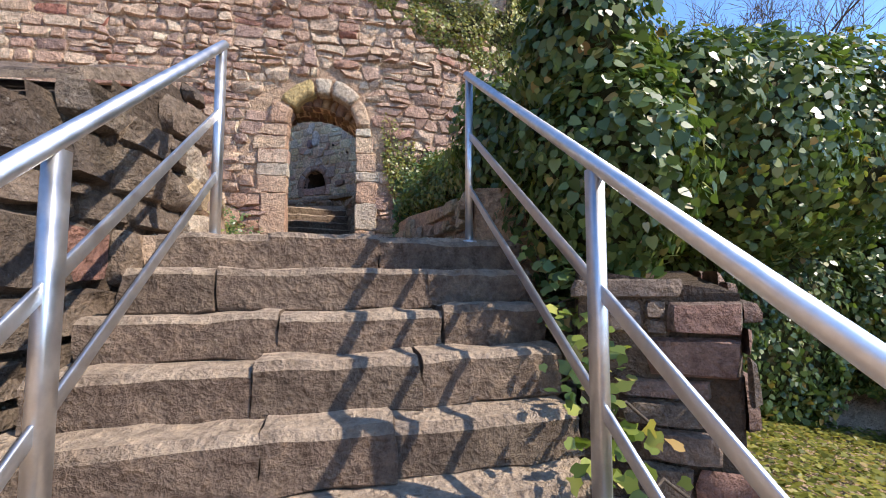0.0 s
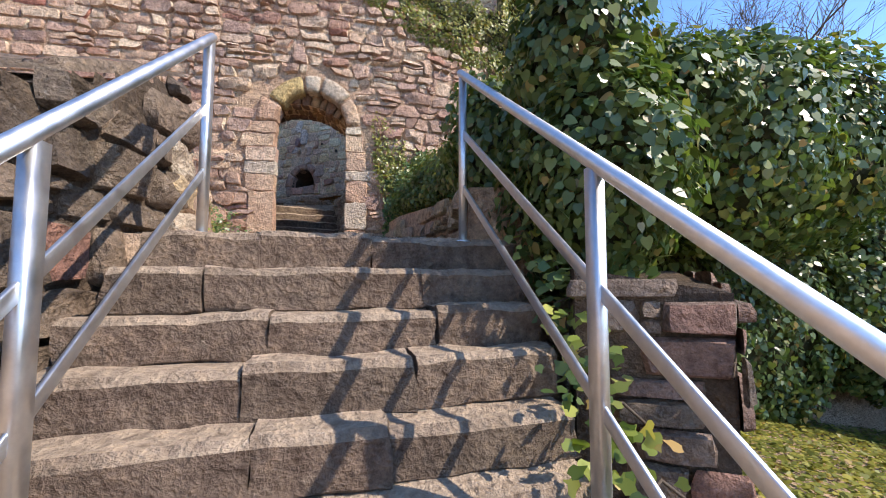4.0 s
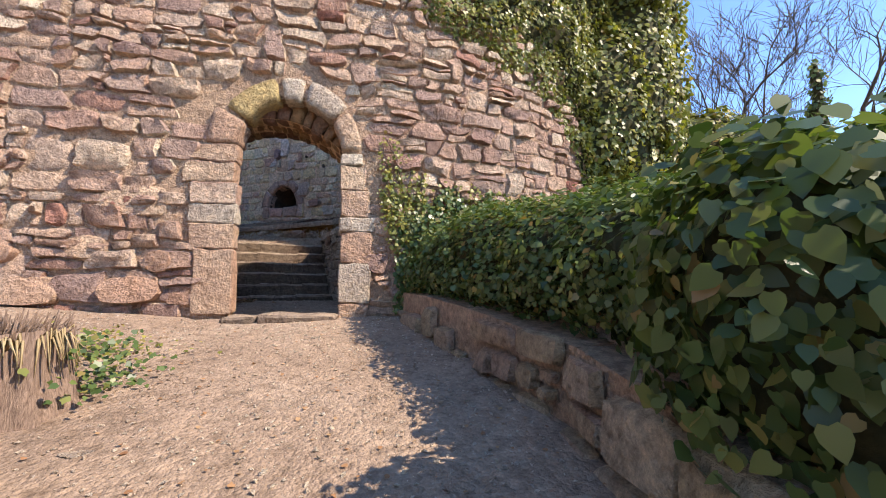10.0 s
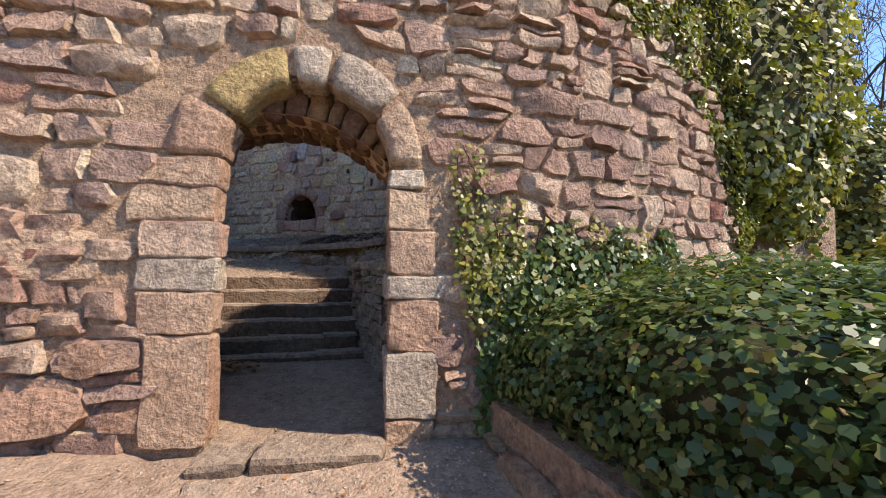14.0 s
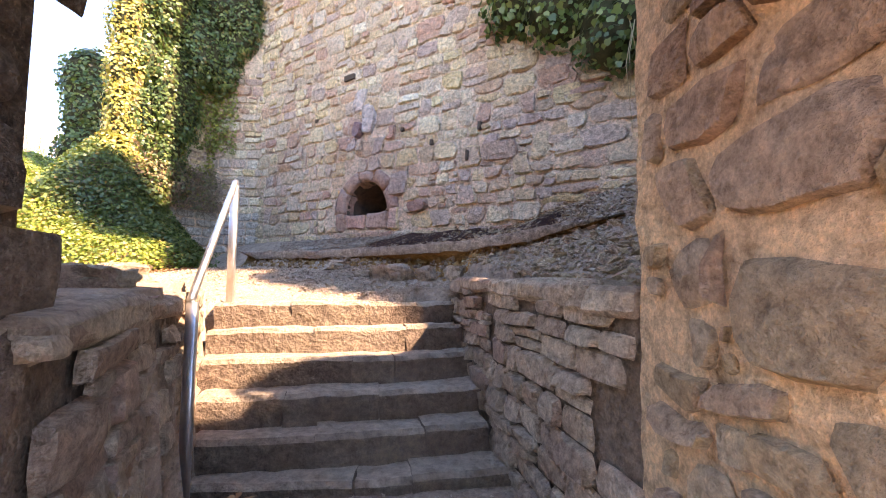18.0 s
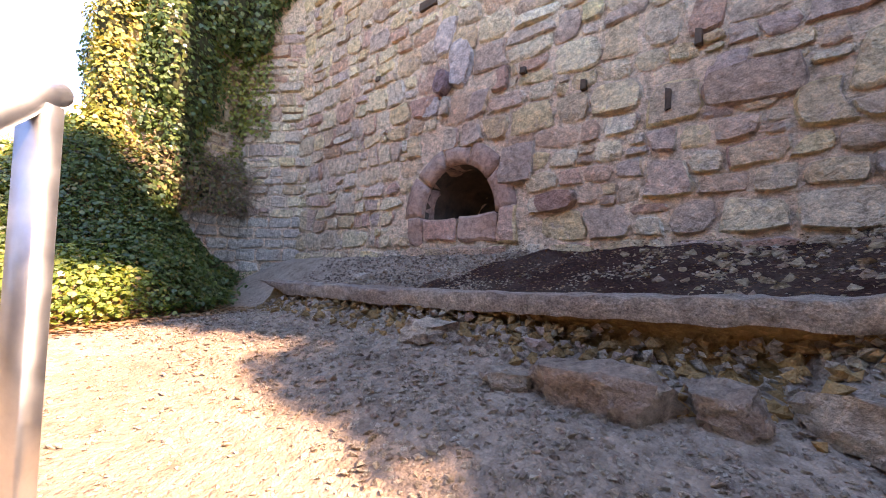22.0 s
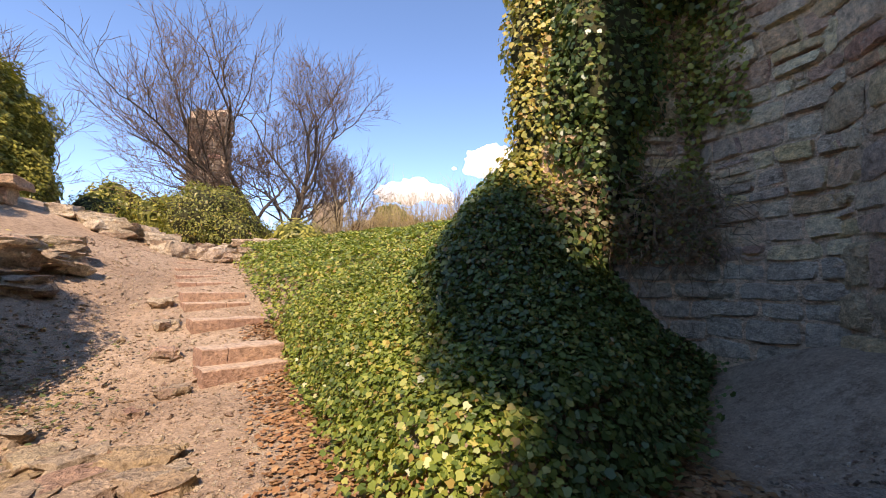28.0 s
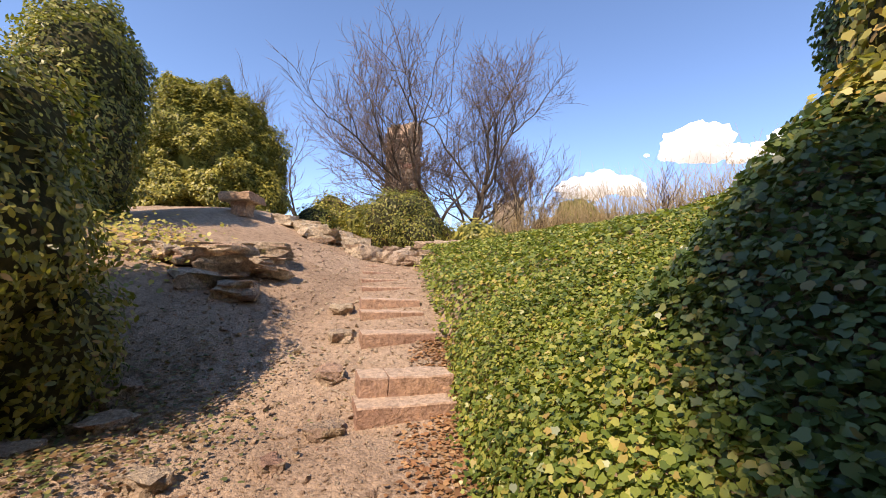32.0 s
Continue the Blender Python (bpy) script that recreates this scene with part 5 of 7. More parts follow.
# ---- tree stump ----
stump = empty("tree_stump", (-0.95, -2.4, -0.1), "weathered fibrous tree stump with ivy at its foot", "stump")
verts, faces = [], []
NS, NH = 40, 7
for k in range(NH + 1):
    h = k / NH
    for i in range(NS):
        t = 2 * math.pi * i / NS
        r = 0.27 + 0.15 * (1 - h) ** 2 + 0.05 * noise.noise(Vector((math.cos(t) * 4, math.sin(t) * 4, h))) + 0.03 * math.sin(t * 9 + 2 * noise.noise(Vector((t, h, 0)))) + 0.02 * math.sin(t * 17)
        z = -0.25 + 0.6 * h + (0.07 * noise.noise(Vector((t * 6, 3, 0))) if k == NH else 0)
        verts.append((r * math.cos(t), r * math.sin(t) * 0.8, z))
for k in range(NH):
    for i in range(NS):
        q = (i + 1) % NS
        faces.append((k * NS + i, k * NS + q, (k + 1) * NS + q, (k + 1) * NS + i))
verts.append((0, 0, 0.26))
faces += [(NH * NS + i, NH * NS + (i + 1) % NS, len(verts) - 1) for i in range(NS)]
part("trunk", mesh_of("trunk", verts, faces, stump_wood), stump_wood, stump)
fib_v, fib_f = [], []
for n in range(190):
    t, r = rnd.uniform(0, 6.28), 0.27 * math.sqrt(rnd.random())
    b = Vector((r * math.cos(t), 0.8 * r * math.sin(t), 0.3))
    v, f = tube([b, b + Vector((rnd.uniform(-0.03, 0.03) + 0.05 * math.cos(t), rnd.uniform(-0.03, 0.03), rnd.uniform(0.03, 0.15)))], [0.009, 0.003], 4)
    fib_f += [tuple(q + len(fib_v) for q in g) for g in f]
    fib_v += v
fray_v, fray_f = [], []
for n in range(150):
    t = rnd.uniform(0, 6.28)
    b = Vector((0.25 * math.cos(t), 0.21 * math.sin(t), 0.31))
    o = Vector((math.cos(t), 0.8 * math.sin(t), 0)) * rnd.uniform(0.03, 0.09)
    v, f = tube([b * rnd.uniform(0.5, 0.95), b + o * 0.6 + Vector((0, 0, rnd.uniform(0.0, 0.05))), b + o + Vector((rnd.uniform(-0.03, 0.03), 0, -rnd.uniform(0.04, 0.2)))], [0.006, 0.006, 0.002], 4)
    fray_f += [tuple(q + len(fray_v) for q in g) for g in f]
    fray_v += v
tagged(part("frayed_fibres", mesh_of("frayed_fibres", fray_v, fray_f, straw), straw, stump, "frayed straw-coloured fibres"), kind="stuff")
tagged(part("splinters", mesh_of("splinters", fib_v, fib_f, stump_wood), stump_wood, stump), kind="stuff")

# ---- ivy ----
# hedge over the low wall
hedge_blobs = [((1.98, -0.5, 0.7), (0.6, 0.6, 0.42)), ((2.15, -1.3, 0.7), (0.6, 0.8, 0.45)), ((2.38, -2.1, 0.64), (0.66, 0.8, 0.46)), ((2.6, -2.9, 0.6), (0.7, 0.8, 0.46)), ((2.65, -1.2, 0.8), (0.9, 1.0, 0.4)),
               ((3.4, -1.8, 0.85), (1.2, 1.4, 0.48)), ((3.2, -0.6, 0.9), (1.2, 0.8, 0.45)), ((4.6, -1.4, 0.8), (1.3, 1.6, 0.7))]
hedge_blobs += [((1.54 + 0.11 * k, -0.35 - 0.48 * k, 0.55 - 0.015 * k), (0.24, 0.42, 0.2)) for k in range(7)]
hedge = shrub("ivy_hedge", (2.0, -1.2, 0.3), hedge_blobs, 1250, 0.046, leaf_ivy, "dense ivy hedge hanging over a low stone wall", "hedge", 5, 0.1)
# The blob at 1.35 is an unseen bough, added to shade the landing.
big_blobs = [((2.45, -3.45, 0.45), (0.5, 0.6, 0.52)), ((1.88, -3.95, 0.46), (0.3, 0.45, 0.5)), ((2.3, -4.25, 0.44), (0.5, 0.55, 0.62)), ((2.25, -4.8, 0.0), (0.42, 0.55, 0.6)), ((2.2, -4.6, -0.2), (0.36, 0.6, 0.4)), ((2.95, -4.2, 0.52), (0.6, 0.75, 0.6)), ((2.15, -4.75, 0.7), (0.36, 0.4, 0.42)), ((2.35, -5.0, 1.35), (0.46, 0.36, 0.3)),
             ((2.95, -3.3, 0.5), (0.7, 0.8, 0.55)), ((3.6, -4.3, 0.38), (0.75, 0.7, 0.72)), ((4.4, -3.8, 0.5), (1.0, 1.0, 0.85)), ((3.5, -3.45, -0.9), (0.9, 0.5, 1.0)), ((4.9, -3.3, -0.9), (1.4, 0.5, 1.1)), ((6.4, -3.4, -0.8), (1.2, 0.6, 1.1))]
big_ivy = shrub("ivy_thicket", (2.3, -4.4, -0.4), big_blobs, 1250, 0.058, leaf_ivy, "tall glossy ivy thicket beside the outer steps", "ivy", 6, 0.12, HEART, droop=0.95, lump=0.34, up=0.2)
# climbing shoots on the wall beside the arch
climb = empty("climbing_ivy", (1.2, -0.05, 0.6), "straggling ivy shoots climbing the wall beside the arch", "ivy")
pts, nrm = [], []
for n in range(40):
    left = n % 3 == 0
    u, z = (rnd.uniform(1.22, 1.45), rnd.uniform(0.75, 1.15)) if left else (rnd.uniform(1.3, 3.0), rnd.uniform(0.8, 1.35))
    line = []
    du = rnd.uniform(-0.7, -0.1) if left else rnd.uniform(-0.3, 0.4)
    for k in range(rnd.randrange(16, 26) if left else rnd.randrange(8, 18)):
        line.append(front(u, z)[0] + front(u, z)[2] * 0.06)
        u += 0.03 * du + rnd.uniform(-0.022, 0.022)
        z += rnd.uniform(0.03, 0.07)
        if u < 1.02 or (u > 1.45 and z > 1.75 - 0.12 * (u - 1.45)):
            break
        for q in range(4 if z < 1.5 else 2):
            pts.append(front(u + rnd.uniform(-0.05, 0.05), z + rnd.uniform(-0.04, 0.04))[0] + front(u, z)[2] * rnd.uniform(0.05, 0.13))
            nrm.append(front(u, z)[2])
    if len(line) > 2:
        v, f = tube(line, [0.005] * len(line), 4)
        part("stem", mesh_of("stem", local(climb, v), f, bark), bark, climb)
leaves("leaves", pts, nrm, 0.042, leaf_olive, climb, 0.6, 31)
pts, nrm = [], []
for n in range(4600):
    u = 1.2 + 1.96 * rnd.random() ** 0.9
    side = min(1.0, (u - 1.2) / 0.35)
    z = 0.1 + rnd.random() ** 1.05 * (0.75 + 0.65 * side + 0.12 * math.sin(u * 11))
    pts.append(front(u, z)[0] + front(u, z)[2] * rnd.uniform(0.03, 0.08 + 0.24 * min(1.0, (u - 1.2) / 0.5) * min(1.0, max(0.2, 1.7 - z))))
    nrm.append(front(u, z)[2])
leaves("dense_leaves", pts, nrm, 0.056, leaf_ivy, climb, 0.8, 33, HEART)
# curtain on the upper wall, thinning along a slanting edge
curtain = empty("ivy_curtain", (3.5, 0.6, 3.4), "ivy curtain hanging over the top of the round wall", "ivy")
r = np.random.RandomState(3)
pts, nrm, back_v, back_f = [], [], [], []


def curtain_low(u):
    return np.interp(u, [0.3, 1.0, 1.9, 2.6, 3.1, 3.7, 4.1, 4.5, 5.2], [4.5, 4.1, 3.6, 3.35, 3.3, 2.9, 2.5, 1.7, 1.2])


n_try = 34000
uu, zz = r.uniform(0.3, 7.4, n_try), r.uniform(1.2, 6.2, n_try)
low = np.array([curtain_low(u) for u in uu]) + 0.12 * np.array([noise.noise(Vector((u * 3, 1, 0))) for u in uu])
for u, z, lo in zip(uu, zz, low):
    if z > lo and z < 4.55 + 1.6 * (u > 3.4):
        thick = min(0.45, 0.08 + 0.35 * (z - lo))
        p, t, o, up = front(u, z)
        wob = 0.5 + 0.5 * noise.noise(Vector(p) * 2.2)
        pts.append(p + o * thick * wob)
        nrm.append(o)
leaves("leaves", pts, nrm, 0.062, leaf_olive, curtain, 0.7, 32)
NU, NZ = 60, 30
for i in range(NU + 1):
    u = 0.3 + 7.1 * i / NU
    for k in range(NZ + 1):
        lo = curtain_low(u) + 0.1
        z = lo + (4.5 + 1.6 * (u > 3.4) - lo) * k / NZ
        p, t, o, up = front(u, z)
        back_v.append(p + o * (-0.02 + min(0.36, 0.3 * (z - lo)) * (0.4 + 0.4 * noise.noise(Vector(p) * 2.2))))
        if i and k:
            a = i * (NZ + 1) + k
            back_f.append((a, a - 1, a - NZ - 2, a - NZ - 1))
part("foliage_core", mesh_of("foliage_core", local(curtain, back_v), back_f, foliage_shade), foliage_shade, curtain, "solid inner core with the foliage's inner shade in its colour")
# ivy on the high wall towards the sun
# The higher blobs are unseen, added to shape the yard's shadow edge.
shrub("ivy_cover", (5.2, 0.8, 3.0), [((5.55, 1.35, 4.2), (0.75, 0.55, 2.6)), ((5.6, 1.4, 7.3), (0.8, 0.55, 2.2)), ((4.8, 1.1, 3.4), (0.8, 0.5, 1.4)), ((6.2, 1.6, 5.0), (0.7, 0.5, 3.5)), ((5.5, 1.1, 14.2), (0.7, 0.62, 1.7)), ((5.6, 1.3, 11.0), (0.7, 0.35, 1.6)), ((5.5, 0.98, 8.1), (0.7, 0.42, 1.6)), ((5.5, 0.98, 6.2), (0.7, 0.42, 1.2))], 330, 0.085, leaf_olive, "ivy covering the corner of the high wall", "ivy", 9, 0.15)
# ivy and twigs hanging from the tower's right part
hang_blobs = []
for u, z, s in ((6.0, 5.1, 0.5), (6.6, 4.9, 0.6), (7.3, 4.4, 0.6), (8.0, 4.1, 0.6), (8.7, 3.7, 0.6), (7.0, 5.6, 0.8), (8.2, 5.2, 0.9), (9.4, 3.7, 0.7), (9.2, 4.9, 0.9), (6.3, 6.2, 0.8), (7.6, 6.6, 1.0), (5.7, 5.9, 0.5)):
    p = on_tower(u, z, -0.1)
    hang_blobs.append(((p.x, p.y, p.z), (s * 0.9, s * 0.9, s)))
hanging = shrub("hanging_ivy", tuple(on_tower(7.5, 5)), hang_blobs, 190, 0.09, leaf_ivy, "ivy bush hanging from the tower wall above the earth bank", "ivy", 10, 0.14)
for n in range(60):
    u = rnd.uniform(7.4, 9.6)
    z = 4.6 - 0.28 * (u - 6) + rnd.uniform(-0.3, 0.5)
    p = on_tower(u, z, -0.45)
    v, f = tube([p, p + Vector((rnd.uniform(-0.1, 0.1), -0.05, -0.4)), p + Vector((rnd.uniform(-0.2, 0.2), -0.05, -rnd.uniform(0.7, 1.3)))], [0.007, 0.005, 0.002], 4)
    part("dry_shoot", mesh_of("dry_shoot", local(hanging, v), f, straw), straw, hanging)

# stub wall ivy: a leafy skin over its end and its yard side
stub_blobs = [((-5.84, 7.36, z), (0.32, 0.32, 0.75)) for k, z in enumerate((3.3, 4.2, 5.1, 6.0, 6.9, 7.7))] + [((-5.9, 7.2, 3.3), (0.42, 0.36, 0.5)), ((-6.1, 7.1, 2.95), (0.5, 0.4, 0.4))]
shrub("ivy_wall_end", (-5.7, 6.95, 1.6), stub_blobs, 1000, 0.055, leaf_yellow, "yellow-toned sunlit ivy on the end of the broken wall", "ivy", 11, 0.08, lump=0.2)
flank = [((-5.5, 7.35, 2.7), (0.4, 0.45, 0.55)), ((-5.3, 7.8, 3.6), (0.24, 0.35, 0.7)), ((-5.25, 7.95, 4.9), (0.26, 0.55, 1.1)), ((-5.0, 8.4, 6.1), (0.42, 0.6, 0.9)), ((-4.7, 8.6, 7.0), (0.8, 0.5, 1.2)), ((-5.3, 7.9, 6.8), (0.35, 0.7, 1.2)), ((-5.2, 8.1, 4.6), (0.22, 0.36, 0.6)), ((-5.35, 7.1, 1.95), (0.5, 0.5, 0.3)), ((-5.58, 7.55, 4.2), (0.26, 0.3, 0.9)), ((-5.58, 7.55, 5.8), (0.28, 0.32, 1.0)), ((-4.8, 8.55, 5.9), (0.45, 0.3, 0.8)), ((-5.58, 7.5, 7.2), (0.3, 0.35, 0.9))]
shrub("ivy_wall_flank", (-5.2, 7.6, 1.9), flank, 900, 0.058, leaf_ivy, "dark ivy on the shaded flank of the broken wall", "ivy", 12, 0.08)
mound = [((-5.75, 7.15, 2.75), (0.45, 0.45, 0.5)), ((-6.7, 7.6, 2.55), (0.6, 0.55, 0.45))]
leaf_dry_ivy = leaf_material("half_dry_ivy_leaf", [(0.0, (0.16, 0.09, 0.05)), (0.35, (0.26, 0.15, 0.075)), (0.6, (0.1, 0.12, 0.04)), (0.8, (0.15, 0.18, 0.06)), (1.0, (0.36, 0.27, 0.09))], 0.55, 0.2)
shrub("half_dry_ivy", (-5.3, 7.8, 2.6), [((-5.36, 7.6, 3.05), (0.26, 0.4, 0.5)), ((-5.14, 8.1, 3.1), (0.18, 0.36, 0.36)), ((-5.5, 7.25, 2.9), (0.3, 0.35, 0.45))], 800, 0.05, leaf_dry_ivy, "half-dry brown and green ivy on the broken wall", "ivy", 15, 0.07)
skin = empty("ivy_wall_skin", tuple(stub_b(1.4, 2.7)[0]), "thin dark ivy and brown dry tangle over the broken wall's face", "ivy")
r = np.random.RandomState(77)
green, dry = ([], []), ([], [])
for n in range(9000):
    face, u, z = (stub_b, r.uniform(0.8, 2.0), 2.62 + 5.2 * r.random()) if n % 4 else (stub_a, 0.5 * r.random() ** 1.5, 3.2 + 4.6 * r.random())
    lumpy = noise.noise(Vector((u * 2.2 + (9 if face is stub_a else 0), z * 1.6, 4.0)))
    if (3.25 < z < 3.9 and lumpy < 0.05 - 0.5 * (u - 1.6)) or lumpy < -0.42:
        continue
    p, o = face(u, z)[0], face(u, z)[2]
    which = dry if z < 3.2 + 0.3 * lumpy and r.random() < 0.75 else green
    which[0].append(p + o * (r.uniform(0.05, 0.13) + (0.12 * r.random() if z < 3.3 else 0)))
    which[1].append(o)
for name, (pts, nrm), mat, size in (("green_leaves", green, leaf_olive, 0.05), ("dry_leaves", dry, leaf_dry_ivy, 0.045)):
    leaves(name, pts, nrm, size, mat, skin, 0.7, 78, tilt=0.6)
v, f = [], []
for n in range(420):
    face, u, z = (stub_b, r.uniform(0.85, 1.95), r.uniform(2.62, 3.5)) if n % 5 else (stub_a, r.uniform(0, 0.35), r.uniform(2.75, 3.4))
    p, o = face(u, z)[0] + face(u, z)[2] * r.uniform(0.1, 0.25), face(u, z)[2]
    line, d = [p], Vector((r.normal(), r.normal(), r.normal() - 0.3)).normalized()
    for k in range(4):
        d = (d + Vector((r.normal(), r.normal(), r.normal() - 0.4)) * 0.4).normalized()
        p = p + d * 0.085
        p = p + o * max(0.0, 0.07 - (p - face(u, z)[0]).dot(o))
        line.append(p)
    a, b = tube(line, [0.004, 0.0035, 0.003, 0.0025, 0.0015], 4)
    f += [tuple(q + len(v) for q in g) for g in b]
    v += a
tagged(part("dry_tangle", mesh_of("dry_tangle", local(skin, v), f, dry_stalk), dry_stalk, skin), kind="stuff")
shrub("ivy_mound", (-6.0, 6.5, 1.6), mound, 1300, 0.056, leaf_ivy, "ivy mound at the foot of the broken wall", "ivy", 13, 0.1)
shrub("dark_shrub", (-9.6, 10.9, 3.2), [((-9.6, 10.9, 6.2), (0.6, 0.6, 1.3)), ((-9.6, 10.9, 4.4), (0.55, 0.55, 1.2))], 300, 0.09, leaf_ivy, "dark green shrub behind the broken wall", "shrub", 14, 0.1)

# ivy carpet on the slope
carpet = empty("ivy_carpet", (-7.5, 6.5, 2.0), "thick carpet of ivy leaves over the sunlit slope", "ivy", kind="stuff")


def slope_points(n, x0, x1, y0, y1, seed, lift, dmin=0.03):
    r = np.random.RandomState(seed)
    x, y = r.uniform(x0, x1, n), r.uniform(y0, y1, n)
    d = toe_distance(x, y)
    ok = (d > dmin - 0.25 * r.random(n) ** 3) & (r.random(n) < 0.35 + smooth(0, 0.25, d))
    x, y, d = x[ok], y[ok], d[ok]
    z = height(x, y)
    e = 0.1
    nx_ = -(height(x + e, y, False) - height(x - e, y, False)) / (2 * e)
    ny_ = -(height(x, y + e, False) - height(x, y - e, False)) / (2 * e)
    n3 = np.stack([np.clip(nx_, -1.5, 1.5), np.clip(ny_, -1.5, 1.5), np.ones(len(x))], 1)
    n3 /= np.linalg.norm(n3, axis=1)[:, None]
    p = np.stack([x, y, z], 1) + n3 * (0.02 + lift * r.random(len(x)))[:, None]
    return p, n3


p1, n1 = slope_points(96000, -8.5, -3.6, 4.9, 8.7, 1, 0.14)
# The carpet's shaded part gets darker leaves; its shade is put into the colour.
in_shade = (p1[:, 0] > -6.35 + 0.5 * (p1[:, 1] - 6.6) * (p1[:, 1] < 6.6)) & (p1[:, 1] > 6.0)
leaves("near_leaves", p1[~in_shade], n1[~in_shade], 0.041, leaf_slope, carpet, 0.3, 41, up=0.4, tilt=0.62)
leaves("older_leaves", p1[in_shade], n1[in_shade], 0.047, leaf_ivy, carpet, 0.35, 44, up=0.4, tilt=0.6)
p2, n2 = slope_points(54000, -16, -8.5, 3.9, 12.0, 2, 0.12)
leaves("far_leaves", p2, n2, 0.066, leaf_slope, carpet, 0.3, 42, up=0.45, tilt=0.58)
# ivy ground below the thicket
r = np.random.RandomState(8)
gxs, gys = r.uniform(2.5, 8, 26000), r.uniform(-7.5, -3.3, 26000)
gp = np.stack([gxs, gys, height(gxs, gys) + 0.03 + 0.06 * r.random(26000)], 1)
lower = empty("ivy_ground_cover", (4.0, -6.0, -1.6), "low ivy covering the ground below the steps", "ivy", kind="stuff")
leaves("leaves", gp, np.tile([0, 0, 1.0], (26000, 1)), 0.04, leaf_olive, lower, 0.1, 43, up=0.8)
# ivy sprays creeping onto the outer steps
for k in range(6):
    y, z = STEPS_OUT[k + 1]
    r = np.random.RandomState(50 + k)
    n = 46
    pp = np.stack([r.normal(1.92 - 0.02 * k, 0.08, n), y + r.uniform(-0.1, 0.2, n), z + 0.06 + r.uniform(-0.15, 0.18, n)], 1)
    sprig = empty("ivy_sprig", (1.95, y, z), "bright ivy sprig creeping over the edge of a step", "ivy", "step ivy")
    leaves("leaves", pp, np.tile([-0.5, -0.4, 0.6], (n, 1)), 0.06, leaf_ivy if k % 2 else leaf_slope, sprig, 0.4, 60 + k)
    v, f = tube([(2.15, y + 0.1, z - 0.1), (1.95, y, z + 0.05), (1.85, y - 0.06, z + 0.03)], [0.007, 0.006, 0.003], 5)
    part("stem", mesh_of("stem", local(sprig, v), f, bark), bark, sprig)

# ---- steps up the slope ----
last = empty("slope_steps", (-9, 4.3, 1.3), "red sandstone block steps climbing the slope in pairs", "stairs", kind="structure")
SLOPE = [(-7.08, 4.17, 4.98, 1.33, 1.52), (-7.36, 4.12, 4.95, 1.52, 1.69), (-8.6, 3.83, 4.7, 1.74, 1.91), (-9.55, 3.58, 4.46, 1.93, 2.09), (-9.95, 3.48, 4.36, 2.09, 2.25), (-11.0, 3.22, 4.1, 2.28, 2.42), (-11.6, 3.08, 3.95, 2.42, 2.56), (-12.3, 2.92, 3.8, 2.56, 2.72), (-13.0, 2.76, 3.65, 2.72, 2.88)]
for n, (x, y0, y1, z0, z1) in enumerate(SLOPE):
    skew = -0.36
    cut = y0 + (y1 - y0) * (0.3 if n % 4 == 1 else 0.62)
    for q, (ya, yb) in enumerate(((y0, cut - 0.002), (cut + 0.002, y1)) if n % 2 else ((y0, y1),)):
        a = Vector((x + skew * (yb - y0) , yb))
        b = Vector((x + skew * (ya - y0), ya))
        t = (a - b).normalized()
        c = (a + b) / 2 + Vector((-abs(t.y), t.x)) * 0.19
        L = (a - b).length
        rot = Matrix.Rotation(math.atan2(t.y, t.x), 3, "Z")
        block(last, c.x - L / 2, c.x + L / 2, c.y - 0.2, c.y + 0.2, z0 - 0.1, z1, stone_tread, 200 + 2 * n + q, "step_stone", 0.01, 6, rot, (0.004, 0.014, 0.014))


def boulder(name, place, size, mat, seed, label, group="", turn=0.0, category="rock"):
    """A rough angular rock, resting with its lower part in the earth."""
    bm = bmesh.new()
    bmesh.ops.create_cube(bm, size=1)
    bmesh.ops.subdivide_edges(bm, edges=bm.edges[:], cuts=5, use_grid_fill=True)
    off = Vector((seed * 2.3, seed * 0.7, seed * 1.1))
    for v in bm.verts:
        q = v.co.copy()
        s = q.normalized() * 0.62
        q = q.lerp(s, 0.16)
        n = noise.noise_vector(q * 1.5 + off) * 0.26 + noise.noise_vector(q * 4.5 + off) * 0.12
        q += n
        v.co = Vector((q.x * size[0], q.y * size[1], q.z * size[2] * (0.8 if q.z > 0 else 1)))
    for f in bm.faces:
        f.smooth = True
    me = bpy.data.meshes.new(name)
    bm.to_mesh(me)
    bm.free()
    me.set_sharp_from_angle(angle=radians(30))
    me.materials.append(mat)
    ob = new(name, me)
    ob.location = (place[0], place[1], place[2] + size[2] * 0.18)
    ob.rotation_euler = (0, 0, turn)
    return tagged(ob, label, category, group)


def rock_at(x, y, size, mat, seed, label, group="", lift=0.0, turn=None):
    return boulder("rock", (x, y, float(height(x, y)) + lift), size, mat, seed, label, group, rnd.uniform(0, 3.1) if turn is None else turn)


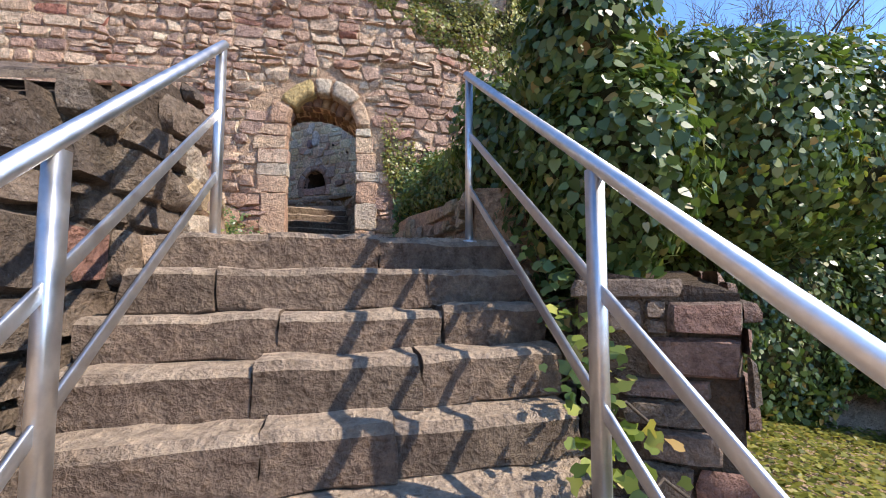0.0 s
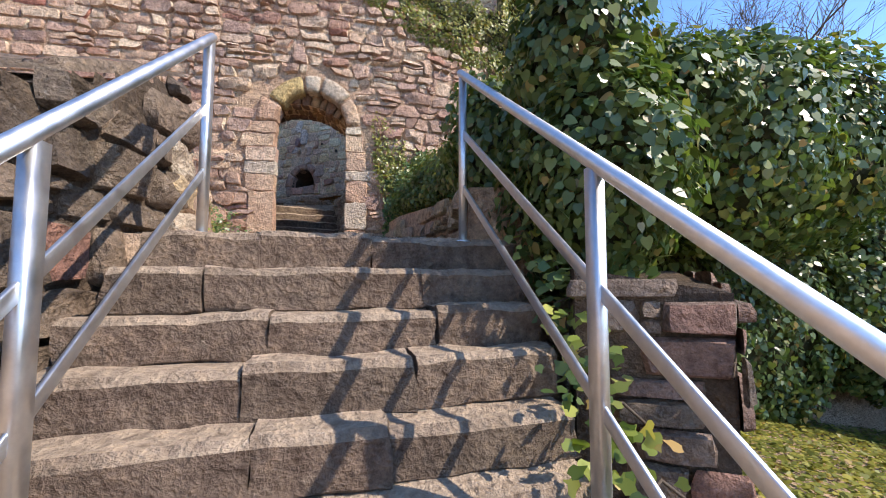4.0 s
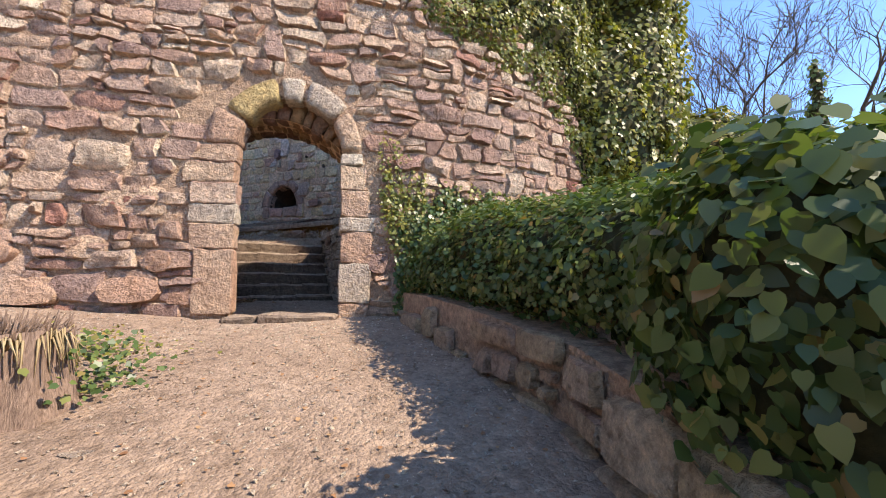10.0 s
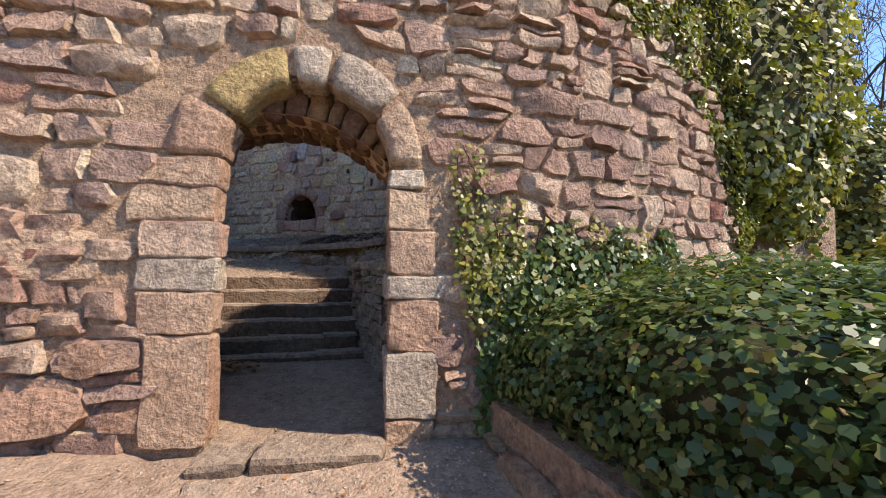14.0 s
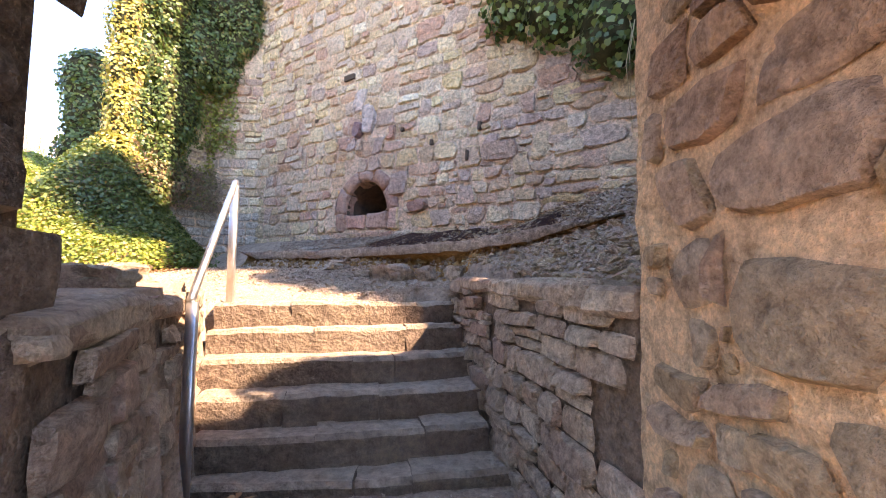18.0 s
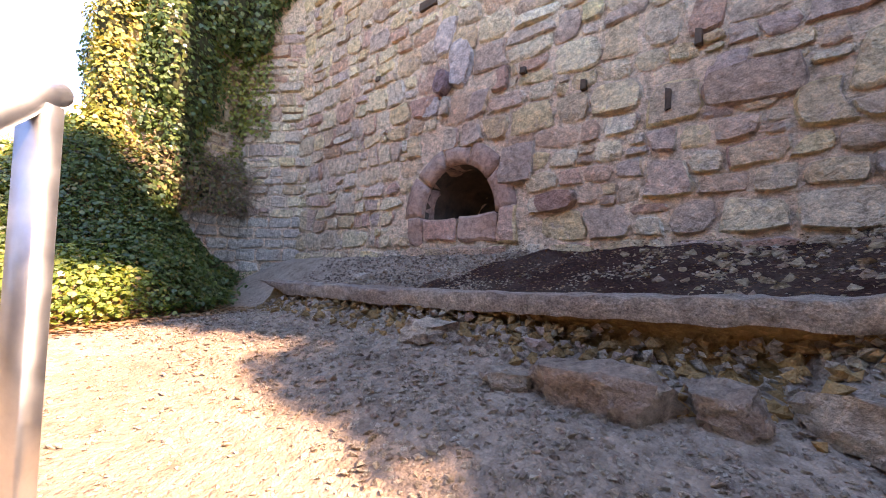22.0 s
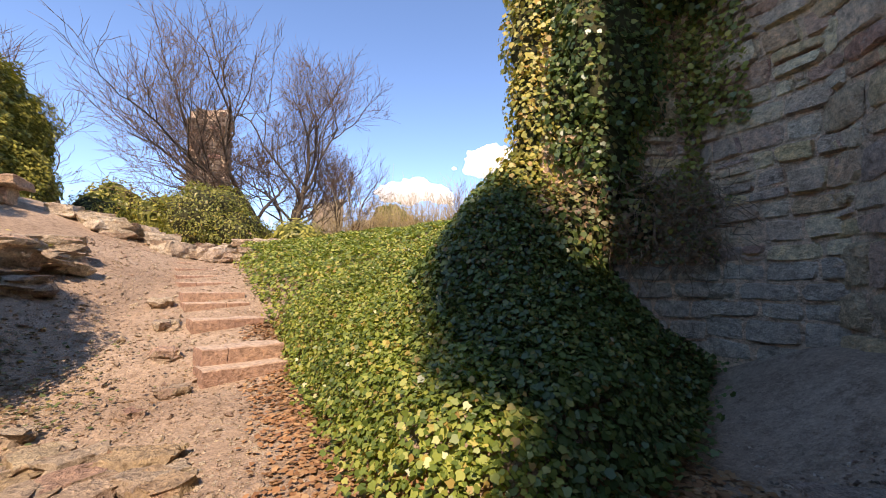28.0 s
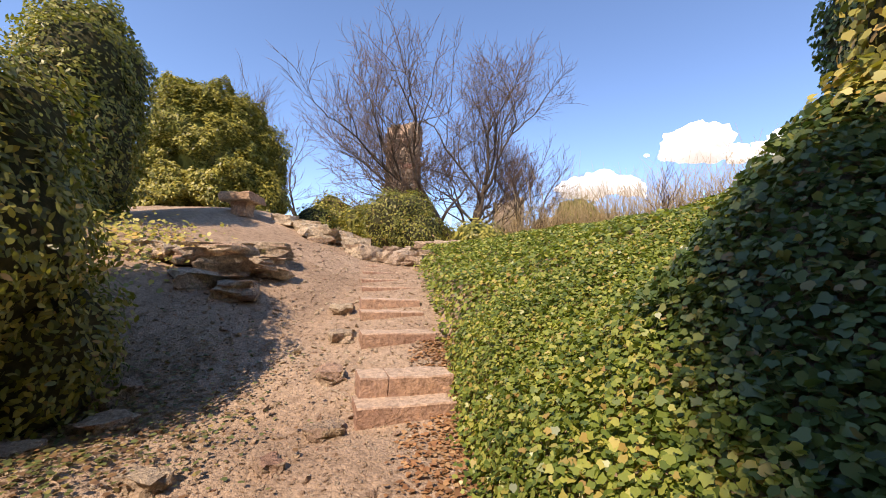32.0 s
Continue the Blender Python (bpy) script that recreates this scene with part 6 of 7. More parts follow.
# outcrop and the row of stones along the crest
for n, (x, y, s, dz) in enumerate(((-9.5, 1.75, (0.9, 0.5, 0.3), 0.0), (-9.9, 1.3, (0.8, 0.6, 0.32), 0.1), (-9.3, 1.2, (0.6, 0.5, 0.26), 0.0), (-9.8, 0.75, (0.8, 0.5, 0.3), 0.05), (-10.4, 1.6, (0.9, 0.6, 0.35), 0.12), (-10.1, 1.0, (1.1, 0.7, 0.28), 0.3), (-9.6, 0.3, (0.7, 0.5, 0.3), 0.0), (-10.9, 1.3, (1.0, 0.5, 0.3), 0.25), (-10.0, 1.55, (0.8, 0.5, 0.22), 0.34))):
    rock_at(x, y, s, stone_grey, 300 + n, "weathered sandstone slab of the outcrop beside the path", "outcrop slabs", dz * 0.6 - 0.03, 0.4 + 0.2 * n)
for n in range(15):
    y = 0.4 + n * 0.27
    x = -13.9 - 0.25 * math.sin(n * 1.3) + 0.35 * (n > 9)
    s = rnd.uniform(0.3, 0.6)
    rock_at(x, y, (s * 1.2, s, s * 0.7), stone_grey if n % 3 else stone_pale, 330 + n, "rough building stone in the row along the crest", "crest stones", 0.05)
for n in range(7):
    rock_at(-14.4 - 0.1 * n, 3.2 + n * 0.28, (0.55, 0.4, 0.28), stone_pale if n == 1 else stone_grey, 350 + n, "squared stone laid along the top of the steps", "crest stones", 0.1, 1.5)
# stones on and beside the path
for n, (x, y, s) in enumerate(((-5.9, 3.45, 0.24), (-6.2, 3.1, 0.2), (-6.5, 3.75, 0.16), (-5.1, 3.0, 0.3), (-4.7, 2.8, 0.26), (-4.9, 2.55, 0.34), (-4.4, 3.0, 0.22), (-5.4, 2.6, 0.28), (-5.8, 2.3, 0.25), (-4.2, 2.6, 0.3), (-6.9, 2.2, 0.26), (-7.4, 1.9, 0.3), (-6.4, 2.0, 0.22), (-7.0, 3.95, 0.22), (-7.9, 3.7, 0.25), (-8.9, 3.5, 0.28), (-9.9, 3.2, 0.3), (-3.6, 3.2, 0.2), (-3.9, 3.5, 0.16))):
    rock_at(x, y, (s * 1.3, s, s * 0.6), stone_grey, 370 + n, "loose grey-brown stone lying on the path", "path stones")
rock_at(-0.58, 4.28, (0.42, 0.22, 0.26), stone_grey, 400, "split sandstone block half buried before the ledge", turn=-0.45)
rock_at(-0.9, 4.42, (0.18, 0.14, 0.11), stone_grey, 401, "split sandstone block half buried before the ledge", turn=0.2)
rock_at(-1.3, 5.0, (0.26, 0.2, 0.12), stone_grey, 406, "grey boulder sunk in the path before the ledge", turn=0.7)
rock_at(0.15, 4.05, (0.24, 0.2, 0.2), stone_grey, 402, "angular rock at the head of the retaining wall", turn=0.6)
rock_at(-0.2, 4.15, (0.2, 0.18, 0.18), stone_grey, 403, "angular rock at the head of the retaining wall", turn=1.2)
rock_at(-0.72, 4.75, (0.1, 0.08, 0.08), stone_red, 404, "small red brick fragment on the ground")
rock_at(-2.2, 6.6, (0.2, 0.16, 0.12), stone_pale, 405, "pale stone lying on the soil below the tower")
for n in range(12):
    rock_at(rnd.uniform(-3.4, -1.75), rnd.uniform(1.2, 2.9), (rnd.uniform(0.2, 0.45), rnd.uniform(0.15, 0.3), rnd.uniform(0.1, 0.2)), stone_grey, 410 + n, "rubble stone on the bank behind the low wall", "bank rubble")
for n, (x, y, s) in enumerate(((-0.27, -2.79, 0.22), (-0.19, -3.26, 0.26), (-0.08, -3.5, 0.3), (0.35, -2.9, 0.1))):
    rock_at(x, y, (s, s * 0.7, s * 0.2), stone_pale, 430 + n, "flat pale stone sunk in the terrace", "terrace stones", -0.03)
for n in range(34):
    q = rnd.uniform(0.1, 0.32)
    rock_at(-5.25 + rnd.gauss(0, 0.35), 3.65 + rnd.gauss(0, 0.22), (q * 1.2, q * 0.8, q * 0.45), stone_grey if n % 3 else stone_tan, 450 + n, "angular rubble stone heaped beside the path", "rubble heap", rnd.uniform(0, 0.06))
# stone seat
seat = empty("stone_table", (-13.3, -0.4, float(height(-13.3, -0.4)) - 0.05), "flat sandstone slab on a short stone pillar", "table")
block(seat, -13.5, -13.1, -0.6, -0.2, seat.location.z, seat.location.z + 0.36, stone_jamb, 440, "pillar", 0.02)
block(seat, -13.7, -12.9, -0.78, -0.02, seat.location.z + 0.36, seat.location.z + 0.56, stone_jamb, 441, "slab", 0.04)

# ---- gravel and fallen leaves ----
not_ivy = lambda x, y: (toe_distance(x, y) < 0) & ~((y < top_line(x)) & (y > 0.0) & (x > -2.0) & (x < 0.75)) & ~((y > -0.05) & (y < 0.9))
top_line = lambda x: 3.35 + 0.23 * (x + 1.86)
scatter("gravel", spots(8000, -3.6, 0.4, 3.6, 6.6, 29, lambda x, y: not_ivy(x, y) & (y > 5.1 - 0.62 * (x + 2.9) - 0.3)), (0.006, 0.026), stone_grey, 9, "grey-brown stony debris before the ledge", "gravel")
scatter("gravel", spots(6000, -3.6, 0.4, 3.6, 6.6, 30, not_ivy), (0.004, 0.014), stone_pale, 10, "small pale pebbles on the yard", "gravel")
scatter("gravel", spots(5200, -8.5, 0.9, 2.9, 7.6, 21, not_ivy), (0.006, 0.022), stone_pale, 1, "pale gravel on the yard path", "gravel")
scatter("gravel", spots(9500, 0.0, 3.6, 1.7, 6.2, 22, lambda x, y: x > 0.75 - 0.2 * (y - 1.6)), (0.007, 0.03), stone_tan, 2, "stony debris on the earth bank", "gravel")
scatter("gravel", spots(1500, 0.0, 3.6, 1.7, 6.2, 32, lambda x, y: x > 0.75 - 0.2 * (y - 1.6)), (0.025, 0.07), stone_tan, 13, "broken stone debris on the earth bank", "gravel", 0.7)
scatter("gravel", spots(4200, 0.0, 3.6, 1.7, 6.2, 35, lambda x, y: x > 0.75 - 0.2 * (y - 1.6)), (0.008, 0.034), stone_pale, 16, "pale stone chips on the earth bank", "gravel", 0.7)
scatter("gravel", spots(700, -14, -4.2, 1.2, 4.8, 33, not_ivy), (0.02, 0.06), stone_grey, 14, "loose stones on the slope path", "gravel", 0.6)
scatter("gravel", spots(9000, -14, -4.5, 1.2, 4.8, 23, not_ivy), (0.006, 0.024), stone_grey, 3, "gravel on the slope path", "gravel")
scatter("gravel", spots(5000, -3.0, 1.7, -4.5, -0.1, 24), (0.004, 0.018), stone_pale, 4, "fine gravel on the terrace", "gravel")
scatter("gravel", spots(500, -1.0, 0.5, 0.3, 2.4, 25), (0.006, 0.02), stone_grey, 5, "gravel on the passage floor", "gravel")
litter = empty("fallen_leaves", (-5, 4.9, 1.4), "dry brown leaves fallen along the foot of the ivy", "leaves", kind="stuff")
r = np.random.RandomState(77)
x, y = r.uniform(-9, -3.4, 42000), r.uniform(4.4, 7.2, 42000)
d = toe_distance(x, y)
ok = (d > -0.6 * r.random(42000) ** 1.7) & (d < 0.16)
x, y = x[ok], y[ok]
leaves("leaves", np.stack([x, y, height(x, y) + 0.012 + 0.02 * r.random(len(x))], 1), np.tile([0, 0, 1.0], (len(x), 1)), 0.042, leaf_dead, litter, 0.05, 71, up=1.2)
corner_litter = empty("fallen_leaves", (-1.3, 2.1, 0.05), "dry brown leaves gathered in the corner below the steps", "leaves", kind="stuff")
r = np.random.RandomState(78)
x, y = -1.25 + 0.2 * r.normal(size=420), 2.1 + 0.16 * r.normal(size=420)
ok = (y < 2.3) & (x > -1.42)
x, y = x[ok], y[ok]
leaves("leaves", np.stack([x, y, height(x, y) + 0.015 + 0.05 * r.random(len(x))], 1), np.tile([0, 0, 1.0], (len(x), 1)), 0.06, leaf_dead, corner_litter, 0.05, 72, up=1.0)
terrace_litter = empty("fallen_leaves", (0.5, -2.5, -0.2), "scattered dry leaves on the terrace", "leaves", kind="stuff")
x, y = r.uniform(-2.5, 1.7, 600), r.uniform(-4.4, -0.2, 600)
leaves("leaves", np.stack([x, y, height(x, y) + 0.01], 1), np.tile([0, 0, 1.0], (600, 1)), 0.024, leaf_dead, terrace_litter, 0.05, 73, up=1.2)

shade_litter = empty("fallen_leaves", (-6.2, 2.2, 1.4), "dark leaf litter in the shade of the bush", "leaves", kind="stuff")
x, y = -6.6 + 1.0 * r.normal(size=3800), 2.1 + 0.6 * r.normal(size=3800)
leaves("leaves", np.stack([x, y, height(x, y) + 0.012 + 0.05 * r.random(3800)], 1), np.tile([0, 0, 1.0], (3800, 1)), 0.04, leaf_dry_ivy, shade_litter, 0.05, 74, up=1.0)

# ---- bushes beside the slope ----
shrub("evergreen_bush", (-6.3, 1.1, 1.4), [((-6.35, 1.25, 3.0), (0.9, 1.0, 1.25)), ((-6.2, 1.0, 2.2), (0.8, 0.85, 0.8)), ((-6.1, 0.3, 3.7), (0.95, 0.95, 1.0)), ((-7.0, 0.2, 2.8), (1.0, 1.0, 1.2)), ((-6.1, 0.1, 4.9), (1.0, 1.0, 1.1)), ((-6.95, 1.6, 1.9), (0.6, 0.55, 0.75))], 800, 0.07, leaf_olive, "tall dark evergreen bush overhanging the path", "bush", 81, 0.16, OVAL)
shrub("evergreen_bush", (-10.3, -1.9, 2.6), [((-10.3, -1.9, 4.8), (1.2, 1.0, 2.2)), ((-9.9, -1.7, 3.4), (1.0, 0.85, 1.1)), ((-10.9, -2.3, 6.0), (1.1, 1.0, 1.8))], 560, 0.085, leaf_olive, "tall dark evergreen bush behind the outcrop", "bush", 86, 0.16, OVAL)
shrub("evergreen_bush", (-16.5, -3.3, 4.0), [((-16.5, -3.3, 6.1), (2.2, 2.2, 2.6)), ((-16.0, -3.9, 5.2), (2.0, 1.9, 1.8)), ((-16.2, -2.3, 5.0), (1.7, 1.5, 1.8)), ((-16.4, -3.5, 7.3), (1.6, 1.6, 1.5))], 900, 0.1, leaf_bush, "large rounded evergreen bush lit yellow-green", "bush", 82, 0.2, OVAL, lump=0.3, up=0.8)
shrub("evergreen_bush", (-18.5, 2.6, 3.3), [((-18.5, 2.7, 4.45), (1.5, 1.45, 1.5)), ((-18.0, 3.5, 4.0), (1.2, 1.1, 1.1))], 330, 0.09, leaf_olive, "rounded evergreen shrub behind the crest stones", "bush", 83, 0.18, OVAL)
shrub("evergreen_bush", (-18.6, -0.4, 3.4), [((-18.6, -0.5, 4.1), (1.1, 1.0, 1.15)), ((-18.8, 0.3, 3.8), (0.8, 0.7, 0.8))], 330, 0.09, leaf_olive, "low evergreen shrub behind the crest stones", "bush", 84, 0.18, OVAL)
shrub("evergreen_bush", (-17.5, 5.6, 3.2), [((-17.5, 5.6, 3.9), (1.4, 1.1, 0.8))], 80, 0.15, leaf_bush, "low evergreen shrub at the foot of the bare tree", "bush", 85, 0.16, OVAL)
weeds = empty("creeping_plant", (-9.3, 0.6, 2.2), "straggly creeping plant over the bank", "plant")
r = np.random.RandomState(91)
x, y = -9.4 + 0.7 * r.normal(size=900), 0.1 + 0.5 * r.normal(size=900)
leaves("leaves", np.stack([x, y, height(x, y) + 0.3 * r.random(900)], 1), np.tile([0.5, 0.3, 0.7], (900, 1)), 0.07, leaf_yellow, weeds, 0.4, 92)


# ---- bare trees ----
def grow(base, up, length, radius, depth, r, out, spread_angle=0.55, droop=0.0):
    """Branches as (points, radii), forking down to twigs."""
    pts, d, p = [Vector(base)], Vector(up).normalized(), Vector(base)
    segs = 4 if depth > 1 else 3
    for k in range(segs):
        d = (d + Vector((r.gauss(0, 0.22), r.gauss(0, 0.22), r.gauss(0.06, 0.12) - droop))).normalized()
        p = p + d * length / segs
        pts.append(p.copy())
    radii = [max(0.007, radius * (1 - 0.45 * k / segs)) for k in range(segs + 1)]
    if depth == 0:
        radii[-1] = radius * 0.25
    out.append((pts, radii, depth))
    if depth == 0:
        return
    n = r.choice((3, 4)) if depth > 1 else r.choice((3, 4, 5))
    for k in range(n):
        at = 0.35 + 0.65 * (k + r.random()) / n
        i = min(int(at * segs), segs - 1)
        q = pts[i].lerp(pts[i + 1], at * segs - i)
        axis = d.cross(Vector((r.gauss(0, 1), r.gauss(0, 1), r.gauss(0, 1)))).normalized()
        nd = Matrix.Rotation(r.uniform(0.6, 1.3) * spread_angle, 3, axis) @ d
        nd = (nd + Vector((0, 0, 0.18))).normalized()
        grow(q, nd, length * r.uniform(0.55, 0.8), radii[i] * r.uniform(0.5, 0.7), depth - 1, r, out, spread_angle, droop)
    grow(pts[-1], d, length * 0.72, radii[-1] * 0.9, depth - 1, r, out, spread_angle, droop)


def bare_tree(base, tall, radius, depth, seed, label, stems=1, spread_angle=0.55, twig_mat=None):
    r = random.Random(seed)
    ob = empty("bare_tree", base, label, "tree")
    out = []
    for k in range(stems):
        lean = Vector((r.gauss(0, 0.4), r.gauss(0, 0.4), 1)) if stems > 1 else Vector((0.02, 0.03, 1))
        grow((base[0] + 0.2 * (stems > 1) * r.gauss(0, 1), base[1] + 0.2 * (stems > 1) * r.gauss(0, 1), base[2] - 0.2), lean, tall * 0.36, radius, depth, r, out, spread_angle)
    for name, test, mat, sides in (("trunk", lambda d: d == depth, bark, 9), ("crown", lambda d: 1 < d < depth, bark, 5), ("twig_crown", lambda d: d <= 1, twig_mat or twig, 3)):
        v, f = [], []
        for pts, radii, d in out:
            if test(d):
                a, b = tube(pts, radii, sides)
                f += [tuple(q + len(v) for q in g) for g in b]
                v += a
        tagged(part(name, mesh_of(name, local(ob, v), f, mat), mat, ob), kind="stuff" if name == "twig_crown" else "")
    return ob


bare_tree((-23.5, 4.9, 3.4), 12.0, 0.19, 5, 3, "large spreading bare tree against the sky", 5, 0.78)
bare_tree((-24, -3.2, 3.5), 10, 0.12, 4, 5, "slender bare tree behind the bushes", 2, 0.45)
bare_tree((-27, -7.5, 3.5), 12, 0.16, 4, 6, "bare tree rising behind the rounded bush", 1, 0.6)
bare_tree((-26, 8.5, 3.5), 8, 0.1, 4, 7, "thin bare tree beside the castle ruin", 2, 0.45)
bare_tree((-20, 13.5, 4.2), 4.5, 0.05, 3, 8, "thin bare sapling behind the ivy slope", 2, 0.5)
bare_tree((12.6, 4.9, 0.0), 12, 0.13, 5, 9, "bare tree with dense dark twigs beyond the hedge", 1, 0.6, bark)
bare_tree((14.5, 3.2, 0.0), 11, 0.13, 4, 10, "bare tree with dark twigs beyond the hedge", 1, 0.6, bark)
bare_tree((9.0, 9.0, 0.5), 11, 0.14, 4, 12, "ivy-clad bare tree beyond the hedge", 1, 0.5, bark)
shrub("ivy_clad_tree", (13.2, 3.6, 0.0), [((13.2, 3.6, z), (0.38 - 0.03 * k, 0.38 - 0.03 * k, 0.8)) for k, z in enumerate((1.0, 2.0, 3.0, 4.0, 4.9, 5.7))], 130, 0.11, leaf_ivy, "slim tree trunk clad in dark ivy beyond the hedge", "tree", 96, 0.12, lump=0.5)
# trees and bushes beyond the hedge, on the sunny side
shrub("evergreen_tree", (9.5, 6.0, 0.0), [((9.6, 5.3, 3.4), (1.6, 1.4, 2.2)), ((10.2, 4.3, 3.3), (1.4, 1.3, 1.8)), ((8.2, 4.6, 2.2), (1.5, 1.4, 1.4)), ((10.8, 4.3, 1.8), (1.8, 1.6, 1.8))], 170, 0.12, leaf_olive, "ivy-covered tree beyond the hedge", "tree", 95, 0.2)
for n, (x, y, z, s) in enumerate(((7.5, -1.0, 0.4, 1.3), (9.5, 1.5, 0.8, 1.6), (8.5, -4.0, -0.4, 1.6), (12, -2.5, 0.2, 2.4), (13, 1.5, 0.8, 2.2), (10.5, -7.0, -1.6, 1.8))):
    shrub("evergreen_bush", (x, y, z - s), [((x, y, z), (s, s, s * 0.9)), ((x + 0.6 * s, y + 0.5 * s, z - 0.2), (s * 0.8, s * 0.8, s * 0.7))], 50, 0.17, leaf_bush, "dark shrub on the slope below the castle wall", "bush", 120 + n, 0.18, group="slope shrubs")

# ---- distant ruin, thickets and clouds ----
ruin = empty("castle_ruin", (-33, 1.0, 3.0), "ruined square sandstone tower among bare trees", "ruin")
solid("tower", [(-34.5, -0.6), (-32.26, -0.6), (-32.26, 1.6), (-34.5, 1.6)], 2.0, 14.4, mortar_tower, ruin, lambda x, y: 14.2 + 0.5 * (y > 1) - 0.5 * (x > -33))
for n, (a, b) in enumerate((((-32.2, -0.62), (-32.2, 1.62)), ((-32.2, 1.66), (-34.5, 1.66)))):
    set_stones(ruin, courses(0, 2.24, 3.0, 14.1 + 0.35 * n, (0.28, 0.46), (0.35, 0.8), 0.05, 301 + n, lambda u, z, w, h: z > 13.3 and math.sin(u * 5.1 + z) > 0.35), straight(a, b), stone_dark, 0.1, None, 300, bend=0.06, crag=0.7)
for n, (y0, y1, zt) in enumerate(((7.5, 9.6, 8.2), (10.4, 14, 7.2), (9.6, 10.4, 6.0))):
    solid("ruined_wall", [(-34, y0), (-32.8, y0), (-32.8, y1), (-34, y1)], 2.0, zt, stone_pale if n == 1 else stone_grey, ruin, lambda x, y, zt=zt, y0=y0: zt + (0.7 if y > y0 + 1 else 0))
thicket = empty("dry_thicket", (-22, 13, 3.5), "thicket of dry straw-coloured shoots beyond the ivy slope", "thicket", kind="stuff")
v, f = [], []
r = random.Random(4)
for n in range(4200):
    a = r.uniform(0, 1)
    x, y = -27 + 9 * a + r.gauss(0, 1.2), 6.5 + 14 * a + r.gauss(0, 2)
    z = float(3.4 + 1.6 * a)
    h = r.uniform(1.2, 3.6)
    p = Vector((x, y, z))
    q = p + Vector((r.gauss(0, 0.45), r.gauss(0, 0.45), h * 0.6))
    e = q + Vector((r.gauss(0, 0.6), r.gauss(0, 0.6), h * 0.4))
    a_, b_ = tube([p, q, e], [0.016, 0.01, 0.003], 3)
    f += [tuple(k + len(v) for k in g) for g in b_]
    v += a_
tagged(part("shoots", mesh_of("shoots", local(thicket, v), f, straw), straw, thicket), kind="stuff")


def cloud(place, size, seed):
    blobs = []
    r = random.Random(seed)
    for n in range(16):
        a = r.uniform(-1, 1)
        s = size * r.uniform(0.18, 0.42) * (1.15 - abs(a))
        blobs.append(((place[0] + r.uniform(-0.3, 0.3) * size, place[1] + a * size * 1.1, place[2] + s * 0.6 + r.uniform(0, 0.12) * size), (s * 1.3, s * 1.3, s * 0.8)))
    v, f = blob_core(blobs, 0.0, 0.5)
    return tagged(new("cloud", mesh_of("cloud", v, f, cloud_white)), "white fair-weather cloud low over the trees", "cloud", "clouds", "structure")


cloud((-420, 150, 95), 45, 1)
cloud((-400, 235, 130), 45, 2)
cloud((-300, 420, 190), 60, 3)
cloud((-380, 330, 120), 60, 4)


# ---- more growth behind the crest ----
far_wood = empty("bare_thicket", (-34, 6, 4.0), "belt of leafless grey-brown scrub behind the castle ruin", "thicket", kind="stuff")
v, f = [], []
r = random.Random(14)
for n in range(2600):
    a = r.uniform(-1, 1)
    x, y = -38 - 6 * (1 - a * a) + r.gauss(0, 2), 6 + 30 * a + r.gauss(0, 1)
    h = r.uniform(1.5, 4.2) * (0.6 + 0.4 * math.sin(a * 9) ** 2)
    p = Vector((x, y, 3.6))
    q = p + Vector((r.gauss(0, 0.4), r.gauss(0, 0.4), h * 0.6))
    e = q + Vector((r.gauss(0, 0.6), r.gauss(0, 0.6), h * 0.4))
    a_, b_ = tube([p, q, e], [0.05, 0.03, 0.008], 3)
    f += [tuple(k + len(v) for k in g) for g in b_]
    v += a_
tagged(part("shoots", mesh_of("shoots", local(far_wood, v), f, twig), twig, far_wood), kind="stuff")
for n, (x, y, s) in enumerate(((-21, -6.5, 1.8), (-24, -10, 2.6), (-22, 0.8, 1.2), (-26, 11.5, 1.4), (-28, 3.0, 1.6), (-25, -2.0, 1.3))):
    z = float(height(x, y))
    shrub("evergreen_bush", (x, y, z), [((x, y, z + 0.6 * s), (s, s, s * 0.9)), ((x + 0.3 * s, y + 0.7 * s, z + 0.4 * s), (s * 0.7, s * 0.7, s * 0.6))], 50, 0.17, leaf_bush, "evergreen shrub behind the crest of the slope", "bush", 140 + n, 0.18, OVAL, "crest shrubs")
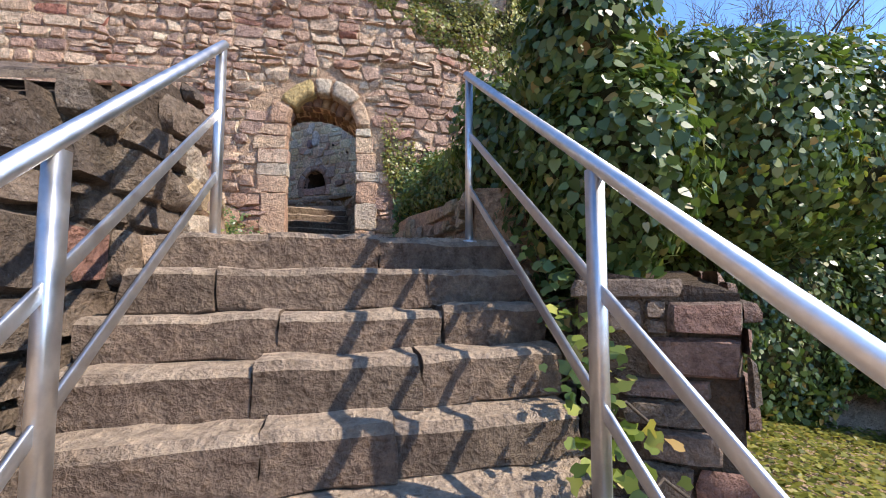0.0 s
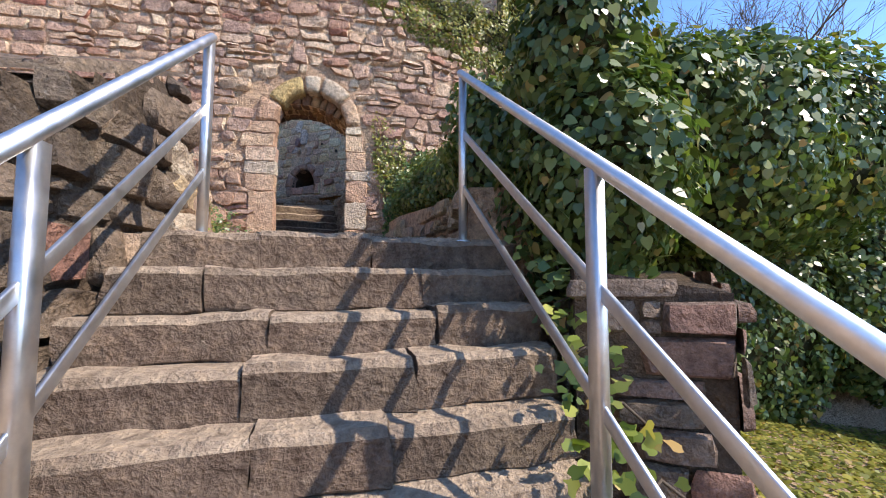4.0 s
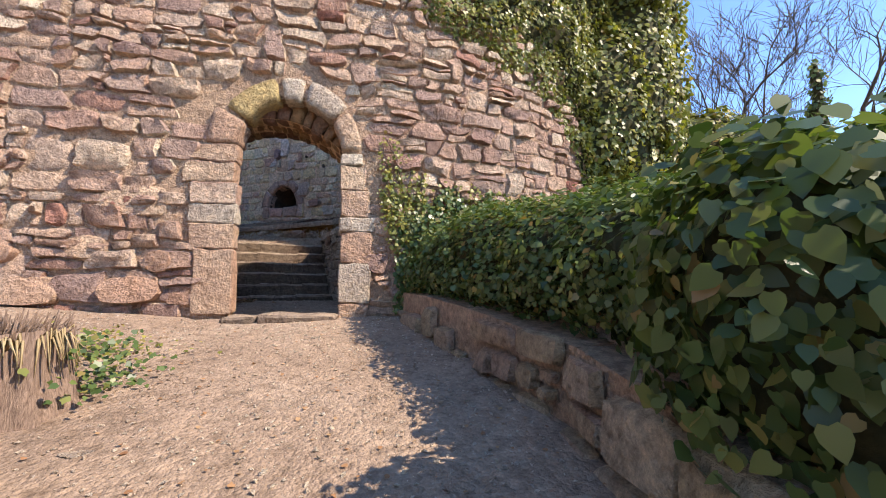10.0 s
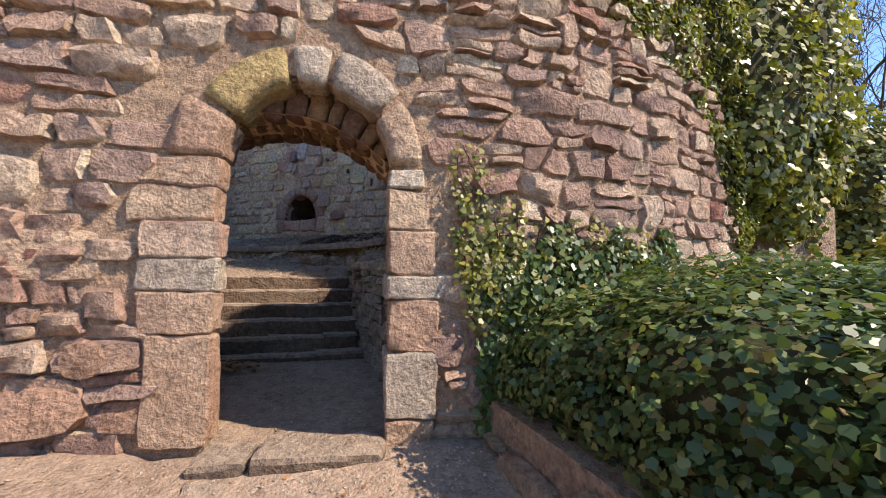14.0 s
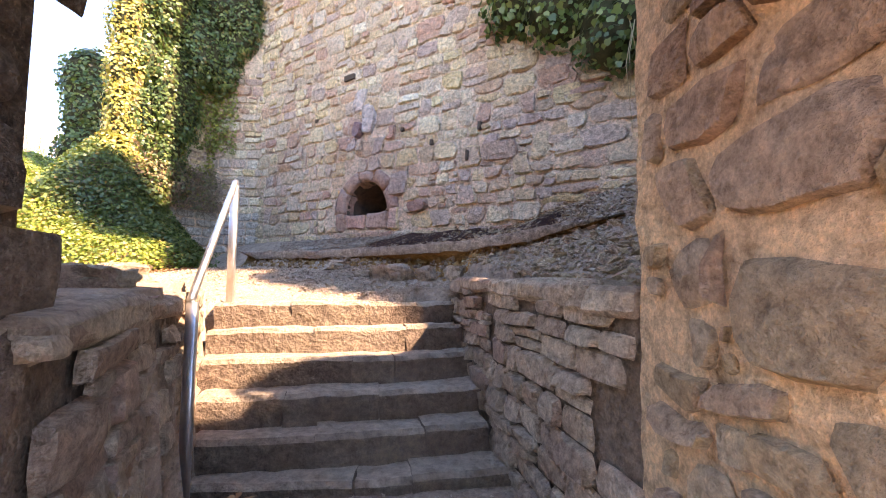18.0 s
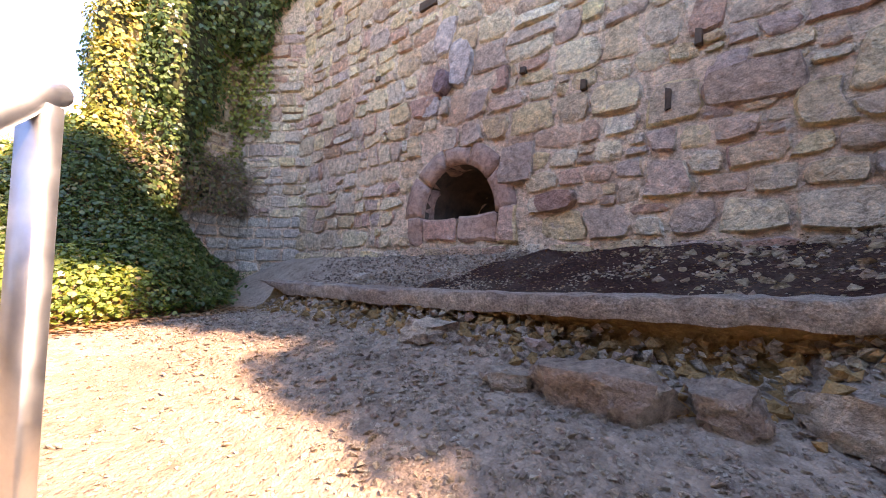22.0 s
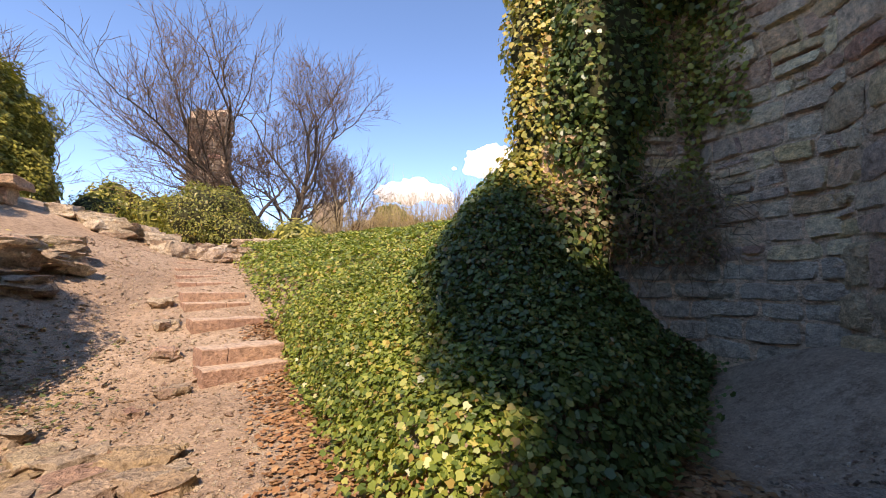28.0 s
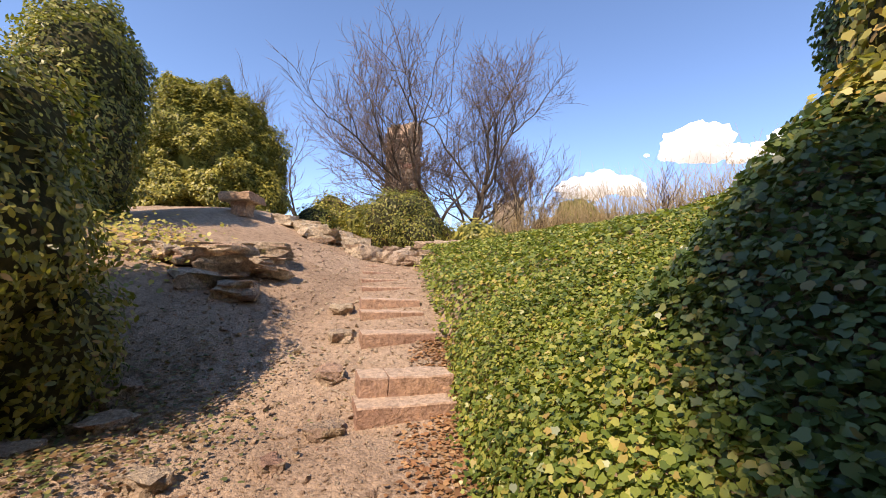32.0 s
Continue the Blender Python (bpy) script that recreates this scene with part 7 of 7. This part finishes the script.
# twigs and litter on the dark soil
soil_litter = empty("soil_litter", (-0.6, 5.9, 1.8), "twigs and dry leaves on the dark soil bed", "leaves", kind="stuff")
r = np.random.RandomState(95)
s_, d_ = r.uniform(-2.9, 1.6, 4200), r.uniform(0.18, 1.6, 4200)
x = EDGE_A.x + along.x * s_ + TO_TOWER.x * d_
y = EDGE_A.y + along.y * s_ + TO_TOWER.y * d_
leaves("leaves", np.stack([x, y, height(x, y) + 0.05 + 0.03 * r.random(4200)], 1), np.tile([0, 0, 1.0], (4200, 1)), 0.02, leaf_dead, soil_litter, 0.05, 96, up=1.0)
scatter("gravel", np.stack([x[:2200], y[:2200], height(x[:2200], y[:2200]) + 0.012], 1), (0.003, 0.01), stone_pale, 6, "pale stones scattered on the dark soil bed", "gravel")

r = np.random.RandomState(62)
s_, d_ = r.uniform(-3.2, 3.2, 6500), r.uniform(0.15, 2.0, 6500)
x, y = EDGE_A.x + along.x * s_ + TO_TOWER.x * d_, EDGE_A.y + along.y * s_ + TO_TOWER.y * d_
scatter("gravel", np.stack([x, y, height(x, y) + 0.004], 1), (0.005, 0.022), stone_side, 15, "dark grey gravel between the ledge and the tower", "gravel")
r = np.random.RandomState(61)
s_, d_ = r.uniform(-2.1, 2.4, 1700), -0.4 * r.random(1700) ** 1.5 + 0.06
x, y = EDGE_A.x + along.x * s_ + TO_TOWER.x * d_, EDGE_A.y + along.y * s_ + TO_TOWER.y * d_
z = height(x, y) + 0.12 * np.clip((d_ + 0.16) / 0.2, 0, 1) * r.random(1700)
scatter("gravel", np.stack([x, y, z], 1)[:900], (0.01, 0.045), stone_grey, 11, "crumbled stones at the foot of the ledge", "gravel", 0.8)
scatter("earth_crumbs", np.stack([x, y, z], 1)[900:], (0.01, 0.05), ochre, 12, "ochre earth crumbled from under the ledge", "soil", 0.8)
stump_ivy = empty("ivy_sprig", (-0.7, -2.1, 0.0), "small ivy sprig growing at the foot of the stump", "ivy")
pp = np.stack([-0.68 + 0.12 * r.normal(size=260), -2.1 + 0.2 * r.normal(size=260), -0.12 + 0.3 * r.random(260) ** 1.5], 1)
leaves("leaves", pp, np.tile([0.4, -0.5, 0.5], (260, 1)), 0.04, leaf_ivy, stump_ivy, 0.3, 63)
tuft = empty("grass_tuft", (-1.1, -1.5, -0.1), "small dry green tuft on the terrace", "plant", kind="stuff")
pp = np.stack([-1.1 + 0.25 * r.normal(size=500), -1.5 + 0.16 * r.normal(size=500), np.zeros(500)], 1)
pp[:, 2] = height(pp[:, 0], pp[:, 1]) + 0.14 * r.random(500)
leaves("leaves", pp, np.tile([0, -0.3, 0.8], (500, 1)), 0.03, leaf_olive, tuft, 0.1, 64)
